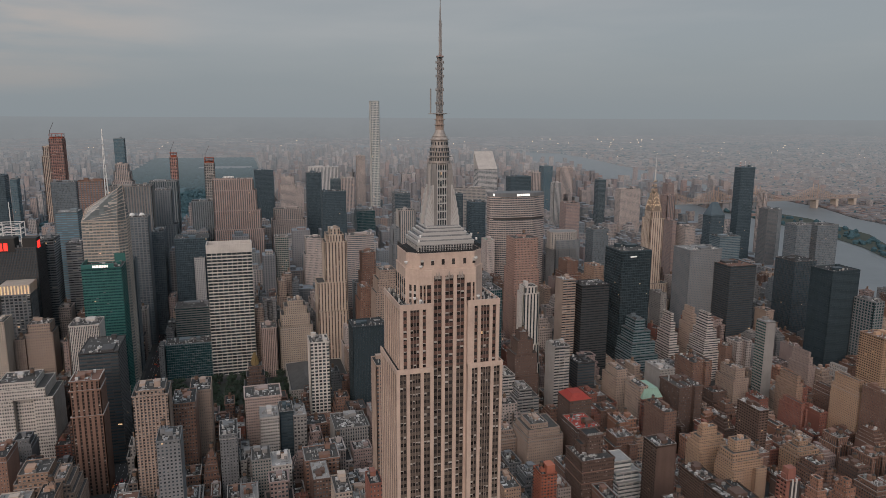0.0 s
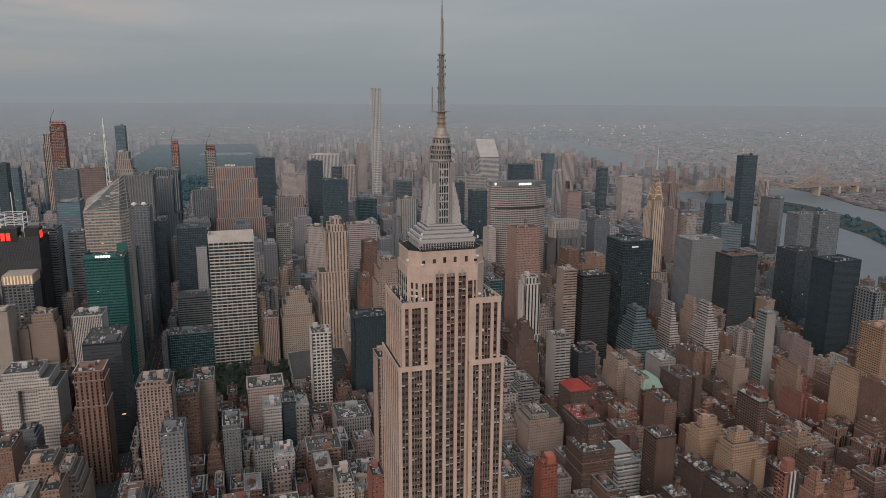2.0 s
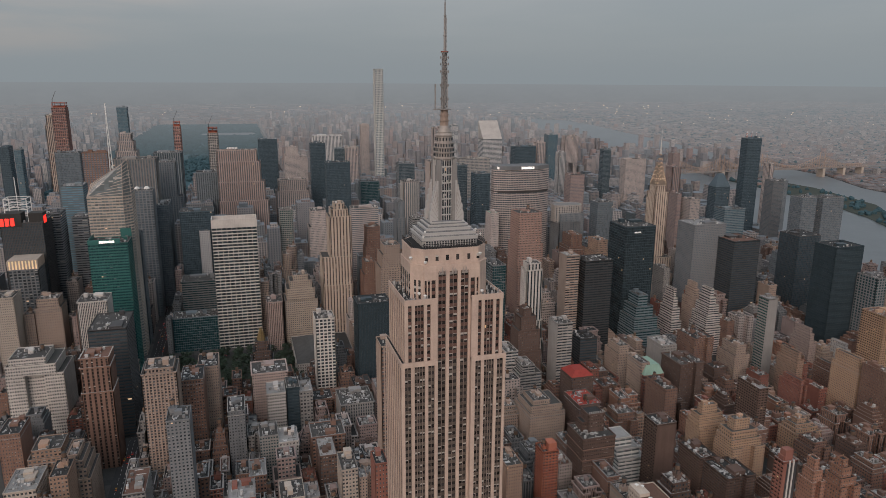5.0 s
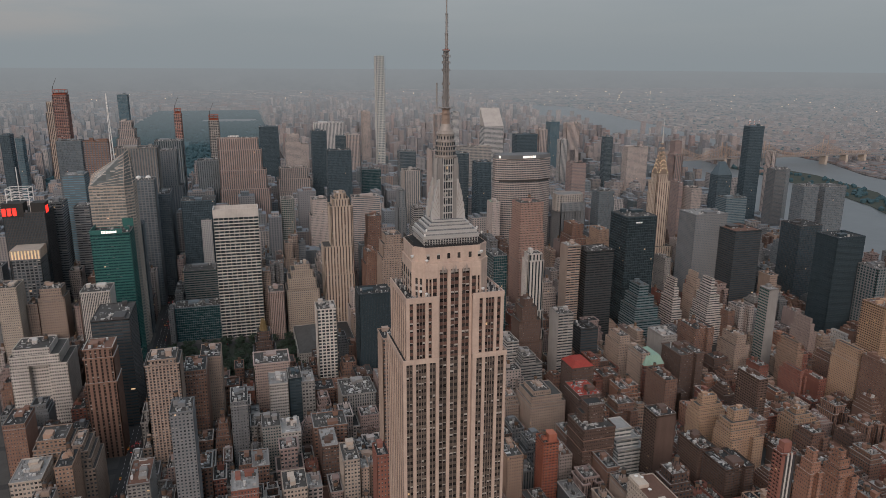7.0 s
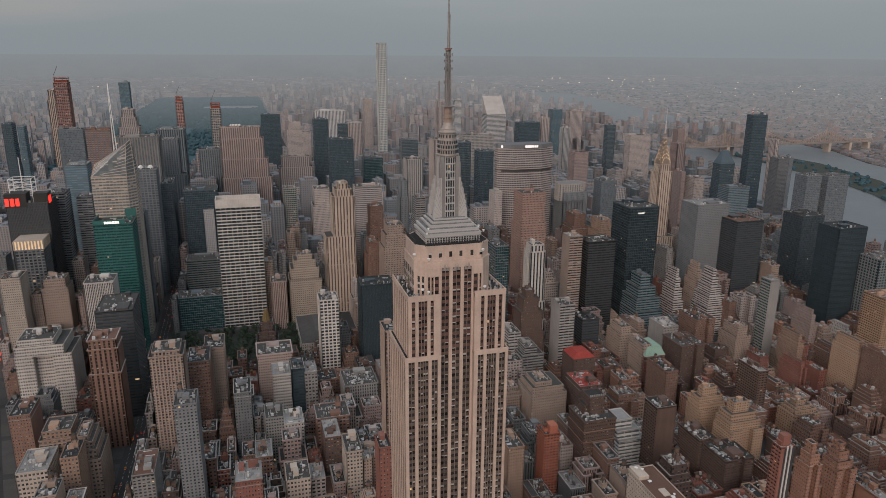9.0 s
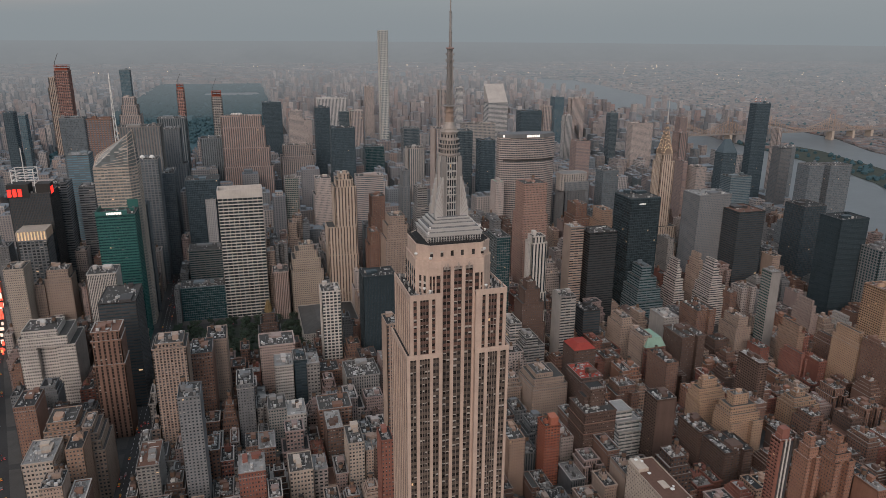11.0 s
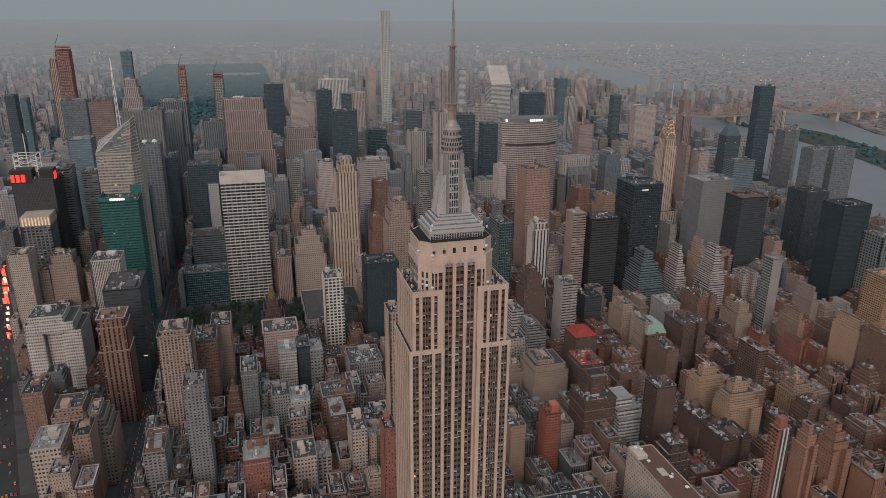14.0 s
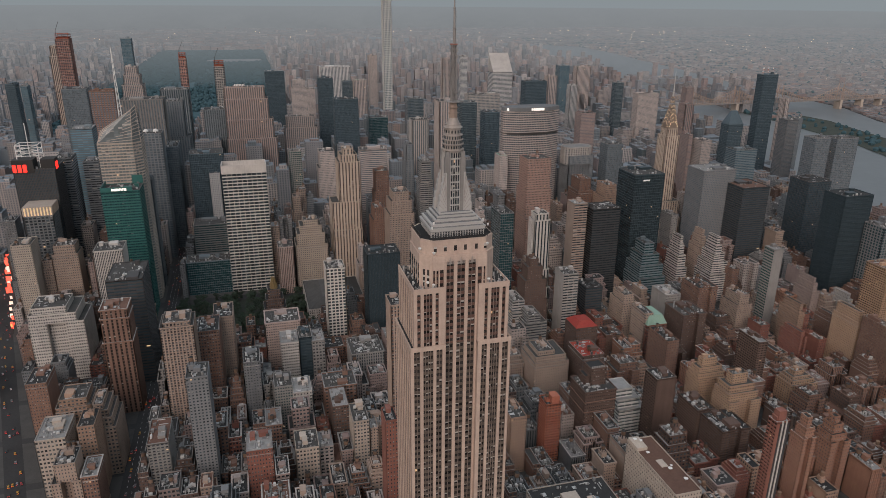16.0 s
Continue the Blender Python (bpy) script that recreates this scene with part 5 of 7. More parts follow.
# wide stone slab with setbacks
top, (a0, a1, b0, b1, zb) = building("office_tower", "massive pinkish stone slab with fine vertical piers", -131, -22, 1267, 1297, 247, "finevert", "pinkish", "smoke", "gravel",
         ((0.55, 2, 6, 2, 0), (0.72, 0, 8, 2, 0), (0.90, 0, 6, 2, 0)), category="office tower", busy=3)
bars(top, M_WHITE, "sign", a0 + 24, zb + 3.5, a0 + 46, zb + 7, b0 + 3, 7, "pale roof lettering shown as bars")
g = Geo()
for k in range(5):
    g.rod((a0 + 23 + 6.5 * k, b0 + 3.2, zb), (a0 + 23 + 6.5 * k, b0 + 3.2, zb + 4), 0.3, 4)
part("sign_frame", g, [M_DARKMETAL], top)

# unfinished towers with red hoists
for nm, x0, x1, y0, d, h, wl, lab in (("tower_shell", -577, -541, 1880, 35, 318, "netting", "unfinished concrete tower wrapped in red netting"),
                                      ("tower_shell", -264, -243, 1890, 25, 262, "netting", "very slim unfinished tower in red netting"),
                                      ("tower_shell", -157, -131, 1600, 28, 262, "pale", "tapering unfinished tower with a red crane deck")):
    top, (a0, a1, b0, b1, zb) = building(nm, lab, x0, x1, y0, y0 + d, h, "bigrid", wl, "dark", "gravel", category="tower")
    g = Geo()
    for x in (a0 + 2, (a0 + a1) / 2, a1 - 2):
        for y in (b0 + 2, b1 - 2):
            g.rod((x, y, zb), (x, y, zb + 14), 0.6, 4)
    for z in (zb + 5, zb + 10, zb + 14):
        g.box(a0 + 1, b0 + 1, z, a1 - 1, b1 - 1, z + 0.7, bottom=True)
    g.box(a0 + 3, b0 + 3, zb, a1 - 3, b1 - 3, zb + 4.5)
    part("deck_frame", g, [M_RUST], top, "red steel frame of the open top floors")
    g = Geo()
    g.rod((a0 + 4, b0 + 4, zb), (a0 + 4, b0 + 4, zb + 24), 0.8, 4)
    g.rod((a0 + 4, b0 + 4, zb + 22), (a0 + 15, b0 + 4, zb + 46), 0.6, 4)
    part("crane", g, [M_DARKMETAL], top, "dark tower crane")
building("apartment_tower", "cream limestone tower with vertical window bands", -624, -592, 1990, 2020, 293, "vert", "cream", "dark", "gravel", ((0.9, 4, 4, 2, 2),), category="apartment tower")

# stepped tower on the corner opposite the library
building("office_tower", "slender tan tower with stepped shoulders and dark window strips", 32, 79, 716, 756, 216, "strips", "straw", "dark", "gravel",
         ((0.41, 0, 1, 0, 2), (0.62, 12, 0, 0, 4), (0.91, 4, 4, 2, 3), (0.96, 5, 5, 3, 4)), category="office tower")

# white slab with black window bands
top, (a0, a1, b0, b1, zb) = building("office_tower", "white travertine slab with dark window bands", -126, -62, 720, 752, 188, "bands", "white", "jet", "pale", category="office tower", busy=3)
g = Geo()
g.box(a0 - 0.3, b0 - 0.3, zb - 0.5, a1 + 0.3, b0 + 1, zb + 12)
g.box(a0 - 0.3, b1 - 1, zb - 0.5, a1 + 0.3, b1 + 0.3, zb + 12)
g.box(a0 - 0.3, b0 + 1, zb - 0.5, a0 + 1, b1 - 1, zb + 12)
g.box(a1 - 1, b0 + 1, zb - 0.5, a1 + 0.3, b1 - 1, zb + 12)
part("parapet", g, [WALL["white"]], top)

# black and gold tower by the park
top, (a0, a1, b0, b1, zb) = building("office_tower", "black brick tower with a gilded crown", -82, -54, 505, 532, 84, "vert", "umber", "old", "tar", ((0.72, 3, 3, 2, 2), (0.86, 3, 3, 3, 3)), category="office tower", plant_on=False)
g = Geo()
mxx, myy = (a0 + a1) / 2, (b0 + b1) / 2
for k, (r, z0, z1) in enumerate(((4.4, 0, 4), (3.6, 4, 8), (2.6, 8, 11), (1.6, 11, 14))):
    g.prism(mxx, myy, zb + z0, zb + z1, r, r * 0.92, 8)
    for i in range(8):
        a = math.pi / 4 * i
        g.prism(mxx + r * math.cos(a), myy + r * math.sin(a), zb + z0, zb + z1 + 2, 0.7, 0.2, 5)
part("crown", g, [ROOF["gold"]], top, "gilded stepped crown with pinnacles")

# library
top, (a0, a1, b0, b1, zb) = building("library", "long white marble library with a grey hipped roof", -22, 60, 575, 685, 22, "punched", "white", "old", "gravel", category="library", plant_on=False)
g = Geo()
g.quad((a0 + 2, b0 + 2, zb), (a1 - 2, b0 + 2, zb), (a1 - 22, b0 + 22, zb + 9), (a0 + 22, b0 + 22, zb + 9))
g.quad((a1 - 2, b0 + 2, zb), (a1 - 2, b1 - 2, zb), (a1 - 22, b1 - 22, zb + 9), (a1 - 22, b0 + 22, zb + 9))
g.quad((a1 - 2, b1 - 2, zb), (a0 + 2, b1 - 2, zb), (a0 + 22, b1 - 22, zb + 9), (a1 - 22, b1 - 22, zb + 9))
g.quad((a0 + 2, b1 - 2, zb), (a0 + 2, b0 + 2, zb), (a0 + 22, b0 + 22, zb + 9), (a0 + 22, b1 - 22, zb + 9))
g.quad((a0 + 22, b0 + 22, zb + 9), (a1 - 22, b0 + 22, zb + 9), (a1 - 22, b1 - 22, zb + 9), (a0 + 22, b1 - 22, zb + 9))
part("hipped_roof", g, [ROOF["gravel"]], top, "grey hipped roof")


def hip(parent, a0, a1, b0, b1, z, rise, mat, inset, name="hipped_roof", label=""):
    g = Geo()
    p = [(a0, b0, z), (a1, b0, z), (a1, b1, z), (a0, b1, z)]
    q = [(a0 + inset, b0 + inset, z + rise), (a1 - inset, b0 + inset, z + rise), (a1 - inset, b1 - inset, z + rise), (a0 + inset, b1 - inset, z + rise)]
    for i in range(4):
        g.quad(p[i], p[(i + 1) % 4], q[(i + 1) % 4], q[i])
    g.poly(q)
    part(name, g, [mat], parent, label)


# steel-crowned tower with arched terraces
def arched_crown_tower(cx, cy):
    top, (a0, a1, b0, b1, zb) = building("skyscraper", "slender pale brick tower with a terraced steel crown", cx - 27, cx + 27, cy - 25, cy + 25, 221.0, "strips", "straw", "dark", "gravel",
                                         ((0.28, 3, 3, 3, 3), (0.42, 10.5, 10.5, 8.5, 8.5), (0.945, 3, 3, 3, 3)), category="skyscraper", plant_on=False)
    mx, my = (a0 + a1) / 2, (b0 + b1) / 2
    steel, lit = Geo(), Geo()
    hw0 = (a1 - a0) / 2
    for k in range(7):
        hw = hw0 * (0.96 - 0.165 * k + 0.006 * k * k)
        zk = zb + 8.7 * k
        rise = hw * 1.45
        n = 8
        prof = [(hw * math.cos(math.pi * i / n), zk + rise * math.sin(math.pi * i / n)) for i in range(n + 1)]
        dep = hw + 0.35
        for along in (0, 1):
            for i in range(n):
                (u0, za), (u1, z1) = prof[i], prof[i + 1]
                if along == 0:
                    steel.quad((mx + u0, my - dep, za), (mx + u0, my + dep, za), (mx + u1, my + dep, z1), (mx + u1, my - dep, z1))
                else:
                    steel.quad((mx - dep, my + u0, za), (mx - dep, my + u1, z1), (mx + dep, my + u1, z1), (mx + dep, my + u0, za))
            for s in (-1, 1):
                if along == 0:
                    steel.poly([(mx + u, my + s * dep, z) for u, z in prof])
                else:
                    steel.poly([(mx + s * dep, my + u, z) for u, z in prof])
        if k < 7:
            for i in range(1, 8):
                a = math.pi * i / 8
                u, z = 0.86 * hw * math.cos(a), zk + 0.88 * rise * math.sin(a)
                t = 0.10 * hw
                for s in (-1, 1):
                    lit.poly([(mx + u - t, my + s * (dep + 0.1), z - t), (mx + u + t, my + s * (dep + 0.1), z - t), (mx + u, my + s * (dep + 0.1), z + t * 1.5)])
                    lit.poly([(mx + s * (dep + 0.1), my + u - t, z - t), (mx + s * (dep + 0.1), my + u + t, z - t), (mx + s * (dep + 0.1), my + u, z + t * 1.5)])
    part("steel_crown", steel, [surface("crown_steel", (0.30, 0.235, 0.19), rough=0.4, metal=0.5, var=0.2, each=0)], top, "terraced arches of weathered steel")
    part("crown_window", lit, [glow("crown_lamp", (1.0, 0.70, 0.45), 0.8)], top, "lit triangular crown windows")
    g = Geo()
    g.prism(mx, my, zb + 52.0, zb + 76.0, 1.9, 0.7, 8)
    g.prism(mx, my, zb + 76.0, zb + 98.0, 0.7, 0.12, 8, cap=False)
    part("spire", g, [WALL["silver"]], top, "steel spire")


arched_crown_tower(630.0, 745)

# pyramid-roofed dark tower
top, (a0, a1, b0, b1, zb) = building("apartment_tower", "dark glass tower with a wedge-shaped top", 1064, 1106, 1150, 1180, 142, "glass", "smoke", "black", "tar", category="apartment tower", plant_on=False)
hip(top, a0, a1, b0, b1, zb, 32, WALL["smoke"], 13, "wedge_roof", "dark sloping roof")

# crown tower near the station
top, (a0, a1, b0, b1, zb) = building("office_tower", "office tower with a lit chamfered stone crown", 492, 538, 850, 890, 138, "strips", "slate", "dark", "gravel", category="office tower", plant_on=False)
poly_tower("", "", [(496, 853), (534, 853), (542, 861), (542, 879), (534, 887), (496, 887), (488, 879), (488, 861)], 170, "strips", "pale", "dark", "pale", z0=138, parent=top)

# scarlet-roofed block and green mansard block
top, (a0, a1, b0, b1, zb) = building("apartment_block", "brown block with a scarlet hipped roof", 272, 300, 345, 375, 66, "punched", "umber", "old", "tar", category="apartment block", plant_on=False)
hip(top, a0, a1, b0, b1, zb + 1, 6, ROOF["scarlet"], 7, label="scarlet hipped roof")
top, (a0, a1, b0, b1, zb) = building("apartment_block", "dark block with scarlet roof terraces", 258, 285, 298, 335, 56, "punched", "umber", "old", "scarlet", category="apartment block", tanks=1.0)
top, (a0, a1, b0, b1, zb) = building("apartment_block", "red brick block with a green copper mansard roof", 374, 402, 356, 392, 52, "loft", "red", "old", "gravel", category="apartment block", plant_on=False)
hip(top, a0, a1, b0, b1, zb + 1, 11, ROOF["copper"], 5, "mansard_roof", "pale green copper mansard")

# vermilion slab
top, (a0, a1, b0, b1, zb) = building("apartment_tower", "slim vermilion brick tower with a roof tank", 172, 188, 202, 220, 66, "balcony", "vermilion", "old", "tar", category="apartment tower", tanks=1.0)
g = Geo()
g.box(a0 + 6, b0 + 1, zb, a1 - 2, b1 - 7, zb + 8)
part("lift_tower", g, [WALL["vermilion"]], top)

# big brown office block with stepped head
top, (a0, a1, b0, b1, zb) = building("office_tower", "large dark brown brick office block with a penthouse tower", 213.8, 247.5, 204, 237, 71.6, "punched", "umber", "stone_office", "gravel", category="office tower", lip=0.5, busy=3)
w, gl, rf = Geo(), Geo(), Geo()
facade(w, gl, a0 + 11, a1 - 6, b0 + 12, b1 - 4, zb, zb + 18, "punched")
roof_top(w, rf, a0 + 11, a1 - 6, b0 + 12, b1 - 4, zb + 18, 0.3)
facade(w, gl, a0 + 6, a0 + 11, b0 + 15, b1 - 4, zb, zb + 9, "punched")
rf2 = Geo()
roof_top(w, rf2, a0 + 6, a0 + 11, b0 + 15, b1 - 4, zb + 9)
part("wall", w, [WALL["umber"], WALL["umber"]], top)
part("penthouse_glazing", gl, [GLASS["stone_office"]], top)
part("penthouse_roof", rf, [ROOF["tar"]], top)
part("penthouse_roof", rf2, [ROOF["tar"]], top)
g = Geo()
for k in range(9):
    g.box(a0 + 12 + k * 1.9, b0 + 13, zb + 18, a0 + 12.9 + k * 1.9, b0 + 14, zb + 20.5)
part("roof_plant", g, [WALL["pale"]], top)
for z in (zb - 11, zb - 22):
    g = Geo()
    g.box(a0 - 0.35, b0 - 0.35, z, a1 + 0.35, b1, z + 0.7, bottom=True)
    part("string_course", g, [WALL["brown"]], top)

# red slab with pale fins
top, (a0, a1, b0, b1, zb) = building("apartment_tower", "red brick slab with two pale fins on its end wall", 306, 319, 59, 69, 116, "balcony", "red", "bronze", "pale", category="apartment tower", blank="S")
g = Geo()
for x in (a0 + 5, a0 + 8.5):
    g.box(x, b0 - 0.8, 0, x + 1.3, b0, zb + 1)
part("fin", g, [WALL["white"]], top, "pale vertical fins")
g = Geo()
g.box(a0 + 3.5, b0 - 0.35, 2, a1 - 0.3, b0 - 0.02, zb - 1)
part("end_wall", g, [WALL["bronze"]], top, "dark end wall")
g = Geo()
g.box(a0 + 3, b0 + 2, zb, a1 - 3, b0 + 8, zb + 9)
part("lift_tower", g, [WALL["red"]], top)

# cream building with a wide roof
cream_top, cream_box = building("office_block", "cream office block with a wide brown roof and dishes", 219, 243, 56, 132, 66, "punched", "cream", "old", "brick", category="office block", plant_on=False)
building("office_block", "white terraced modern block", 268, 300, 228, 262, 46, "ribbon", "ivory", "pale", "pale", ((0.6, 0, 6, 5, 0), (0.8, 0, 6, 6, 0)), category="office block", plant_on=False)

a0, a1, b0, b1, zb = cream_box
g = Geo()
g.box(a0 + 0.5, b1 - 17, zb, a0 + 10, b1 - 0.5, zb + 3.2)
g.box(a0 + 9, b0 + 34, zb, a0 + 15, b0 + 44, zb + 0.6)
part("roof_housing", g, [WALL["cream"]], cream_top)
for x, y, r in ((a0 + 4, b1 - 6, 1.7), (a0 + 8, b1 - 9, 1.4), (a0 + 7.5, b1 - 22, 1.7), (a0 + 14, b0 + 30, 1.9), (a0 + 17, b0 + 33, 1.2), (a0 + 19, b0 + 15, 1.9)):
    g = Geo()
    z = zb + (3.2 if y > b1 - 17 else 0)
    g.rod((x, y, z), (x, y, z + 1.2), 0.15, 5)
    g.prism(x, y, z + 1.2, z + 1.9, r * 0.4, r, 12)
    g.prism(x, y, z + 1.9, z + 2.0, r, r * 0.8, 12)
    part("dish", g, [M_WHITE], cream_top, "white satellite dish")
top, (a0, a1, b0, b1, zb) = building("office_block", "flat-roofed block with white roof plant and a barrel vault", 120, 190, 60, 120, 42, "loft", "cream", "old", "tar", category="office block", busy=3)
g = Geo()
for k in range(8):
    u0, u1 = math.pi * k / 8, math.pi * (k + 1) / 8
    g.quad((a1 - 22 + 7 * math.cos(u0), b0 + 8, zb + 5 * math.sin(u0)), (a1 - 22 + 7 * math.cos(u0), b0 + 34, zb + 5 * math.sin(u0)), (a1 - 22 + 7 * math.cos(u1), b0 + 34, zb + 5 * math.sin(u1)), (a1 - 22 + 7 * math.cos(u1), b0 + 8, zb + 5 * math.sin(u1)))
part("barrel_roof", g, [WALL["steel"]], top, "grey barrel-vaulted skylight")
g = Geo()
g.box(a0 + 14, b0 + 14, zb, a0 + 34, b0 + 34, zb + 4)
part("roof_housing", g, [M_WHITE], top, "white roof plant housing")
# glowing screens along the diagonal avenue
screen_rng = random.Random(19)
for k in range(44):
    y = 640 + 10.5 * k + screen_rng.uniform(-3, 3)
    side = screen_rng.choice((-1, 1, 1))
    x = -234.0 - 0.292 * y + side * screen_rng.uniform(9.5, 12)
    wid, hgt, z = screen_rng.uniform(1.6, 5.0), screen_rng.uniform(2.0, 7.5), screen_rng.choice((3, 4, 6, 9, 13, 18))
    if 760 < y < 960:
        wid, hgt = wid * 1.8, hgt * 1.7
    t = thing("street_screen", x, y, 0.15, "glowing street screen on a steel post beside the avenue", "screen", "street screens")
    g = Geo()
    g.box(-wid * 0.5, -0.3, z, wid * 0.5, 0.3, z + hgt, bottom=True)
    part("screen", g, [screen_rng.choice((M_SCREEN, M_SCREEN, M_AMBERSCREEN, M_PALESCREEN))], t, "glowing screen")
    g = Geo()
    g.box(-wid * 0.5 - 0.25, 0.3, z - 0.25, wid * 0.5 + 0.25, 0.7, z + hgt + 0.25, bottom=True)
    part("screen_frame", g, [M_DARKMETAL], t)
    g = Geo()
    g.rod((0, 0.9, 0), (0, 0.9, z + hgt * 0.6), 0.3, 6)
    part("post", g, [M_DARKMETAL], t)

# ---- towers and blocks that stand out ----
building("office_tower", "cream masonry tower beside the avenue", -389.5, -366.0, 630, 665, 129.2, "punched", "cream", "old", "gravel", tanks=1.0)
building("office_tower", "tan masonry tower with a plain lit front", -351.1, -318.7, 655, 685, 116.1, "punched", "tan", "old", "gravel", steps=((0.9,3,3,2,2),))
building("office_tower", "white brick loft tower with stepped terraces", -340.5, -282.4, 480, 530, 99.6, "loft", "white", "old", "gravel", steps=((0.82,1,7,0,2),(0.93,3,10,4,6)),wings=7,tanks=1.0,group='loft towers')
building("office_tower", "grey office tower with a broad flat roof", -357.8, -325.3, 900, 940, 231, "ribbon", "steel", "sky", "pale")
building("office_tower", "dark office tower with rust red top storeys", -376.6, -330.0, 1180, 1210, 257, "bigrid", "brown", "smoke", "brick", spandrel='rosy')
building("office_tower", "dark glass slab far uptown", -473.8, -423.6, 1400, 1440, 237.0, "glass", "graphite", "smoke", "tar")
building("office_tower", "blue black glass tower", -553.2, -534.6, 1300, 1330, 261.2, "glass", "smoke", "black", "tar")
building("office_tower", "slim blue glass tower", -552.7, -539.3, 1400, 1425, 245.5, "glass", "steel", "blue", "tar")
building("office_tower", "grey glass tower with a curved crown", -410.3, -383.1, 1880, 1908, 317.8, "glass", "steel", "blue", "pale")
building("office_tower", "beige tower with set-back shoulders and a small dome", -396.4, -343.1, 1700, 1745, 255.5, "vert", "greige", "smoke", "gravel", steps=((0.82,6,6,4,4),(0.92,5,5,3,3)))
building("office_tower", "brown office slab with a flat cornice", -296.0, -224.0, 1010, 1050, 260.3, "finevert", "grey", "smoke", "gravel")
top, (a0, a1, b0, b1, zb) = building("office_tower", "grey office tower with white dishes on its roof", -255.4, -222.1, 905, 940, 219.0, "bigrid", "bluegrey", "smoke", "gravel")
for x in (a0 + 9, a0 + 24):
    g = Geo()
    g.prism(x, b0 + 5, zb, zb + 3, 0.8, 0.8, 6)
    for k in range(5):
        u, v = math.pi / 2 * k / 5, math.pi / 2 * (k + 1) / 5
        g.prism(x, b0 + 5, zb + 3 + 4.2 * math.sin(u), zb + 3 + 4.2 * math.sin(v), 4.2 * math.cos(u), 4.2 * math.cos(v), 14)
    part("radome", g, [M_WHITE], top, "white dish dome")
building("office_tower", "dark slab with pale vertical fins", -260.3, -201.5, 1300, 1340, 242.4, "finevert", "graphite", "black", "tar")
building("office_tower", "grey tower with stacked terraces", -235.1, -192.6, 1120, 1150, 241.3, "finevert", "bluegrey", "smoke", "tar", steps=((0.72,0,8,0,0),))
building("office_tower", "black glass slab beside the avenue", -224.3, -205.2, 960, 1020, 184.6, "glass", "graphite", "smoke", "tar")
building("office_tower", "grey slab with pale vertical piers", -176.2, -126.6, 1300, 1340, 197.0, "finevert", "graphite", "smoke", "tar")
building("office_tower", "black glass office block", -185.4, -129.4, 924, 969, 176.8, "glass", "smoke", "black", "gravel")
building("office_tower", "white office tower with closely set windows", -154.8, -137.4, 916, 956, 143.0, "small", "dove", "smoke", "pale")
building("office_tower", "low grey office block with terraces", -180.3, -117.3, 797, 837, 88.1, "ribbon", "slate", "teal", "gravel")
building("office_tower", "dark teal glass block facing the park", -190.4, -124.1, 722, 756, 53.0, "glass", "steel", "teal", "gravel", busy=2.0)
building("office_tower", "tall dark glass tower with white end walls", -24.0, 32.8, 1880, 1910, 221.0, "glass", "smoke", "black", "pale")
building("office_tower", "cream hotel tower far uptown", 42.0, 83.3, 1700, 1730, 212.0, "small", "greige", "smoke", "gravel", steps=((0.9,4,4,2,2),))
building("office_tower", "beige tower with setbacks", 78.4, 124.2, 1900, 1930, 162.2, "small", "greige", "smoke", "gravel")
building("office_tower", "black glass slab tower", 90.9, 126.5, 1440, 1470, 244.4, "glass", "smoke", "black", "tar")
building("office_tower", "broad pale office tower with white marble ribs", 158.1, 255.9, 2040, 2085, 215.4, "finevert", "dove", "smoke", "pale")
building("office_tower", "dark glass office tower", 111.6, 167.4, 1300, 1335, 211.1, "glass", "smoke", "black", "tar")
building("office_tower", "dark blue glass tower", 197.1, 232.6, 1800, 1825, 195.8, "glass", "steel", "black", "tar")
building("office_tower", "pink granite tower with a green roof", 227.4, 267.3, 1780, 1808, 200.4, "vert", "greige", "smoke", "copper")
building("office_tower", "wide office slab with pale stone ribs", -2.6, 76.5, 1350, 1385, 166.7, "finevert", "greige", "smoke", "gravel", steps=((0.85,6,6,4,4),))
building("office_tower", "cream stepped masonry tower", 39.8, 76.6, 1000, 1040, 153.9, "punched", "greige", "smoke", "gravel", steps=((0.8,4,4,2,2),))
building("office_tower", "narrow office block with green spandrels", -16.0, 7.5, 960, 990, 166.0, "grid", "grey", "green", "gravel")
building("office_tower", "office slab with pale horizontal bands", 112.9, 163.3, 940, 970, 166.7, "ribbon", "greige", "smoke", "gravel")
building("office_tower", "tan stepped tower with arched top", -27.3, 21.6, 703, 743, 110.8, "punched", "straw", "old", "gravel", steps=((0.66,3,4,0,4),(0.82,5,4,2,4),(0.93,6,5,3,4)),tanks=1.0)
building("office_tower", "narrow stone block with tall pilasters", -54.9, -31.4, 693, 728, 76.0, "vert", "pinkish", "old", "gravel")
building("office_tower", "teal glass office block", 207.1, 255.6, 1400, 1435, 150.0, "glass", "steel", "teal", "tar")
building("office_tower", "pale ribbed office tower", 266.7, 305.4, 1180, 1215, 177.3, "finevert", "pale", "smoke", "tar")
building("office_tower", "dark tower with roof masts", 317.1, 359.2, 1450, 1485, 186.4, "glass", "graphite", "black", "tar")
building("office_tower", "tan tower with gold ribbed top", 276.4, 309.3, 985, 1025, 244.2, "finevert", "greige", "smoke", "gravel")
building("office_tower", "broad grey slab with a pale window grid", 444.0, 525.3, 1330, 1365, 207.9, "grid", "pale", "smoke", "gravel")
building("office_tower", "dark glass midtown tower", 409.8, 442.4, 1100, 1135, 201.3, "glass", "smoke", "black", "tar")
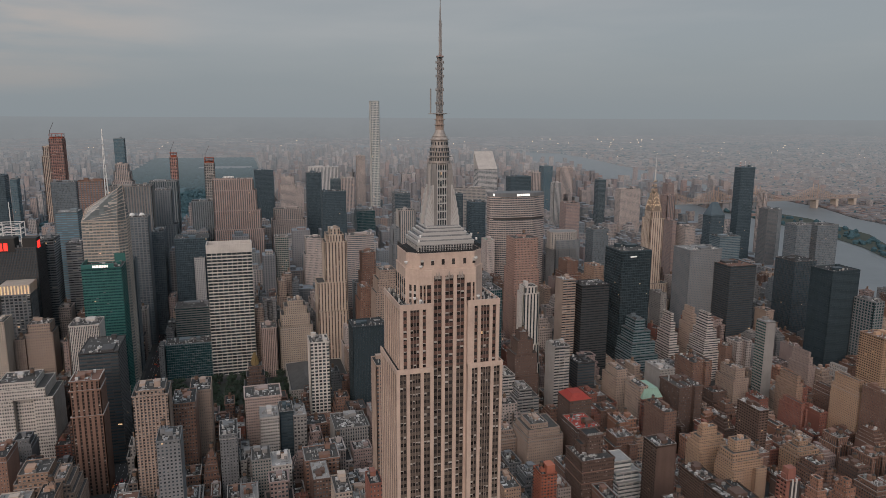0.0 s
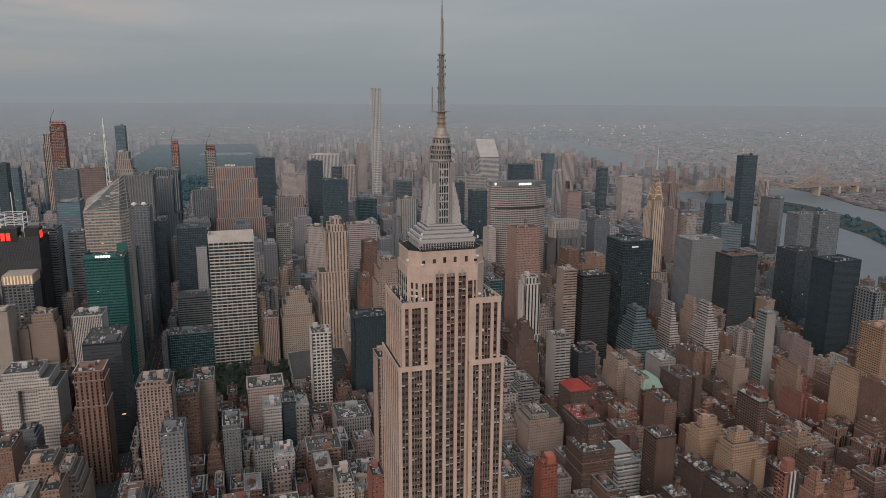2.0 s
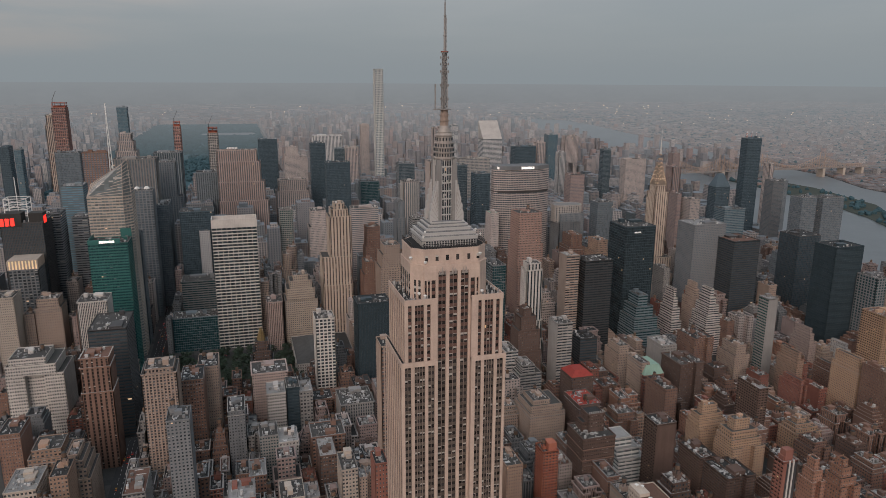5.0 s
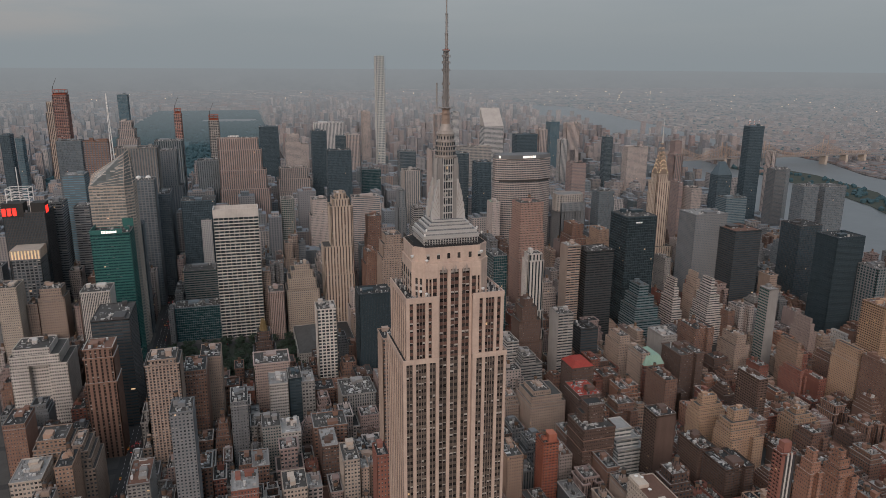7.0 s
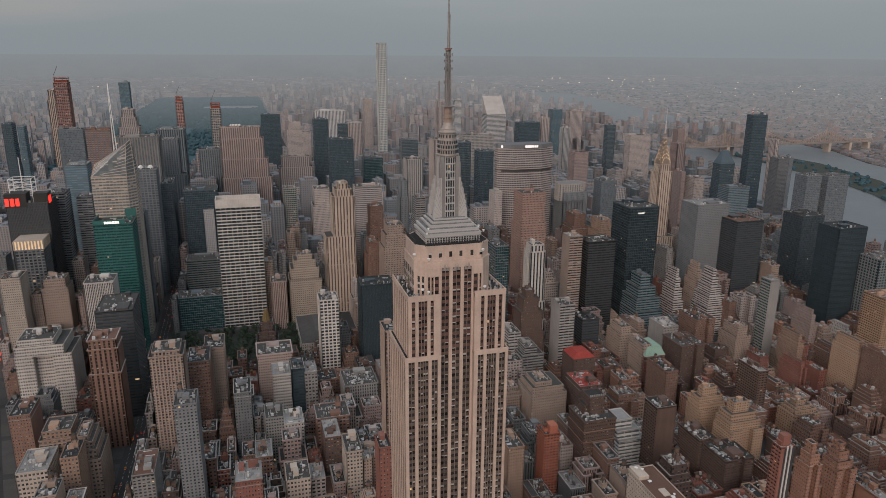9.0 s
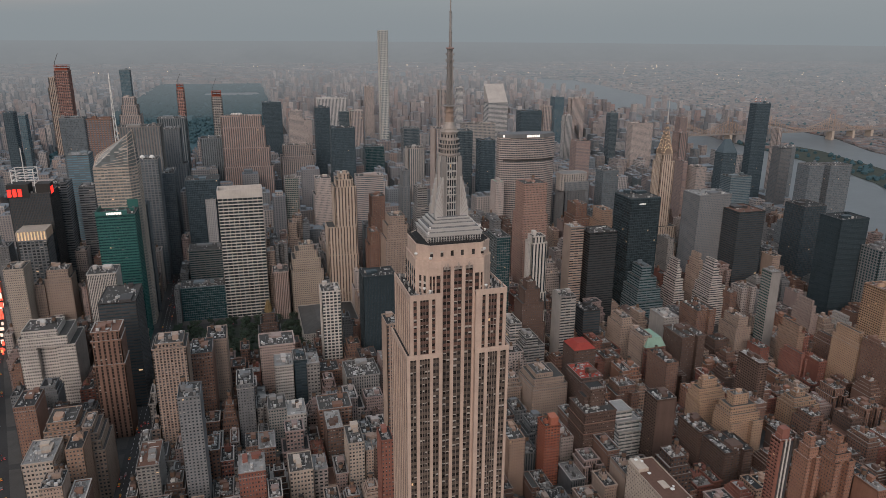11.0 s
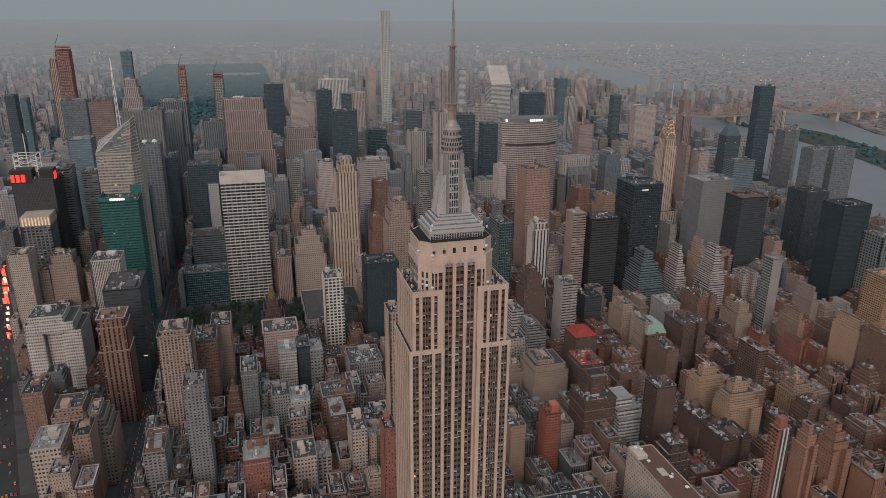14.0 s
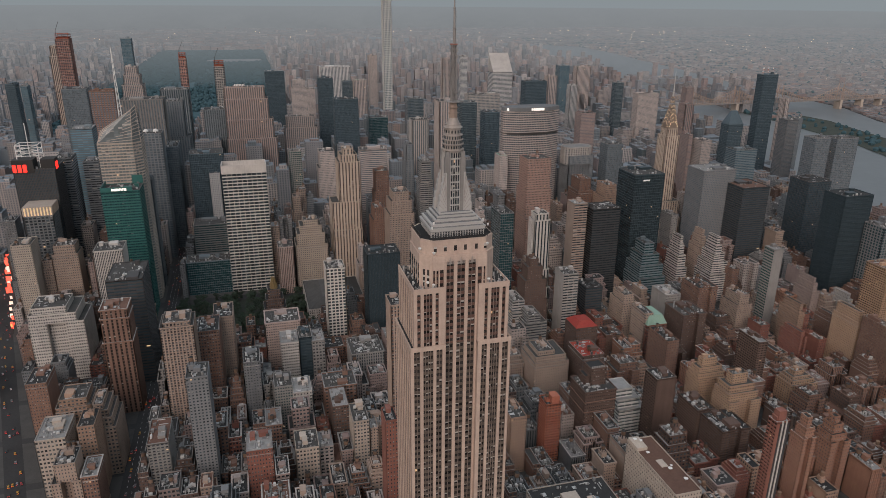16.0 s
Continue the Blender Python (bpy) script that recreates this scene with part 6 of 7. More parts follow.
building("office_tower", "dark green glass slab", 381.4, 416.6, 1180, 1215, 211.8, "glass", "steel", "black", "tar")
building("office_tower", "dark glass slab uptown", 641.7, 702.7, 1450, 1485, 223.1, "glass", "smoke", "black", "tar")
building("office_tower", "orange beige slender tower", 749.3, 777.9, 1550, 1575, 224.5, "vert", "greige", "smoke", "gravel")
building("office_tower", "pale teal glass tower", 1010.6, 1047.1, 2040, 2080, 205.8, "glass", "steel", "blue", "pale")
building("office_tower", "white ribbed slender tower", 891.8, 917.8, 1700, 1725, 178.2, "finevert", "dove", "smoke", "pale")
building("office_tower", "beige masonry tower with a pyramid roof", 354.1, 370.6, 850, 878, 162.5, "punched", "greige", "smoke", "copper")
building("office_tower", "reddish brick office tower with setbacks", 329.6, 372.4, 655, 700, 198.0, "punched", "salmon", "old", "gravel", steps=((0.55,0,0,3,0),(0.75,2,2,3,3)),tanks=1.0)
building("office_tower", "grey stone office tower with chamfered crown", 492.8, 543.6, 850, 890, 155.1, "vert", "bluegrey", "smoke", "gravel")
building("office_tower", "grey steel-clad office tower with a ribbed top", 621.0, 681.3, 620, 665, 172.5, "small", "slate", "smoke", "pale", lip=0.6,busy=1.5)
top, (a0, a1, b0, b1, zb) = building("office_tower", "tall black glass tower", 452.0, 501.0, 547, 595, 193.0, "glass", "black", "jet", "gravel", busy=1.5)
bars(top, M_DIMSIGN, "sign", a0 + 14, zb - 9, a0 + 25, zb - 7, b0 - 0.05, 8, "lit white lettering shown as bars")
building("office_tower", "dark office block with brown roof", 668.4, 717.6, 580, 635, 151.3, "ribbon", "bronze", "black", "brick")
building("office_tower", "dark tower with a pale ribbed roof box", 813.0, 857.8, 600, 645, 147.6, "glass", "bronze", "black", "tar")
building("office_tower", "dark slab with fine vertical fins", 743.6, 794.3, 456, 496, 165.5, "finevert", "black", "black", "tar")
building("office_tower", "grey glass tower by the river", 1066.0, 1104.4, 868, 903, 159.3, "glass", "slate", "smoke", "gravel")
building("office_tower", "dark grey glass tower by the river", 1121.0, 1177.5, 868, 906, 156.4, "glass", "slate", "smoke", "gravel")
building("office_tower", "glass tower with a sloping white-edged top", 898.6, 950.5, 900, 935, 135.6, "ribbon", "steel", "blue", "gravel")
building("office_tower", "grey residential tower with balconies", 1104.0, 1134.0, 1000, 1030, 175.0, "balcony", "slate", "smoke", "gravel")
building("office_tower", "slender white limestone tower with dark strips", 258.0, 290.5, 467, 497, 170.0, "fins", "white", "jet", "gravel", spandrel="black", steps=((0.40,3,1,2,2),(0.55,5,1,2,3),(0.95,2,2,2,2)))
building("office_tower", "pale brick office tower with banded flank", 283.7, 304.0, 411, 438, 108.0, "ribbon", "pale", "dark", "gravel", blank="W")
building("office_tower", "low dark block with bright roof edge", 337.4, 362.4, 452, 482, 67.5, "ribbon", "bronze", "black", "tar")
building("office_tower", "dark office tower with grey bands", 386.0, 429.5, 540, 575, 148.0, "ribbon", "bronze", "jet", "gravel", busy=1.5)
building("office_tower", "beige tower with blank side wall", 358.5, 378.6, 545, 570, 156.7, "ribbon", "tan", "dark", "pale", blank='W')
building("office_tower", "stepped dark glass office block", 447.3, 490.3, 500, 545, 99.5, "ribbon", "steel", "teal", "gravel", steps=((0.5,2,3,4,0),(0.68,4,6,4,3),(0.84,5,8,4,3)))
building("office_tower", "white banded ziggurat office block", 527.0, 544.6, 527, 562, 96.5, "ribbon", "white", "dark", "gravel", steps=((0.5,2,2,3,0),(0.7,3,3,3,2),(0.86,3,3,3,2)))
building("office_tower", "white stepped apartment tower", 567.5, 601.0, 500, 540, 99.4, "ribbon", "white", "dark", "gravel", steps=((0.45,3,4,3,0),(0.62,4,5,3,2),(0.76,4,5,3,2),(0.88,3,3,3,2)))
building("office_tower", "brown masonry tower with stepped top", 576.5, 589.8, 545, 575, 97.9, "punched", "tan", "old", "gravel", steps=((0.75,3,3,3,2),(0.9,3,3,3,2)))
building("apartment_tower", "slim tower with green windows and a blank end wall", 579.5, 595.0, 395, 413, 120.2, "greenbands", "grey", "green", "pale", blank='S')
building("apartment_block", "rounded brick apartment block", 653.6, 666.6, 393, 428, 69.7, "punched", "pinkish", "old", "gravel", steps=((0.75,4,4,3,2),(0.9,4,4,3,2)))
building("apartment_block", "white stepped apartment block with terraces", 690.9, 705.4, 367, 402, 52.9, "small", "white", "dark", "pale", steps=((0.7,3,3,3,2),(0.85,4,6,3,2)))
building("apartment_tower", "orange brick apartment tower with banded balconies", 659.7, 686.6, 290, 325, 123.0, "balcony", "yellow", "bronze", "brick")
building("apartment_tower", "glass tower with white frame", 787.1, 806.6, 420, 455, 125.7, "bigrid", "slate", "teal", "gravel")
building("apartment_block", "white walled block with terrace roof", 432.7, 455.2, 409, 444, 64.4, "punched", "pale", "old", "pale", blank='W',busy=2)
building("apartment_block", "brown brick block with pointed turret", 377.9, 399.0, 424, 459, 62.6, "punched", "tan", "old", "gravel", steps=((0.85,3,3,3,3),),tanks=1.0)
building("apartment_block", "tan loft block with white bands", 372.6, 384.5, 361, 393, 66.4, "loft", "tan", "old", "gravel", busy=2)
building("apartment_block", "reddish brick apartment block", 486.0, 515.2, 414, 454, 66.4, "small", "brown", "old", "tar", tanks=1.0,wings=5)
building("apartment_block", "brown apartment block with a stepped roof", 594.1, 605.8, 486, 521, 56.0, "small", "brown", "old", "tar")
building("apartment_block", "tan brick apartment block", 522.9, 546.4, 380, 415, 64.8, "small", "tan", "old", "tar", steps=((0.8,4,4,3,3),),tanks=1.0)
building("apartment_block", "dark brown brick block with carved cornice", 416.7, 449.6, 345, 385, 65.9, "punched", "umber", "old", "gravel", lip=1.0,busy=3,wings=5)
building("apartment_block", "orange brown brick block", 575.4, 585.4, 330, 365, 68.5, "small", "ochre", "old", "tar", steps=((0.85,4,4,3,3),))
building("apartment_block", "dark brick corner block with a pinnacled roof", 624.3, 634.3, 318, 353, 50.5, "punched", "brown", "old", "tar", steps=((0.9,2,2,2,2),),tanks=1.0)
building("apartment_block", "red brick apartment block", 543.8, 553.8, 288, 323, 52.9, "small", "red", "old", "gravel", tanks=1.0,wings=4,steps=((0.88,3,3,3,3),))
building("apartment_tower", "dark brown tower with white balcony frames", 440.8, 452.7, 240, 275, 78.7, "balcony", "umber", "bronze", "pale")
building("apartment_tower", "tan brick apartment tower", 598.8, 608.8, 262, 302, 85.0, "small", "yellow", "old", "tar", steps=((0.85,2,2,3,2),))
building("apartment_tower", "brown brick apartment tower with many small windows", 599.2, 611.2, 215, 260, 83.8, "small", "brown", "old", "tar", wings=4)
building("apartment_block", "yellow brick apartment block with terraces", 358.1, 392.3, 224, 248, 72.2, "small", "yellow", "old", "gravel", steps=((0.70,0,2,3,2),(0.80,2,2,3,2),(0.88,5,5,4,4)),wings=4,tanks=0.0)
building("apartment_block", "yellow brick apartment block with stepped penthouse", 356.0, 393.6, 172, 200, 82.4, "small", "yellow", "old", "gravel", steps=((0.68,0,3,3,2),(0.78,2,3,3,2),(0.87,5,7,4,4)),wings=5)
building("apartment_block", "pale brick apartment block with stepped roof", 470.2, 503.7, 213, 239, 46.8, "small", "yellow", "old", "gravel", steps=((0.74,2,3,3,2),(0.83,2,4,3,2),(0.90,5,6,4,4)),wings=4)
building("apartment_block", "dark brick apartment block with balconies", 325.9, 345.4, 179, 214, 48.2, "balcony", "umber", "old", "tar", busy=3,wings=4)
building("apartment_block", "dark brick apartment block with many bays", 327.7, 359.4, 142, 177, 47.6, "balcony", "umber", "old", "tar", busy=3,wings=4)
building("apartment_block", "orange brick apartment tower", 359.0, 372.7, 80, 96, 95.0, "small", "orange", "old", "tar", tanks=1.0,steps=((0.8,2,2,2,2),(0.9,2,3,2,2)),wings=4)
building("apartment_block", "orange brick apartment tower with penthouse", 395.9, 417.9, 85, 107, 82.7, "small", "orange", "old", "tar", steps=((0.74,2,3,3,2),(0.82,3,3,3,2),(0.92,4,4,3,3)),wings=5,tanks=1.0)
building("apartment_block", "stepped tan office block with light stone cornices", 205.7, 247.8, 310, 352, 58.4, "punched", "tan", "old", "gravel", steps=((0.8,2,3,3,3),(0.92,5,14,4,4)),tanks=1.0)
building("apartment_block", "dark brown tower with corner balconies and a blank wall", 282.5, 304.0, 190, 212, 84.1, "balcony", "umber", "bronze", "tar", blank="S")
building("apartment_block", "brown brick block with flat roof", 359.6, 375.1, 290, 330, 65.2, "small", "brown", "old", "tar", tanks=1.0)
building("apartment_block", "tan brick loft building with arched windows", 133.5, 149.5, 195, 228, 62.0, "punched", "ochre", "old", "gravel")
building("apartment_block", "white stone office block with ribbon windows", 220.8, 243.3, 420, 460, 73.2, "ribbon", "pale", "dark", "gravel", steps=((0.8,0,6,3,3),))
building("apartment_block", "grey brick office block", 228.9, 257.2, 395, 430, 63.6, "ribbon", "grey", "dark", "gravel", steps=((0.85,4,8,3,3),))
building("apartment_block", "dark stone tower with stepped carved top", 240.0, 273.0, 432, 462, 121.0, "punched", "umber", "old", "gravel", steps=((0.55,1,2,2,2),(0.78,4,5,3,3),(0.92,5,6,3,3)),tanks=1.0)
building("apartment_tower", "tan tower with balconies and stepped penthouse", -182.0, -150.0, 333, 367, 132.5, "piers", "tan", "old", "gravel", steps=((0.97,3,3,3,3),),busy=2)
building("office_tower", "grey tower with white vertical ribs", -278.3, -244.3, 555, 590, 138.3, "finevert", "white", "dark", "gravel")
building("office_tower", "dark glass office block with a grey roof plant", -251.3, -212.1, 467, 527, 131.3, "ribbon", "bronze", "black", "gravel", busy=2)
building("hotel_tower", "slim pale blue hotel tower", -149.4, -131.4, 217, 243, 134.4, "small", "slate", "dark", "gravel", tanks=1.0)
building("office_block", "brown block with white banded balconies", -189.0, -171.0, 227, 267, 69.6, "balcony", "grey", "dark", "brick")
building("office_block", "brown brick loft block with white stone bands", -280.2, -249.3, 316, 351, 71.6, "loft", "ochre", "old", "gravel", steps=((0.9,3,3,3,3),))
building("office_block", "stepped tan loft block with terraces", -251.0, -225.0, 292, 337, 72.4, "loft", "tan", "old", "gravel", steps=((0.72,2,3,3,2),(0.84,2,3,3,2),(0.93,4,5,3,3)),busy=2)
building("office_block", "brown brick block with blank wall", -310.8, -291.9, 345, 380, 78.5, "punched", "brown", "old", "tar", blank='E')
building("office_block", "cream brick block with railed roof", -288.3, -263.1, 272, 312, 60.0, "loft", "cream", "old", "pale", busy=2)
building("office_block", "orange brick loft block", -249.8, -235.4, 262, 292, 74.6, "punched", "ochre", "old", "tar", tanks=1.0)
building("office_block", "brown stone block with arched top storey", -81.9, -42.8, 431, 467, 75.9, "punched", "pinkish", "old", "gravel", lip=1.0,busy=2)
building("office_block", "white loft block with large windows", -67.4, -47.2, 390, 422, 68.4, "loft", "white", "old", "pale")
building("office_block", "dark block with pale bands", -46.3, -32.0, 395, 425, 70.6, "ribbon", "black", "black", "gravel")
building("office_block", "grey stone loft block", -32.7, -18.2, 392, 422, 66.1, "loft", "grey", "old", "pale")
building("office_tower", "white concrete tower with a deep window grid", -4.7, 18.9, 477, 507, 118.5, "bigrid", "white", "dark", "gravel", busy=2)
building("office_tower", "dark slab with fine vertical mullions", 44.9, 86.0, 464, 498, 137.3, "finevert", "black", "black", "tar")
building("office_block", "grey stone block with tall arcaded top floor and green roof plant", 8.5, 45.7, 367, 409, 56.4, "vert", "grey", "dark", "gravel", busy=3)
building("office_block", "white brick block with punched windows", -60.6, -42.0, 292, 322, 62.2, "punched", "white", "old", "pale", tanks=1.0)
building("office_block", "brown block with pale cornice", -29.2, 3.1, 296, 326, 61.2, "loft", "brown", "old", "gravel", lip=0.6,tanks=1.0)
building("office_block", "dark walled loft block with bright parapet", -26.1, -10.1, 257, 293, 61.9, "loft", "umber", "old", "pale")
building("office_block", "narrow cream loft block", -11.4, 3.1, 217, 249, 68.8, "loft", "cream", "old", "gravel")
building("office_block", "tan slab with pale window strips", 28.5, 40.0, 235, 260, 172.5, "vert", "tan", "old", "tar")
building("office_tower", "brown office tower with vertical window strips and pale bands", -249.3, -219.6, 402, 434, 123.6, "strips", "brown", "bronze", "brick", lip=0.6,spandrel='umber',steps=((0.70,0.6,0.6,0.6,0.6),(0.92,0.6,0.6,0.6,0.6)))
building("office_block", "brick block wrapped in red scaffolding", 4.3, 14.3, 140, 160, 116.4, "punched", "red", "old", "tar")
building("office_tower", "dark office tower with terraces", -363.9, -340.6, 800, 840, 205.1, "ribbon", "slate", "dark", "gravel")
building("office_tower", "grey office tower with flat roof", -329.9, -307.9, 820, 855, 194.5, "ribbon", "bluegrey", "dark", "gravel")
building("office_tower", "dark glass slab beside the crystal tower", -240.7, -229.0, 771, 800, 173.2, "finevert", "graphite", "smoke", "gravel")
building("office_tower", "plain dark grey office slab", -372.3, -351.4, 780, 810, 173.6, "glass", "slate", "black", "gravel")
building("office_tower", "tall dark slab near the station", 252.0, 272.0, 560, 600, 146.0, "glass", "slate", "teal", "tar")
building("office_block", "grey green curtain wall block", -78.3, -60.6, 300, 330, 66.6, "small", "grey", "teal", "gravel")
building("office_block", "dark block with carved stone crown", -107.0, -90.2, 330, 365, 82.0, "punched", "slate", "old", "tar")
building("office_block", "red brick block with white parapet", -105.9, -84.2, 190, 220, 72.7, "punched", "red", "old", "pale")
building("office_block", "cream block with pale piers", -64.7, -44.2, 205, 235, 56.8, "loft", "cream", "old", "gravel")
building("office_block", "tan masonry loft block", -152.2, -130.2, 380, 420, 98.4, "punched", "brown", "old", "tar", tanks=1.0)
building("office_block", "tan masonry block with terraces", -138.2, -116.4, 420, 460, 95.0, "punched", "tan", "old", "tar", tanks=1.0)
building("office_block", "brown masonry tower behind the park", 107.0, 133.0, 760, 788, 168.0, "punched", "brown", "old", "gravel", steps=((0.8,2,2,2,2),))
building("office_tower", "brown brick stepped tower", 91.0, 112.8, 690, 725, 128.0, "punched", "brown", "old", "gravel", steps=((0.85,3,3,2,2),))
building("office_tower", "tan stepped tower with crenellated crown", 107.3, 145.1, 640, 680, 163.9, "punched", "tan", "old", "gravel", steps=((0.8,3,3,2,2),(0.92,4,4,3,3)))
building("office_tower", "dark stone-topped office block", 178.7, 194.5, 850, 880, 191.1, "vert", "bluegrey", "smoke", "gravel", steps=((0.85,2,2,2,2),))
building("office_tower", "banded office block with stepped top", 192.7, 215.2, 800, 830, 170.0, "ribbon", "grey", "dark", "gravel", steps=((0.8,3,3,3,3),))
building("office_tower", "dark brick tower beside others", 550.0, 561.4, 590, 620, 112.7, "small", "grey", "old", "gravel")
building("office_tower", "brown brick tower beside the station", 459.8, 489.3, 740, 780, 138.5, "punched", "brown", "old", "gravel", steps=((0.85,4,4,3,3),))
building("office_tower", "orange brick hotel with stepped roof", 489.4, 516.5, 700, 740, 136.1, "punched", "ochre", "old", "gravel", steps=((0.85,4,4,3,3),))
building("office_tower", "dark grey glass tower", 570.7, 603.3, 850, 880, 173.6, "glass", "graphite", "smoke", "tar")
building("office_tower", "reddish brick midtown tower", 636.0, 671.1, 1100, 1130, 191.4, "small", "rosy", "smoke", "tar")
building("office_tower", "dark blue glass tower uptown", 994.2, 1020.0, 1600, 1625, 194.7, "glass", "steel", "black", "tar")
building("office_tower", "beige brick apartment tower", 1013.4, 1081.4, 1500, 1530, 174.0, "small", "greige", "smoke", "tar")
building("office_tower", "dark brown slender tower", 934.7, 958.4, 1150, 1180, 195.7, "finevert", "rosy", "smoke", "tar")
building("office_tower", "red brick apartment tower", 779.6, 789.6, 900, 930, 173.8, "small", "rosy", "smoke", "tar")
building("office_tower", "tan brick apartment tower", 796.9, 820.8, 880, 910, 164.5, "small", "greige", "smoke", "tar")
building("office_tower", "beige slender tower uptown", 308.5, 335.8, 1980, 2005, 254.9, "small", "greige", "smoke", "gravel")
building("office_tower", "pale beige tower uptown", 1105.6, 1162.2, 2100, 2130, 195.1, "finevert", "greige", "smoke", "gravel")
building("office_tower", "tan stone slab uptown", 561.5, 588.7, 2000, 2025, 241.0, "vert", "greige", "smoke", "gravel")
building("office_tower", "white banded tower uptown", 596.2, 617.9, 1900, 1925, 254.7, "ribbon", "dove", "smoke", "brick")
building("office_tower", "brown brick slab by the river", 1171.9, 1195.4, 1500, 1525, 187.3, "small", "rosy", "smoke", "gravel")
building("office_tower", "tall beige slab behind the dark tower", 1351.6, 1366.1, 1300, 1325, 175.9, "finevert", "greige", "smoke", "gravel")
building("office_tower", "dark apartment tower by the river", 1260.9, 1282.7, 1150, 1175, 149.8, "small", "graphite", "smoke", "gravel")

# ---- the rest of the city ----
def free_runs(xa, xb, ya, yb):
    """The stretches of a row of lots that no tower stands on."""
    cuts = sorted((max(xa, a - 1.0), min(xb, b + 1.0)) for a, b, c, d in TAKEN if a < xb and b > xa and c < yb + 0.5 and d > ya - 0.5)
    runs, x = [], xa
    for a, b in cuts:
        if a > x:
            runs.append((x, a))
        x = max(x, b)
    if x < xb:
        runs.append((x, xb))
    return [(a, b) for a, b in runs if b - a > 7]


BRYANT = (-203, -4, 530, 690)
WEST_WALLS = ["tan", "rosy", "grey", "umber", "slate", "brown", "tan", "rosy", "slate", "brown", "brown", "umber", "umber", "greige", "red"]
EAST_WALLS = ["brown", "umber", "tan", "red", "ochre", "brown", "orange", "rosy", "umber", "tan", "orange", "brown", "red"]
MID_WALLS = ["greige", "slate", "grey", "bluegrey", "tan", "rosy", "graphite", "greige", "slate", "umber"]
FILL_LABEL = {
    "graphite": "graphite grey city building",
    "tan": "tan brick city building", "brown": "brown brick city building", "grey": "grey stone city building", "umber": "dark brown brick city building",
    "cream": "cream brick city building", "slate": "dark grey city building", "pinkish": "pinkish stone city building", "white": "white glazed brick city building",
    "red": "red brick city building", "ochre": "ochre brick city building", "orange": "orange brick city building", "rosy": "rosy brown brick city building", "bluegrey": "blue grey stone city building", "greige": "greige stone city building", "yellow": "yellow brick city building",
}


def cx_west(x):
    return x < 90


def near_lots():
    """Every lot of the first streets that no tower fills, with its width, height and look, the nearest rows first."""
    rng = random.Random(11)
    lots = []
    for k in range(33, 45):
        for i in range(len(AVENUES) - 1):
            hs = 15 if k in (34, 42, 57) else 9
            hn = 15 if k + 1 in (34, 42, 57) else 9
            xa, xb = AVENUES[i] + 15.5, AVENUES[i + 1] - 15.5
            ya, yb = street(k) + hs, street(k + 1) - hn
            mid = (ya + yb) / 2
            for r0, r1 in ((ya, mid - 1.5), (mid + 1.5, yb)):
                for a, b in free_runs(xa, xb, r0, r1):
                    x = a
                    while b - x > 7:
                        w = min(b - x, rng.choice((7.2, 7.6, 9, 9, 12, 12, 15, 18, 23) if cx_west(x) else (7.6, 7.6, 9, 12, 15, 15, 18, 23, 28)) * rng.uniform(0.9, 1.1))
                        if b - x - w < 7.2:
                            w = b - x
                        cx = x + w / 2
                        park = BRYANT[0] < cx < BRYANT[1] and BRYANT[2] < (r0 + r1) / 2 < BRYANT[3]
                        west, east = -80 - 0.31 * (r1 + 330) - 60, -80 + 1.14 * (r0 + 330) + 170
                        if west < cx < east and not park and not wet(cx, r0) and abs(cx - broadway((r0 + r1) / 2)) > 17 + w / 2:
                            end = x - xa < 20 or xb - x - w < 20
                            h = rng.uniform(14, 32) if w < 11 else rng.uniform(20, 48) if w < 20 else rng.uniform(30, 56)
                            if cx < 20 and r0 < 560:
                                h = h * 1.1 + 3
                            if end:
                                h += rng.uniform(0, 14)
                            if cx > 110 and r0 < 430:
                                h *= 0.85
                            if cx > 230 and rng.random() < 0.35:
                                h *= 0.6
                            if 120 < cx < 205 and r0 < 205:
                                h = min(h, 22)
                            if r0 > 560:
                                h *= 1.3
                            if r0 > 690 and cx < 700 or cx < -225 and r0 > 600:
                                h = rng.uniform(45, 110) if w > 11 else rng.uniform(25, 60)
                            lots.append((x, w, r0, r1, r0 == ya, h, cx > 230, rng.random()))
                        x += w
    return lots


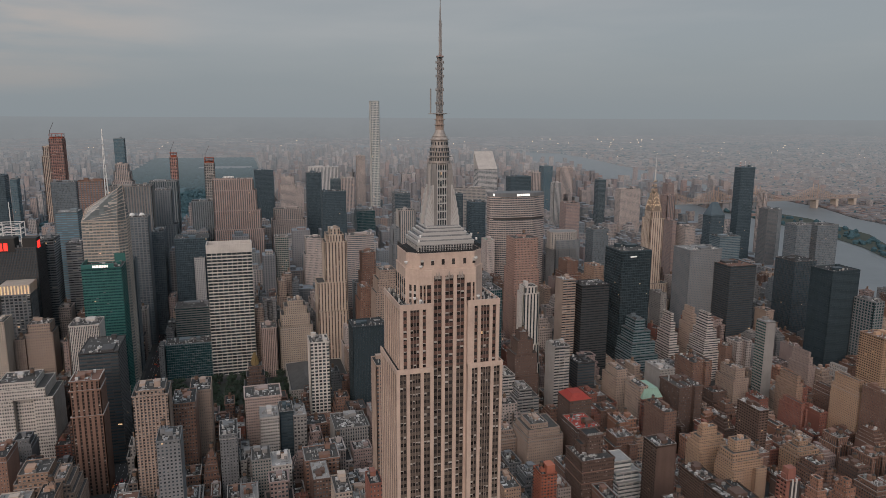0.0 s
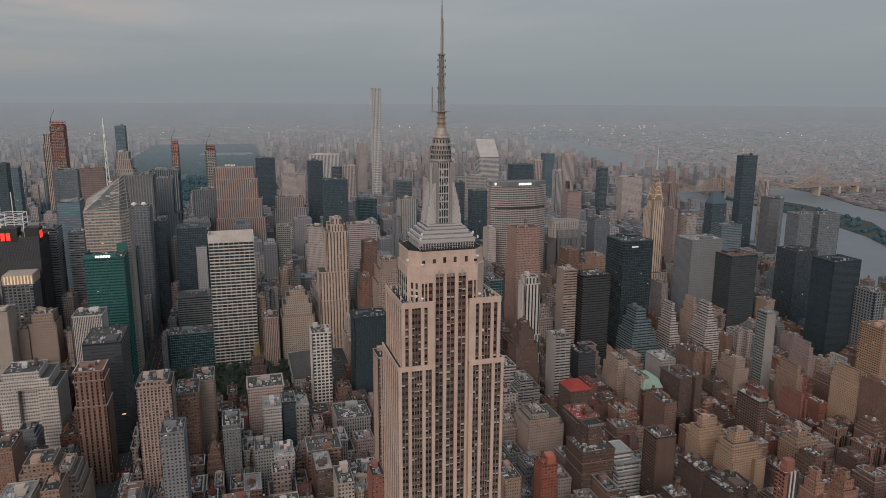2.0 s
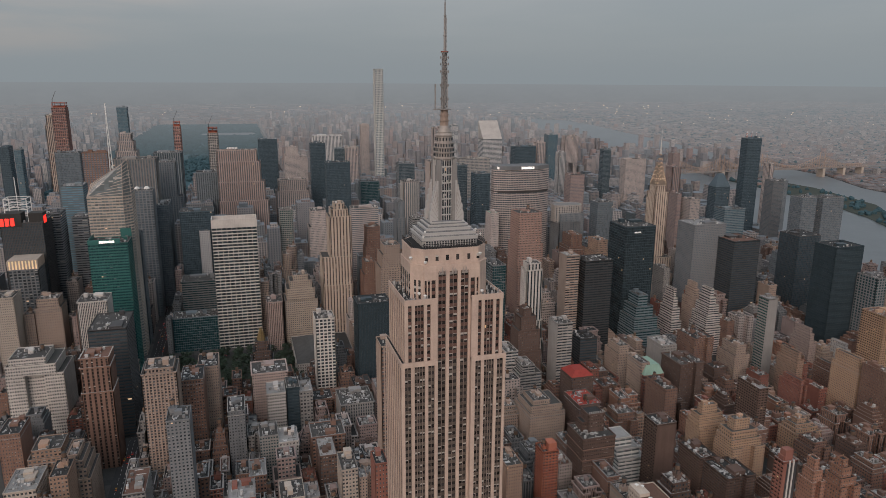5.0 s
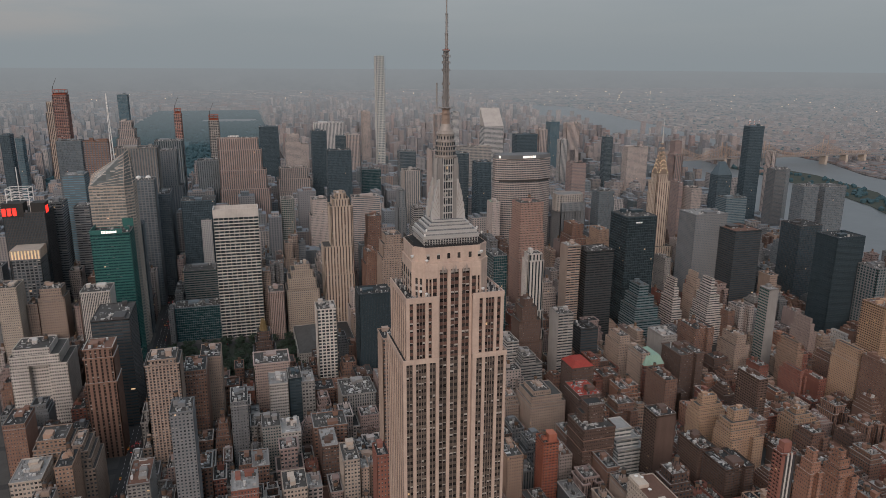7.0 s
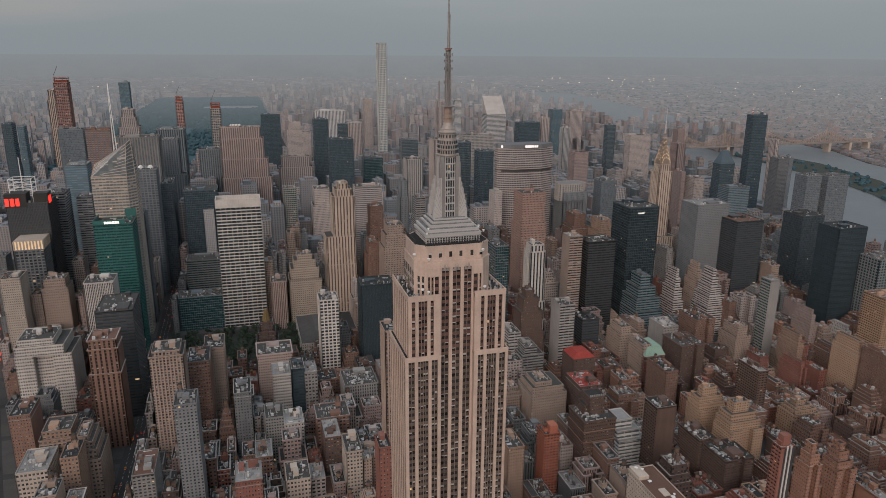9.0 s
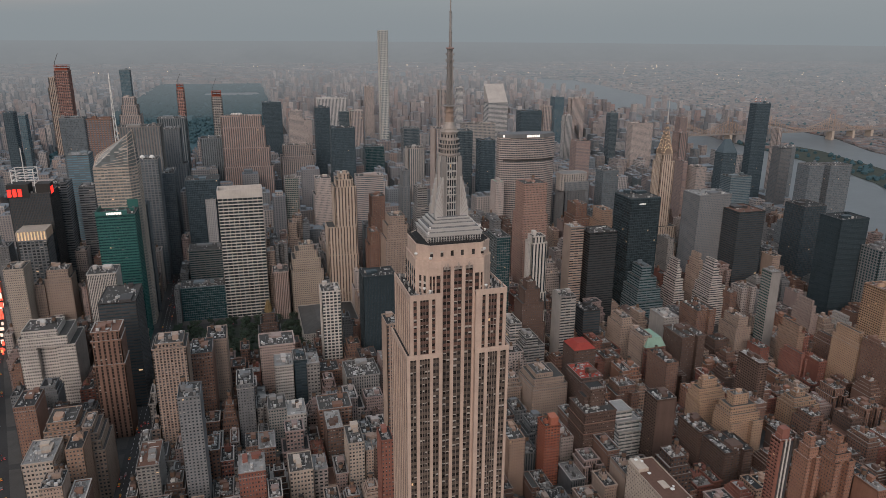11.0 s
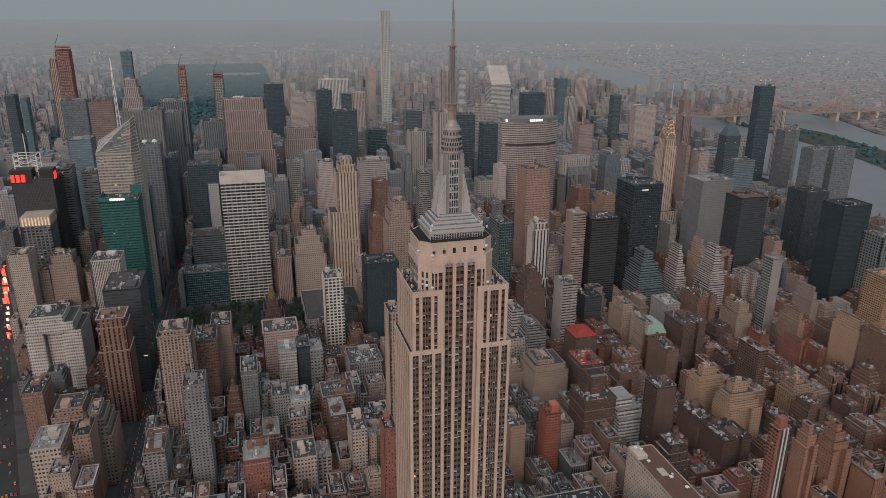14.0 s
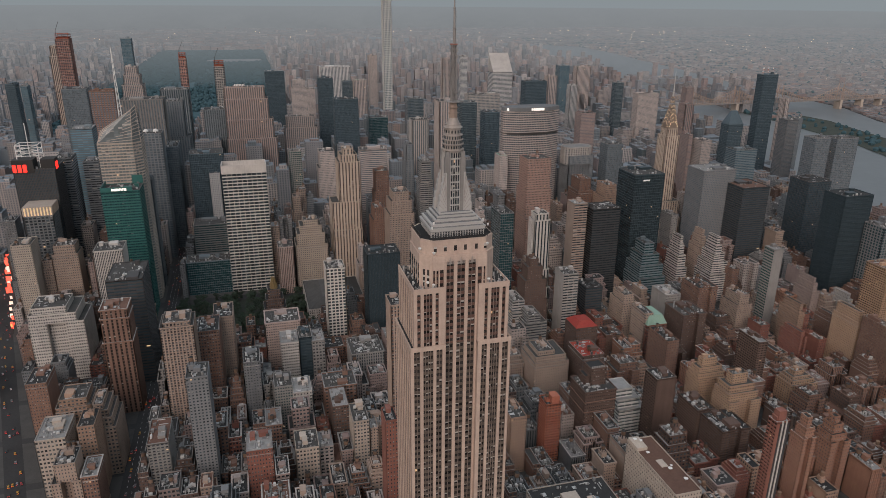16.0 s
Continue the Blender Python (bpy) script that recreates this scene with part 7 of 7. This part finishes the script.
def near_city():
    lots = near_lots()
    rng = random.Random(12)
    joined = {}
    made = 0
    for x, w, r0, r1, front, h, east_side, dice in lots:
        wall = rng.choice(EAST_WALLS if east_side and r0 < 430 else MID_WALLS if r0 > 600 else WEST_WALLS)
        style = rng.choice(("punched", "punched", "small", "loft", "vert", "loft") if w > 12 else ("punched", "small", "loft"))
        glass = rng.choice(("old", "old", "dark"))
        roof = rng.choice(("tar", "tar", "tar", "tar", "gravel", "gravel", "pale", "brick"))
        back = rng.uniform(0, 7)
        y0, y1 = (r0, r1 - back) if front else (r0 + back, r1)
        steps = ()
        if h > 28 and w > 14 and rng.random() < 0.75:
            share, n = 0.86 - 0.06 * rng.randrange(4), rng.randrange(1, 4)
            side = w / (2.6 * (n + 1))
            steps = tuple((share + (0.98 - share) * k / n, rng.uniform(0.4, 1) * side, rng.uniform(0.4, 1) * side, rng.uniform(1.5, 3.5), rng.uniform(1, 3)) for k in range(n))
        tweak = (rng.uniform(0.85, 1.3), rng.uniform(0.92, 1.1), rng.uniform(0.82, 1.12))
        wings = rng.uniform(3, 8) if w > 17 and rng.random() < 0.6 else 0.0
        lip = rng.choice((0, 0, 0.4, 0.8))
        blank = "EW" if w < 16 and rng.random() < 0.6 else ""
        visible = y0 > 120 or h > 40
        if made < 300 and visible:
            extra = rng.choice((" with a flat roof", " with roof plant", " with a low parapet", " and lift housing"))
            building("city_building", FILL_LABEL[wall] + extra, x + 0.1, x + w - 0.1, y0, y1, h, style, wall, glass, roof, steps, category="building", group="city buildings",
                     lip=lip, tanks=0.7, blank=blank, busy=2.5, wings=wings)
            TAKEN.pop()
            made += 1
            continue
        cell = joined.setdefault((round(r0 / 240), east_side), {})
        wg, gg, rg, pg = (cell.setdefault(key, Geo()) for key in (("wall", wall), ("glass", glass), ("roof", roof), ("plant", "metal")))
        tg = cell.setdefault(("tank", "wood"), Geo())
        box, z = (x + 0.1, x + w - 0.1, y0, y1), 0.15
        for cut, iw, ie, is_, in_ in (*steps, (1.0, 0, 0, 0, 0)):
            if wings and z < 1:
                third = (box[1] - box[0]) / 3
                volumes = ((box[0], box[0] + third, box[2], box[3]), (box[1] - third, box[1], box[2], box[3]), (box[0] + third, box[1] - third, box[2] + wings, box[3] - wings * 0.5))
            else:
                volumes = (box,)
            for vol in volumes:
                facade(wg, gg, *vol, z, cut * h, style, "SEW", blank, 0, 0, rng.randrange(900), tweak)
                roof_top(wg, rg, *vol, cut * h, lip)
            z = cut * h
            last = box
            box = (box[0] + iw, box[1] - ie, box[2] + is_, box[3] - in_)
        ww, dd = last[1] - last[0], last[3] - last[2]
        if ww > 6 and dd > 8:
            bx, by = last[0] + 1 + rng.random() * (ww - 6), last[2] + dd * rng.uniform(0.3, 0.7)
            bh = rng.uniform(2.5, 5)
            wg.box(bx, by, h, bx + 4, by + min(5, dd * 0.25), h + bh)
            if ww > 11 and rng.random() < 0.6:
                cw, cd = ww * rng.uniform(0.25, 0.45), dd * rng.uniform(0.15, 0.3)
                ax, ay = last[0] + 1 + rng.random() * (ww - cw - 2), last[2] + 1 + rng.random() * (dd - cd - 2)
                wg.box(ax, ay, h, ax + cw, ay + cd, h + rng.uniform(2.4, 5))
            for _ in range(int(4 + ww * dd / 30)):
                px, py = last[0] + 0.8 + rng.random() * (ww - 4), last[2] + 0.8 + rng.random() * (dd - 4)
                sx, sy, sz = rng.choice(((rng.uniform(0.4, 1.6), rng.uniform(0.4, 1.6), rng.uniform(0.5, 2.2)), (0.5, 3.5, 0.6), (3.5, 0.5, 0.6), (2.5, 3, 0.12)))
                pg.box(px, py, h, px + sx, py + sy, h + sz)
            if rng.random() < 0.45:
                tx, ty = bx + 2, by + 2
                tg.box(tx - 1.3, ty - 1.3, h + bh, tx + 1.3, ty + 1.3, h + bh + 0.3)
                tg.prism(tx, ty, h + bh + 0.3, h + bh + 4.2, 1.8, 1.7, 10)
                tg.prism(tx, ty, h + bh + 4.2, h + bh + 5.4, 2.0, 0.05, 10, cap=False)
    for cell in joined.values():
        both, mats = Geo(), []
        for (kind, key), g in cell.items():
            if not g.v:
                continue
            base = len(both.v)
            both.v += g.v
            both.f += [tuple(base + j for j in f) for f in g.f]
            both.m += [len(mats)] * len(g.f)
            both.uv += g.uv
            mats.append({"wall": WALL, "glass": GLASS, "roof": ROOF}[kind][key] if kind in ("wall", "glass", "roof") else M_METAL if kind == "plant" else M_WOOD)
        tagged(new("city_blocks", both.mesh("city_blocks", mats)), "rows of brick and stone city buildings with roof tanks", "buildings", "city blocks", "stuff")


near_city()


def far_box(g, x, y, w, d, h, bay=4.6, storey=4.4):
    """A distant house: four walls with window counts, and a roof."""
    p = [fold(x, y), fold(x + w, y), fold(x + w, y + d), fold(x, y + d)]
    q = [fold(x, y, h), fold(x + w, y, h), fold(x + w, y + d, h), fold(x, y + d, h)]
    i = len(g.v)
    g.v += p + q
    nv = max(1, round(h / storey))
    for k, s in enumerate(((0, 1, 5, 4), (1, 2, 6, 5), (2, 3, 7, 6), (3, 0, 4, 7))):
        nu = max(1, round((w, d)[k % 2] / bay))
        g.f.append(tuple(i + j for j in s))
        g.m.append(0)
        g.uv.append(((0, 0), (nu, 0), (nu, nv), (0, nv)))
    g.f.append((i + 4, i + 5, i + 6, i + 7))
    g.m.append(1)
    g.uv.append(None)


def in_view(x, y, pad=150):
    return -80 - 0.34 * (y + 330) - pad < x < -80 + 1.2 * (y + 330) + pad


def mid_city():
    """Midtown behind the first streets, block by block to the park."""
    rng = random.Random(5)
    for i in range(len(AVENUES) - 1):
        g = Geo()
        for k in range(45, 60):
            if k >= 59 and i in (1, 2, 3):
                continue
            xa, xb = AVENUES[i] + 15.5, AVENUES[i + 1] - 15.5
            ya, yb = street(k) + 9, street(k + 1) - 9
            mid = (ya + yb) / 2
            for r0, r1 in ((ya, mid - 1), (mid + 1, yb)):
                for a, b in free_runs(xa, xb, r0, r1):
                    x = a
                    while b - x > 7:
                        w = min(b - x, rng.uniform(12, 45))
                        if b - x - w < 8:
                            w = b - x
                        if in_view(x, r0):
                            core = -500 < x < 720
                            h = (rng.uniform(40, 115) if r0 < 1600 else rng.uniform(28, 75)) if core else rng.uniform(16, 55)
                            if rng.random() < 0.16:
                                h += rng.uniform(15, 55)
                            if w < 16:
                                h *= 0.65
                            far_box(g, x, r0, w - 0.3, r1 - r0, h)
                            if w > 14:
                                s = rng.uniform(0.25, 0.6)
                                far_box(g, x + w * rng.uniform(0.05, 0.95 - s), r0 + 6, w * s, (r1 - r0) * 0.5, h + rng.uniform(3, 9))
                            for _ in range(4):
                                bx, by = x + rng.uniform(1, max(1.1, w - 4)), r0 + rng.uniform(1, r1 - r0 - 4)
                                far_box(g, bx, by, rng.uniform(1.5, 3.5), rng.uniform(1.5, 3.5), h + rng.uniform(1, 3))
                        x += w
        if g.v:
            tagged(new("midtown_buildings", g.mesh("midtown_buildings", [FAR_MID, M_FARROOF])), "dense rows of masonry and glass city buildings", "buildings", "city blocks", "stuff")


mid_city()


def on_isle(x, y):
    s = span_at(ISLE, y)
    return bool(s and y < 1950 and s[0] - 25 < x < s[1] + 25)


def uptown(name, label, x0, x1, y0, y1, seed, low, high, towers, tower_h, mat, cell=(46, 40), roof=None):
    rng = random.Random(seed)
    g = Geo()
    y = y0
    while y < y1:
        step = cell[1] * (1 + max(0, y - 3500) / 5000)
        x = x0
        while x < x1:
            w = cell[0] * rng.uniform(0.6, 1.4) * (1 + max(0, y - 3500) / 5000)
            if in_view(x, y, 100) and not wet(x + w / 2, y) and not on_isle(x + w / 2, y):
                h = rng.uniform(low, high)
                if rng.random() < towers:
                    h = rng.uniform(tower_h * 0.55, tower_h)
                    far_box(g, x, y, min(w, 20), min(step, 20), h)
                else:
                    far_box(g, x, y, w * 0.93, step * rng.uniform(0.6, 0.85), h)
            x += w
        y += step
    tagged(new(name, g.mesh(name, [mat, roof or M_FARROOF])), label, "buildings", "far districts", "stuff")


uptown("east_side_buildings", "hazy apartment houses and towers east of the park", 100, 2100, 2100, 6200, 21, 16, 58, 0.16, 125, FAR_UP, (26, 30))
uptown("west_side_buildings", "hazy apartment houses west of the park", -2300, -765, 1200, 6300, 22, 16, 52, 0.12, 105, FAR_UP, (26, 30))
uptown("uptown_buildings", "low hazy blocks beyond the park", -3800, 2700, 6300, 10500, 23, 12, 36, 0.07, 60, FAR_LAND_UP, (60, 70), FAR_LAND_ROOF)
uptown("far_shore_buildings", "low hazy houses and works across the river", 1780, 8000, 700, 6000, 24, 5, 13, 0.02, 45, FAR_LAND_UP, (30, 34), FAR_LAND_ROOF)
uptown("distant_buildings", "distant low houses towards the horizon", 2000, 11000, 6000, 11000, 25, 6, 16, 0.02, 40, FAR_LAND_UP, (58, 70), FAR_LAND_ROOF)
uptown("riverside_buildings", "brick apartment houses along the river", 1170, 1720, 880, 2100, 27, 25, 65, 0.22, 110, FAR_MID, (45, 45))


# ---- trees ----
def crown_mesh(seed, r, h):
    """A crown of many small leaf clumps with gaps and an uneven outline."""
    rng = random.Random(seed)
    g = Geo()
    lobes = [(rng.uniform(-0.5, 0.5) * r, rng.uniform(-0.5, 0.5) * r, rng.uniform(0.35, 0.9) * h, rng.uniform(0.35, 0.6) * r) for _ in range(9)]
    for _ in range(260):
        lx, ly, lz, lr = rng.choice(lobes)
        v = Vector((rng.gauss(0, 1), rng.gauss(0, 1), rng.gauss(0, 0.8))).normalized() * lr * rng.uniform(0.6, 1.05)
        c = Vector((lx, ly, lz)) + v
        s = rng.uniform(0.35, 0.8)
        n = (v.normalized() + Vector((rng.uniform(-0.5, 0.5), rng.uniform(-0.5, 0.5), rng.uniform(0, 0.6)))).normalized()
        t = n.orthogonal().normalized() * s
        b = n.cross(t)
        g.quad(tuple(c - t - b), tuple(c + t - b * 0.6), tuple(c + t + b), tuple(c - t * 0.6 + b))
    return g.mesh("crown", [M_LEAF])


def trunk_mesh(seed, h):
    rng = random.Random(seed)
    g = Geo()
    g.prism(0, 0, 0, h * 0.45, 0.35, 0.22, 7)
    for _ in range(5):
        a = rng.uniform(0, 6.28)
        g.rod((0, 0, h * rng.uniform(0.3, 0.45)), (math.cos(a) * h * 0.25, math.sin(a) * h * 0.25, h * rng.uniform(0.6, 0.8)), 0.1, 4)
    return g.mesh("trunk", [M_BARK])


def park_trees():
    rng = random.Random(9)
    kinds = [(trunk_mesh(s, h), crown_mesh(s, r, h)) for s, r, h in ((1, 6.5, 17), (2, 7.5, 19), (3, 5.5, 15))]
    made = 0
    for _ in range(260):
        x, y = rng.uniform(BRYANT[0] + 4, BRYANT[1] - 4), rng.uniform(BRYANT[2] + 4, BRYANT[3] - 4)
        if made >= 210:
            continue
        t = thing("tree", x, y, 0.2, "leafy plane tree in the small park", "tree", "park trees")
        t.rotation_euler = (0, 0, rng.uniform(0, 6.28))
        tr, cr = rng.choice(kinds)
        part("trunk", tr, None, t)
        part("crown", cr, None, t)
        made += 1


g = Geo()
g.box(BRYANT[0] + 6, BRYANT[2] + 4, 0.05, BRYANT[1] - 2, BRYANT[3] - 4, 0.3)
tagged(new("park_lawn", g.mesh("park_lawn", [M_GRASS])), "lawn of the small city park", "lawn", kind="structure")
park_trees()


def woods(name, label, x0, x1, y0, y1, n, seed, size, skip=(), isle=False):
    """Treetops too many to count: rough clumps of leaf facets."""
    rng = random.Random(seed)
    g = Geo()
    for _ in range(n):
        x, y = rng.uniform(x0, x1), rng.uniform(y0, y1)
        strip = span_at(ISLE, y)
        if not in_view(x, y, 60) or wet(x, y) or isle and not (strip and strip[0] < x < strip[1]) or any(a < x < b and c < y < d for a, b, c, d in skip):
            continue
        k = 1 + max(0, y - 3000) / 3500
        r, h = rng.uniform(0.6, 1.2) * size * k, rng.uniform(9, 18)
        m = 6
        turn = rng.uniform(0, 1)
        lo = [fold(x + r * 0.8 * math.cos(turn + 6.283 * i / m), y + r * 0.8 * math.sin(turn + 6.283 * i / m), 1) for i in range(m)]
        mi = [fold(x + r * rng.uniform(0.7, 1.2) * math.cos(turn + 6.283 * i / m), y + r * rng.uniform(0.7, 1.2) * math.sin(turn + 6.283 * i / m), h * rng.uniform(0.5, 0.75)) for i in range(m)]
        top = fold(x + rng.uniform(-2, 2), y, h)
        for i in range(m):
            j = (i + 1) % m
            g.quad(lo[i], lo[j], mi[j], mi[i])
            g.poly([mi[i], mi[j], top])
    tagged(new(name, g.mesh(name, [M_HAZETREES])), label, "trees", kind="stuff")


woods("park_woods", "dark treetops of the large city park", -740, 75, 2090, 6080, 6500, 31, 9, ((-340, 50, 4870, 5110), (-420, -330, 3350, 3650), (-300, -120, 2450, 2600)))
woods("island_woods", "trees along the river island", 1640, 2180, 1130, 3500, 900, 32, 9, (), True)
woods("far_woods", "clumps of trees among far houses", 2000, 8500, 1200, 8000, 9000, 33, 8)

# ---- bridge ----
def bridge():
    """Steel cantilever bridge over the river, on stone piers."""
    y, zd = 2110.0, 40.0
    top = thing("bridge", 2000, y, 0, "pale steel cantilever bridge on stone piers", "bridge")
    towers = (1610.0, 1822.0, 2031.0, 2332.0)

    def height(x):
        h = 0.0
        for t in towers:
            h = max(h, 40 * max(0.0, 1 - abs(x - t) / 125.0) ** 1.3)
        return zd + 11 + h

    for off in (-14, 14):
        g = Geo()
        xs = [1430 + 12.0 * i for i in range(96)]
        for a, b in zip(xs, xs[1:]):
            ha, hb = height(a), height(b)
            g.rod((a - 2000, off, zd), (b - 2000, off, zd), 1.3, 4)
            g.rod((a - 2000, off, ha), (b - 2000, off, hb), 1.1, 4)
            g.rod((a - 2000, off, zd), (a - 2000, off, ha), 0.7, 4)
            g.rod((a - 2000, off, zd), (b - 2000, off, hb), 0.55, 4)
        for t in towers:
            g.rod((t - 2000, off, 0), (t - 2000, off, height(t) + 14), 2.0, 5)
        part("truss", g, [WALL["tan"]], top)
    g = Geo()
    g.box(-720, -16, zd - 2.5, 900, 16, zd, bottom=True)
    part("deck", g, [WALL["grey"]], top)
    for t in list(towers) + [1500, 2440, 2540]:
        g = Geo()
        g.box(t - 2006, -17, 0, t - 1994, 17, zd - 2)
        part("pier", g, [WALL["cream"]], top)


bridge()


# ---- traffic ----
def car_parts():
    b, gl, hl, tl = Geo(), Geo(), Geo(), Geo()
    b.box(-0.9, -2.2, 0.35, 0.9, 2.2, 0.95, bottom=True)
    b.box(-0.75, -1.2, 1.42, 0.75, 0.9, 1.5, bottom=True)
    gl.quad((-0.85, -1.7, 0.95), (0.85, -1.7, 0.95), (0.75, -1.2, 1.42), (-0.75, -1.2, 1.42))
    gl.quad((0.85, 1.4, 0.95), (-0.85, 1.4, 0.95), (-0.75, 0.9, 1.42), (0.75, 0.9, 1.42))
    gl.quad((0.85, -1.7, 0.95), (0.85, 1.4, 0.95), (0.75, 0.9, 1.42), (0.75, -1.2, 1.42))
    gl.quad((-0.85, 1.4, 0.95), (-0.85, -1.7, 0.95), (-0.75, -1.2, 1.42), (-0.75, 0.9, 1.42))
    for x in (-0.65, 0.65):
        hl.box(x - 0.2, 2.2, 0.6, x + 0.2, 2.28, 0.85)
        tl.box(x - 0.2, -2.28, 0.6, x + 0.2, -2.2, 0.85)
    wh = Geo()
    wh.rod((-0.1, 0, 0), (0.1, 0, 0), 0.33, 8)
    return b, gl, hl, tl, wh


PAINT = {n: surface("car_paint_" + n, c, rough=0.3, each=0, bump=0) for n, c in (("yellow", (0.55, 0.30, 0.03)), ("white", (0.6, 0.6, 0.6)), ("black", (0.02, 0.02, 0.022)), ("grey", (0.2, 0.2, 0.21)), ("red", (0.3, 0.03, 0.03)))}


def traffic():
    rng = random.Random(41)
    b, gl, hl, tl, wh = car_parts()
    kinds = []
    for n in PAINT:
        c = thing("car", 0, 0, 0.02, n + " car driving on the asphalt avenue", "car", "traffic")
        part("body", b, [PAINT[n]], c)
        part("window_band", gl, [GLASS["black"]], c)
        part("headlight", hl, [M_WARMLIGHT], c)
        part("tail_light", tl, [M_TAIL], c)
        wheel = wh.mesh("wheel", [M_DARKMETAL])
        for x in (-0.82, 0.82):
            for y in (-1.4, 1.4):
                part("wheel", wheel, None, c).location = (x, y, 0.33)
        kinds.append(c)
    placed = []
    spots = []
    for _ in range(110):
        spots.append((-214 + rng.choice((-8.5, -5, -1.7, 1.7, 5, 8.5)), rng.uniform(180, 1250), 0))
    for _ in range(90):
        y = rng.uniform(230, 1050)
        spots.append((-234.0 - 0.292 * y + rng.choice((-5.5, -2, 2, 5.5)), y, 16.3))
    for _ in range(60):
        spots.append((rng.choice((-488, 97, 252, 412)) + rng.choice((-6, -2, 2, 6)), rng.uniform(300, 1600), rng.choice((0, 180))))
    for _ in range(30):
        k = rng.choice((35, 36, 37, 38, 39, 40, 42))
        spots.append((rng.uniform(-200, 700), street(k) + rng.choice((-1.8, 1.8)), rng.choice((90, 270))))
    for x, y, a in spots:
        if all(abs(x - p) > 2.6 or abs(y - q) > 7 for p, q in placed):
            placed.append((x, y))
            src = rng.choice(kinds)
            if "used" not in src:
                src["used"] = 1
                src.matrix_basis = pose(x, y, 0.2 if a == 16.3 else 0.02, 0, 0, a)
            else:
                copy_thing(src, pose(x, y, 0.2 if a == 16.3 else 0.02, 0, 0, a))


traffic()

# lane lines on the avenues
g = Geo()
for ax in AVENUES:
    for off in (-5.2, 0.0, 5.2):
        y = 60.0
        while y < 1500:
            if in_view(ax, y, 40):
                g.quad((ax + off - 0.12, y, 0.012), (ax + off + 0.12, y, 0.012), (ax + off + 0.12, y + 4, 0.012), (ax + off - 0.12, y + 4, 0.012))
            y += 9
tagged(new("lane_lines", g.mesh("lane_lines", [M_WHITE])), "white lane lines on the avenues", "road marking", kind="structure")


def far_lights():
    """Street and yard lamps of the outer districts, many and tiny."""
    rng = random.Random(77)
    g = Geo()
    for _ in range(170):
        y = rng.uniform(1500, 9500)
        x = rng.uniform(-1800, 6500)
        if not in_view(x, y, 0) or wet(x, y) or -745 < x < 80 and y < 6100:
            continue
        k = 1.0 + max(0, y - 2500) / 3000
        p = fold(x, y, rng.uniform(14, 26))
        r = 0.6 * k
        g.box(p[0] - r, p[1] - r, p[2], p[0] + r, p[1] + r, p[2] + 1.2 * k)
    tagged(new("far_lamps", g.mesh("far_lamps", [glow("far_lamp_glow", (1.0, 0.80, 0.58), 0.6)])), "tiny lamps lit among far houses", "lamps", kind="stuff")


far_lights()
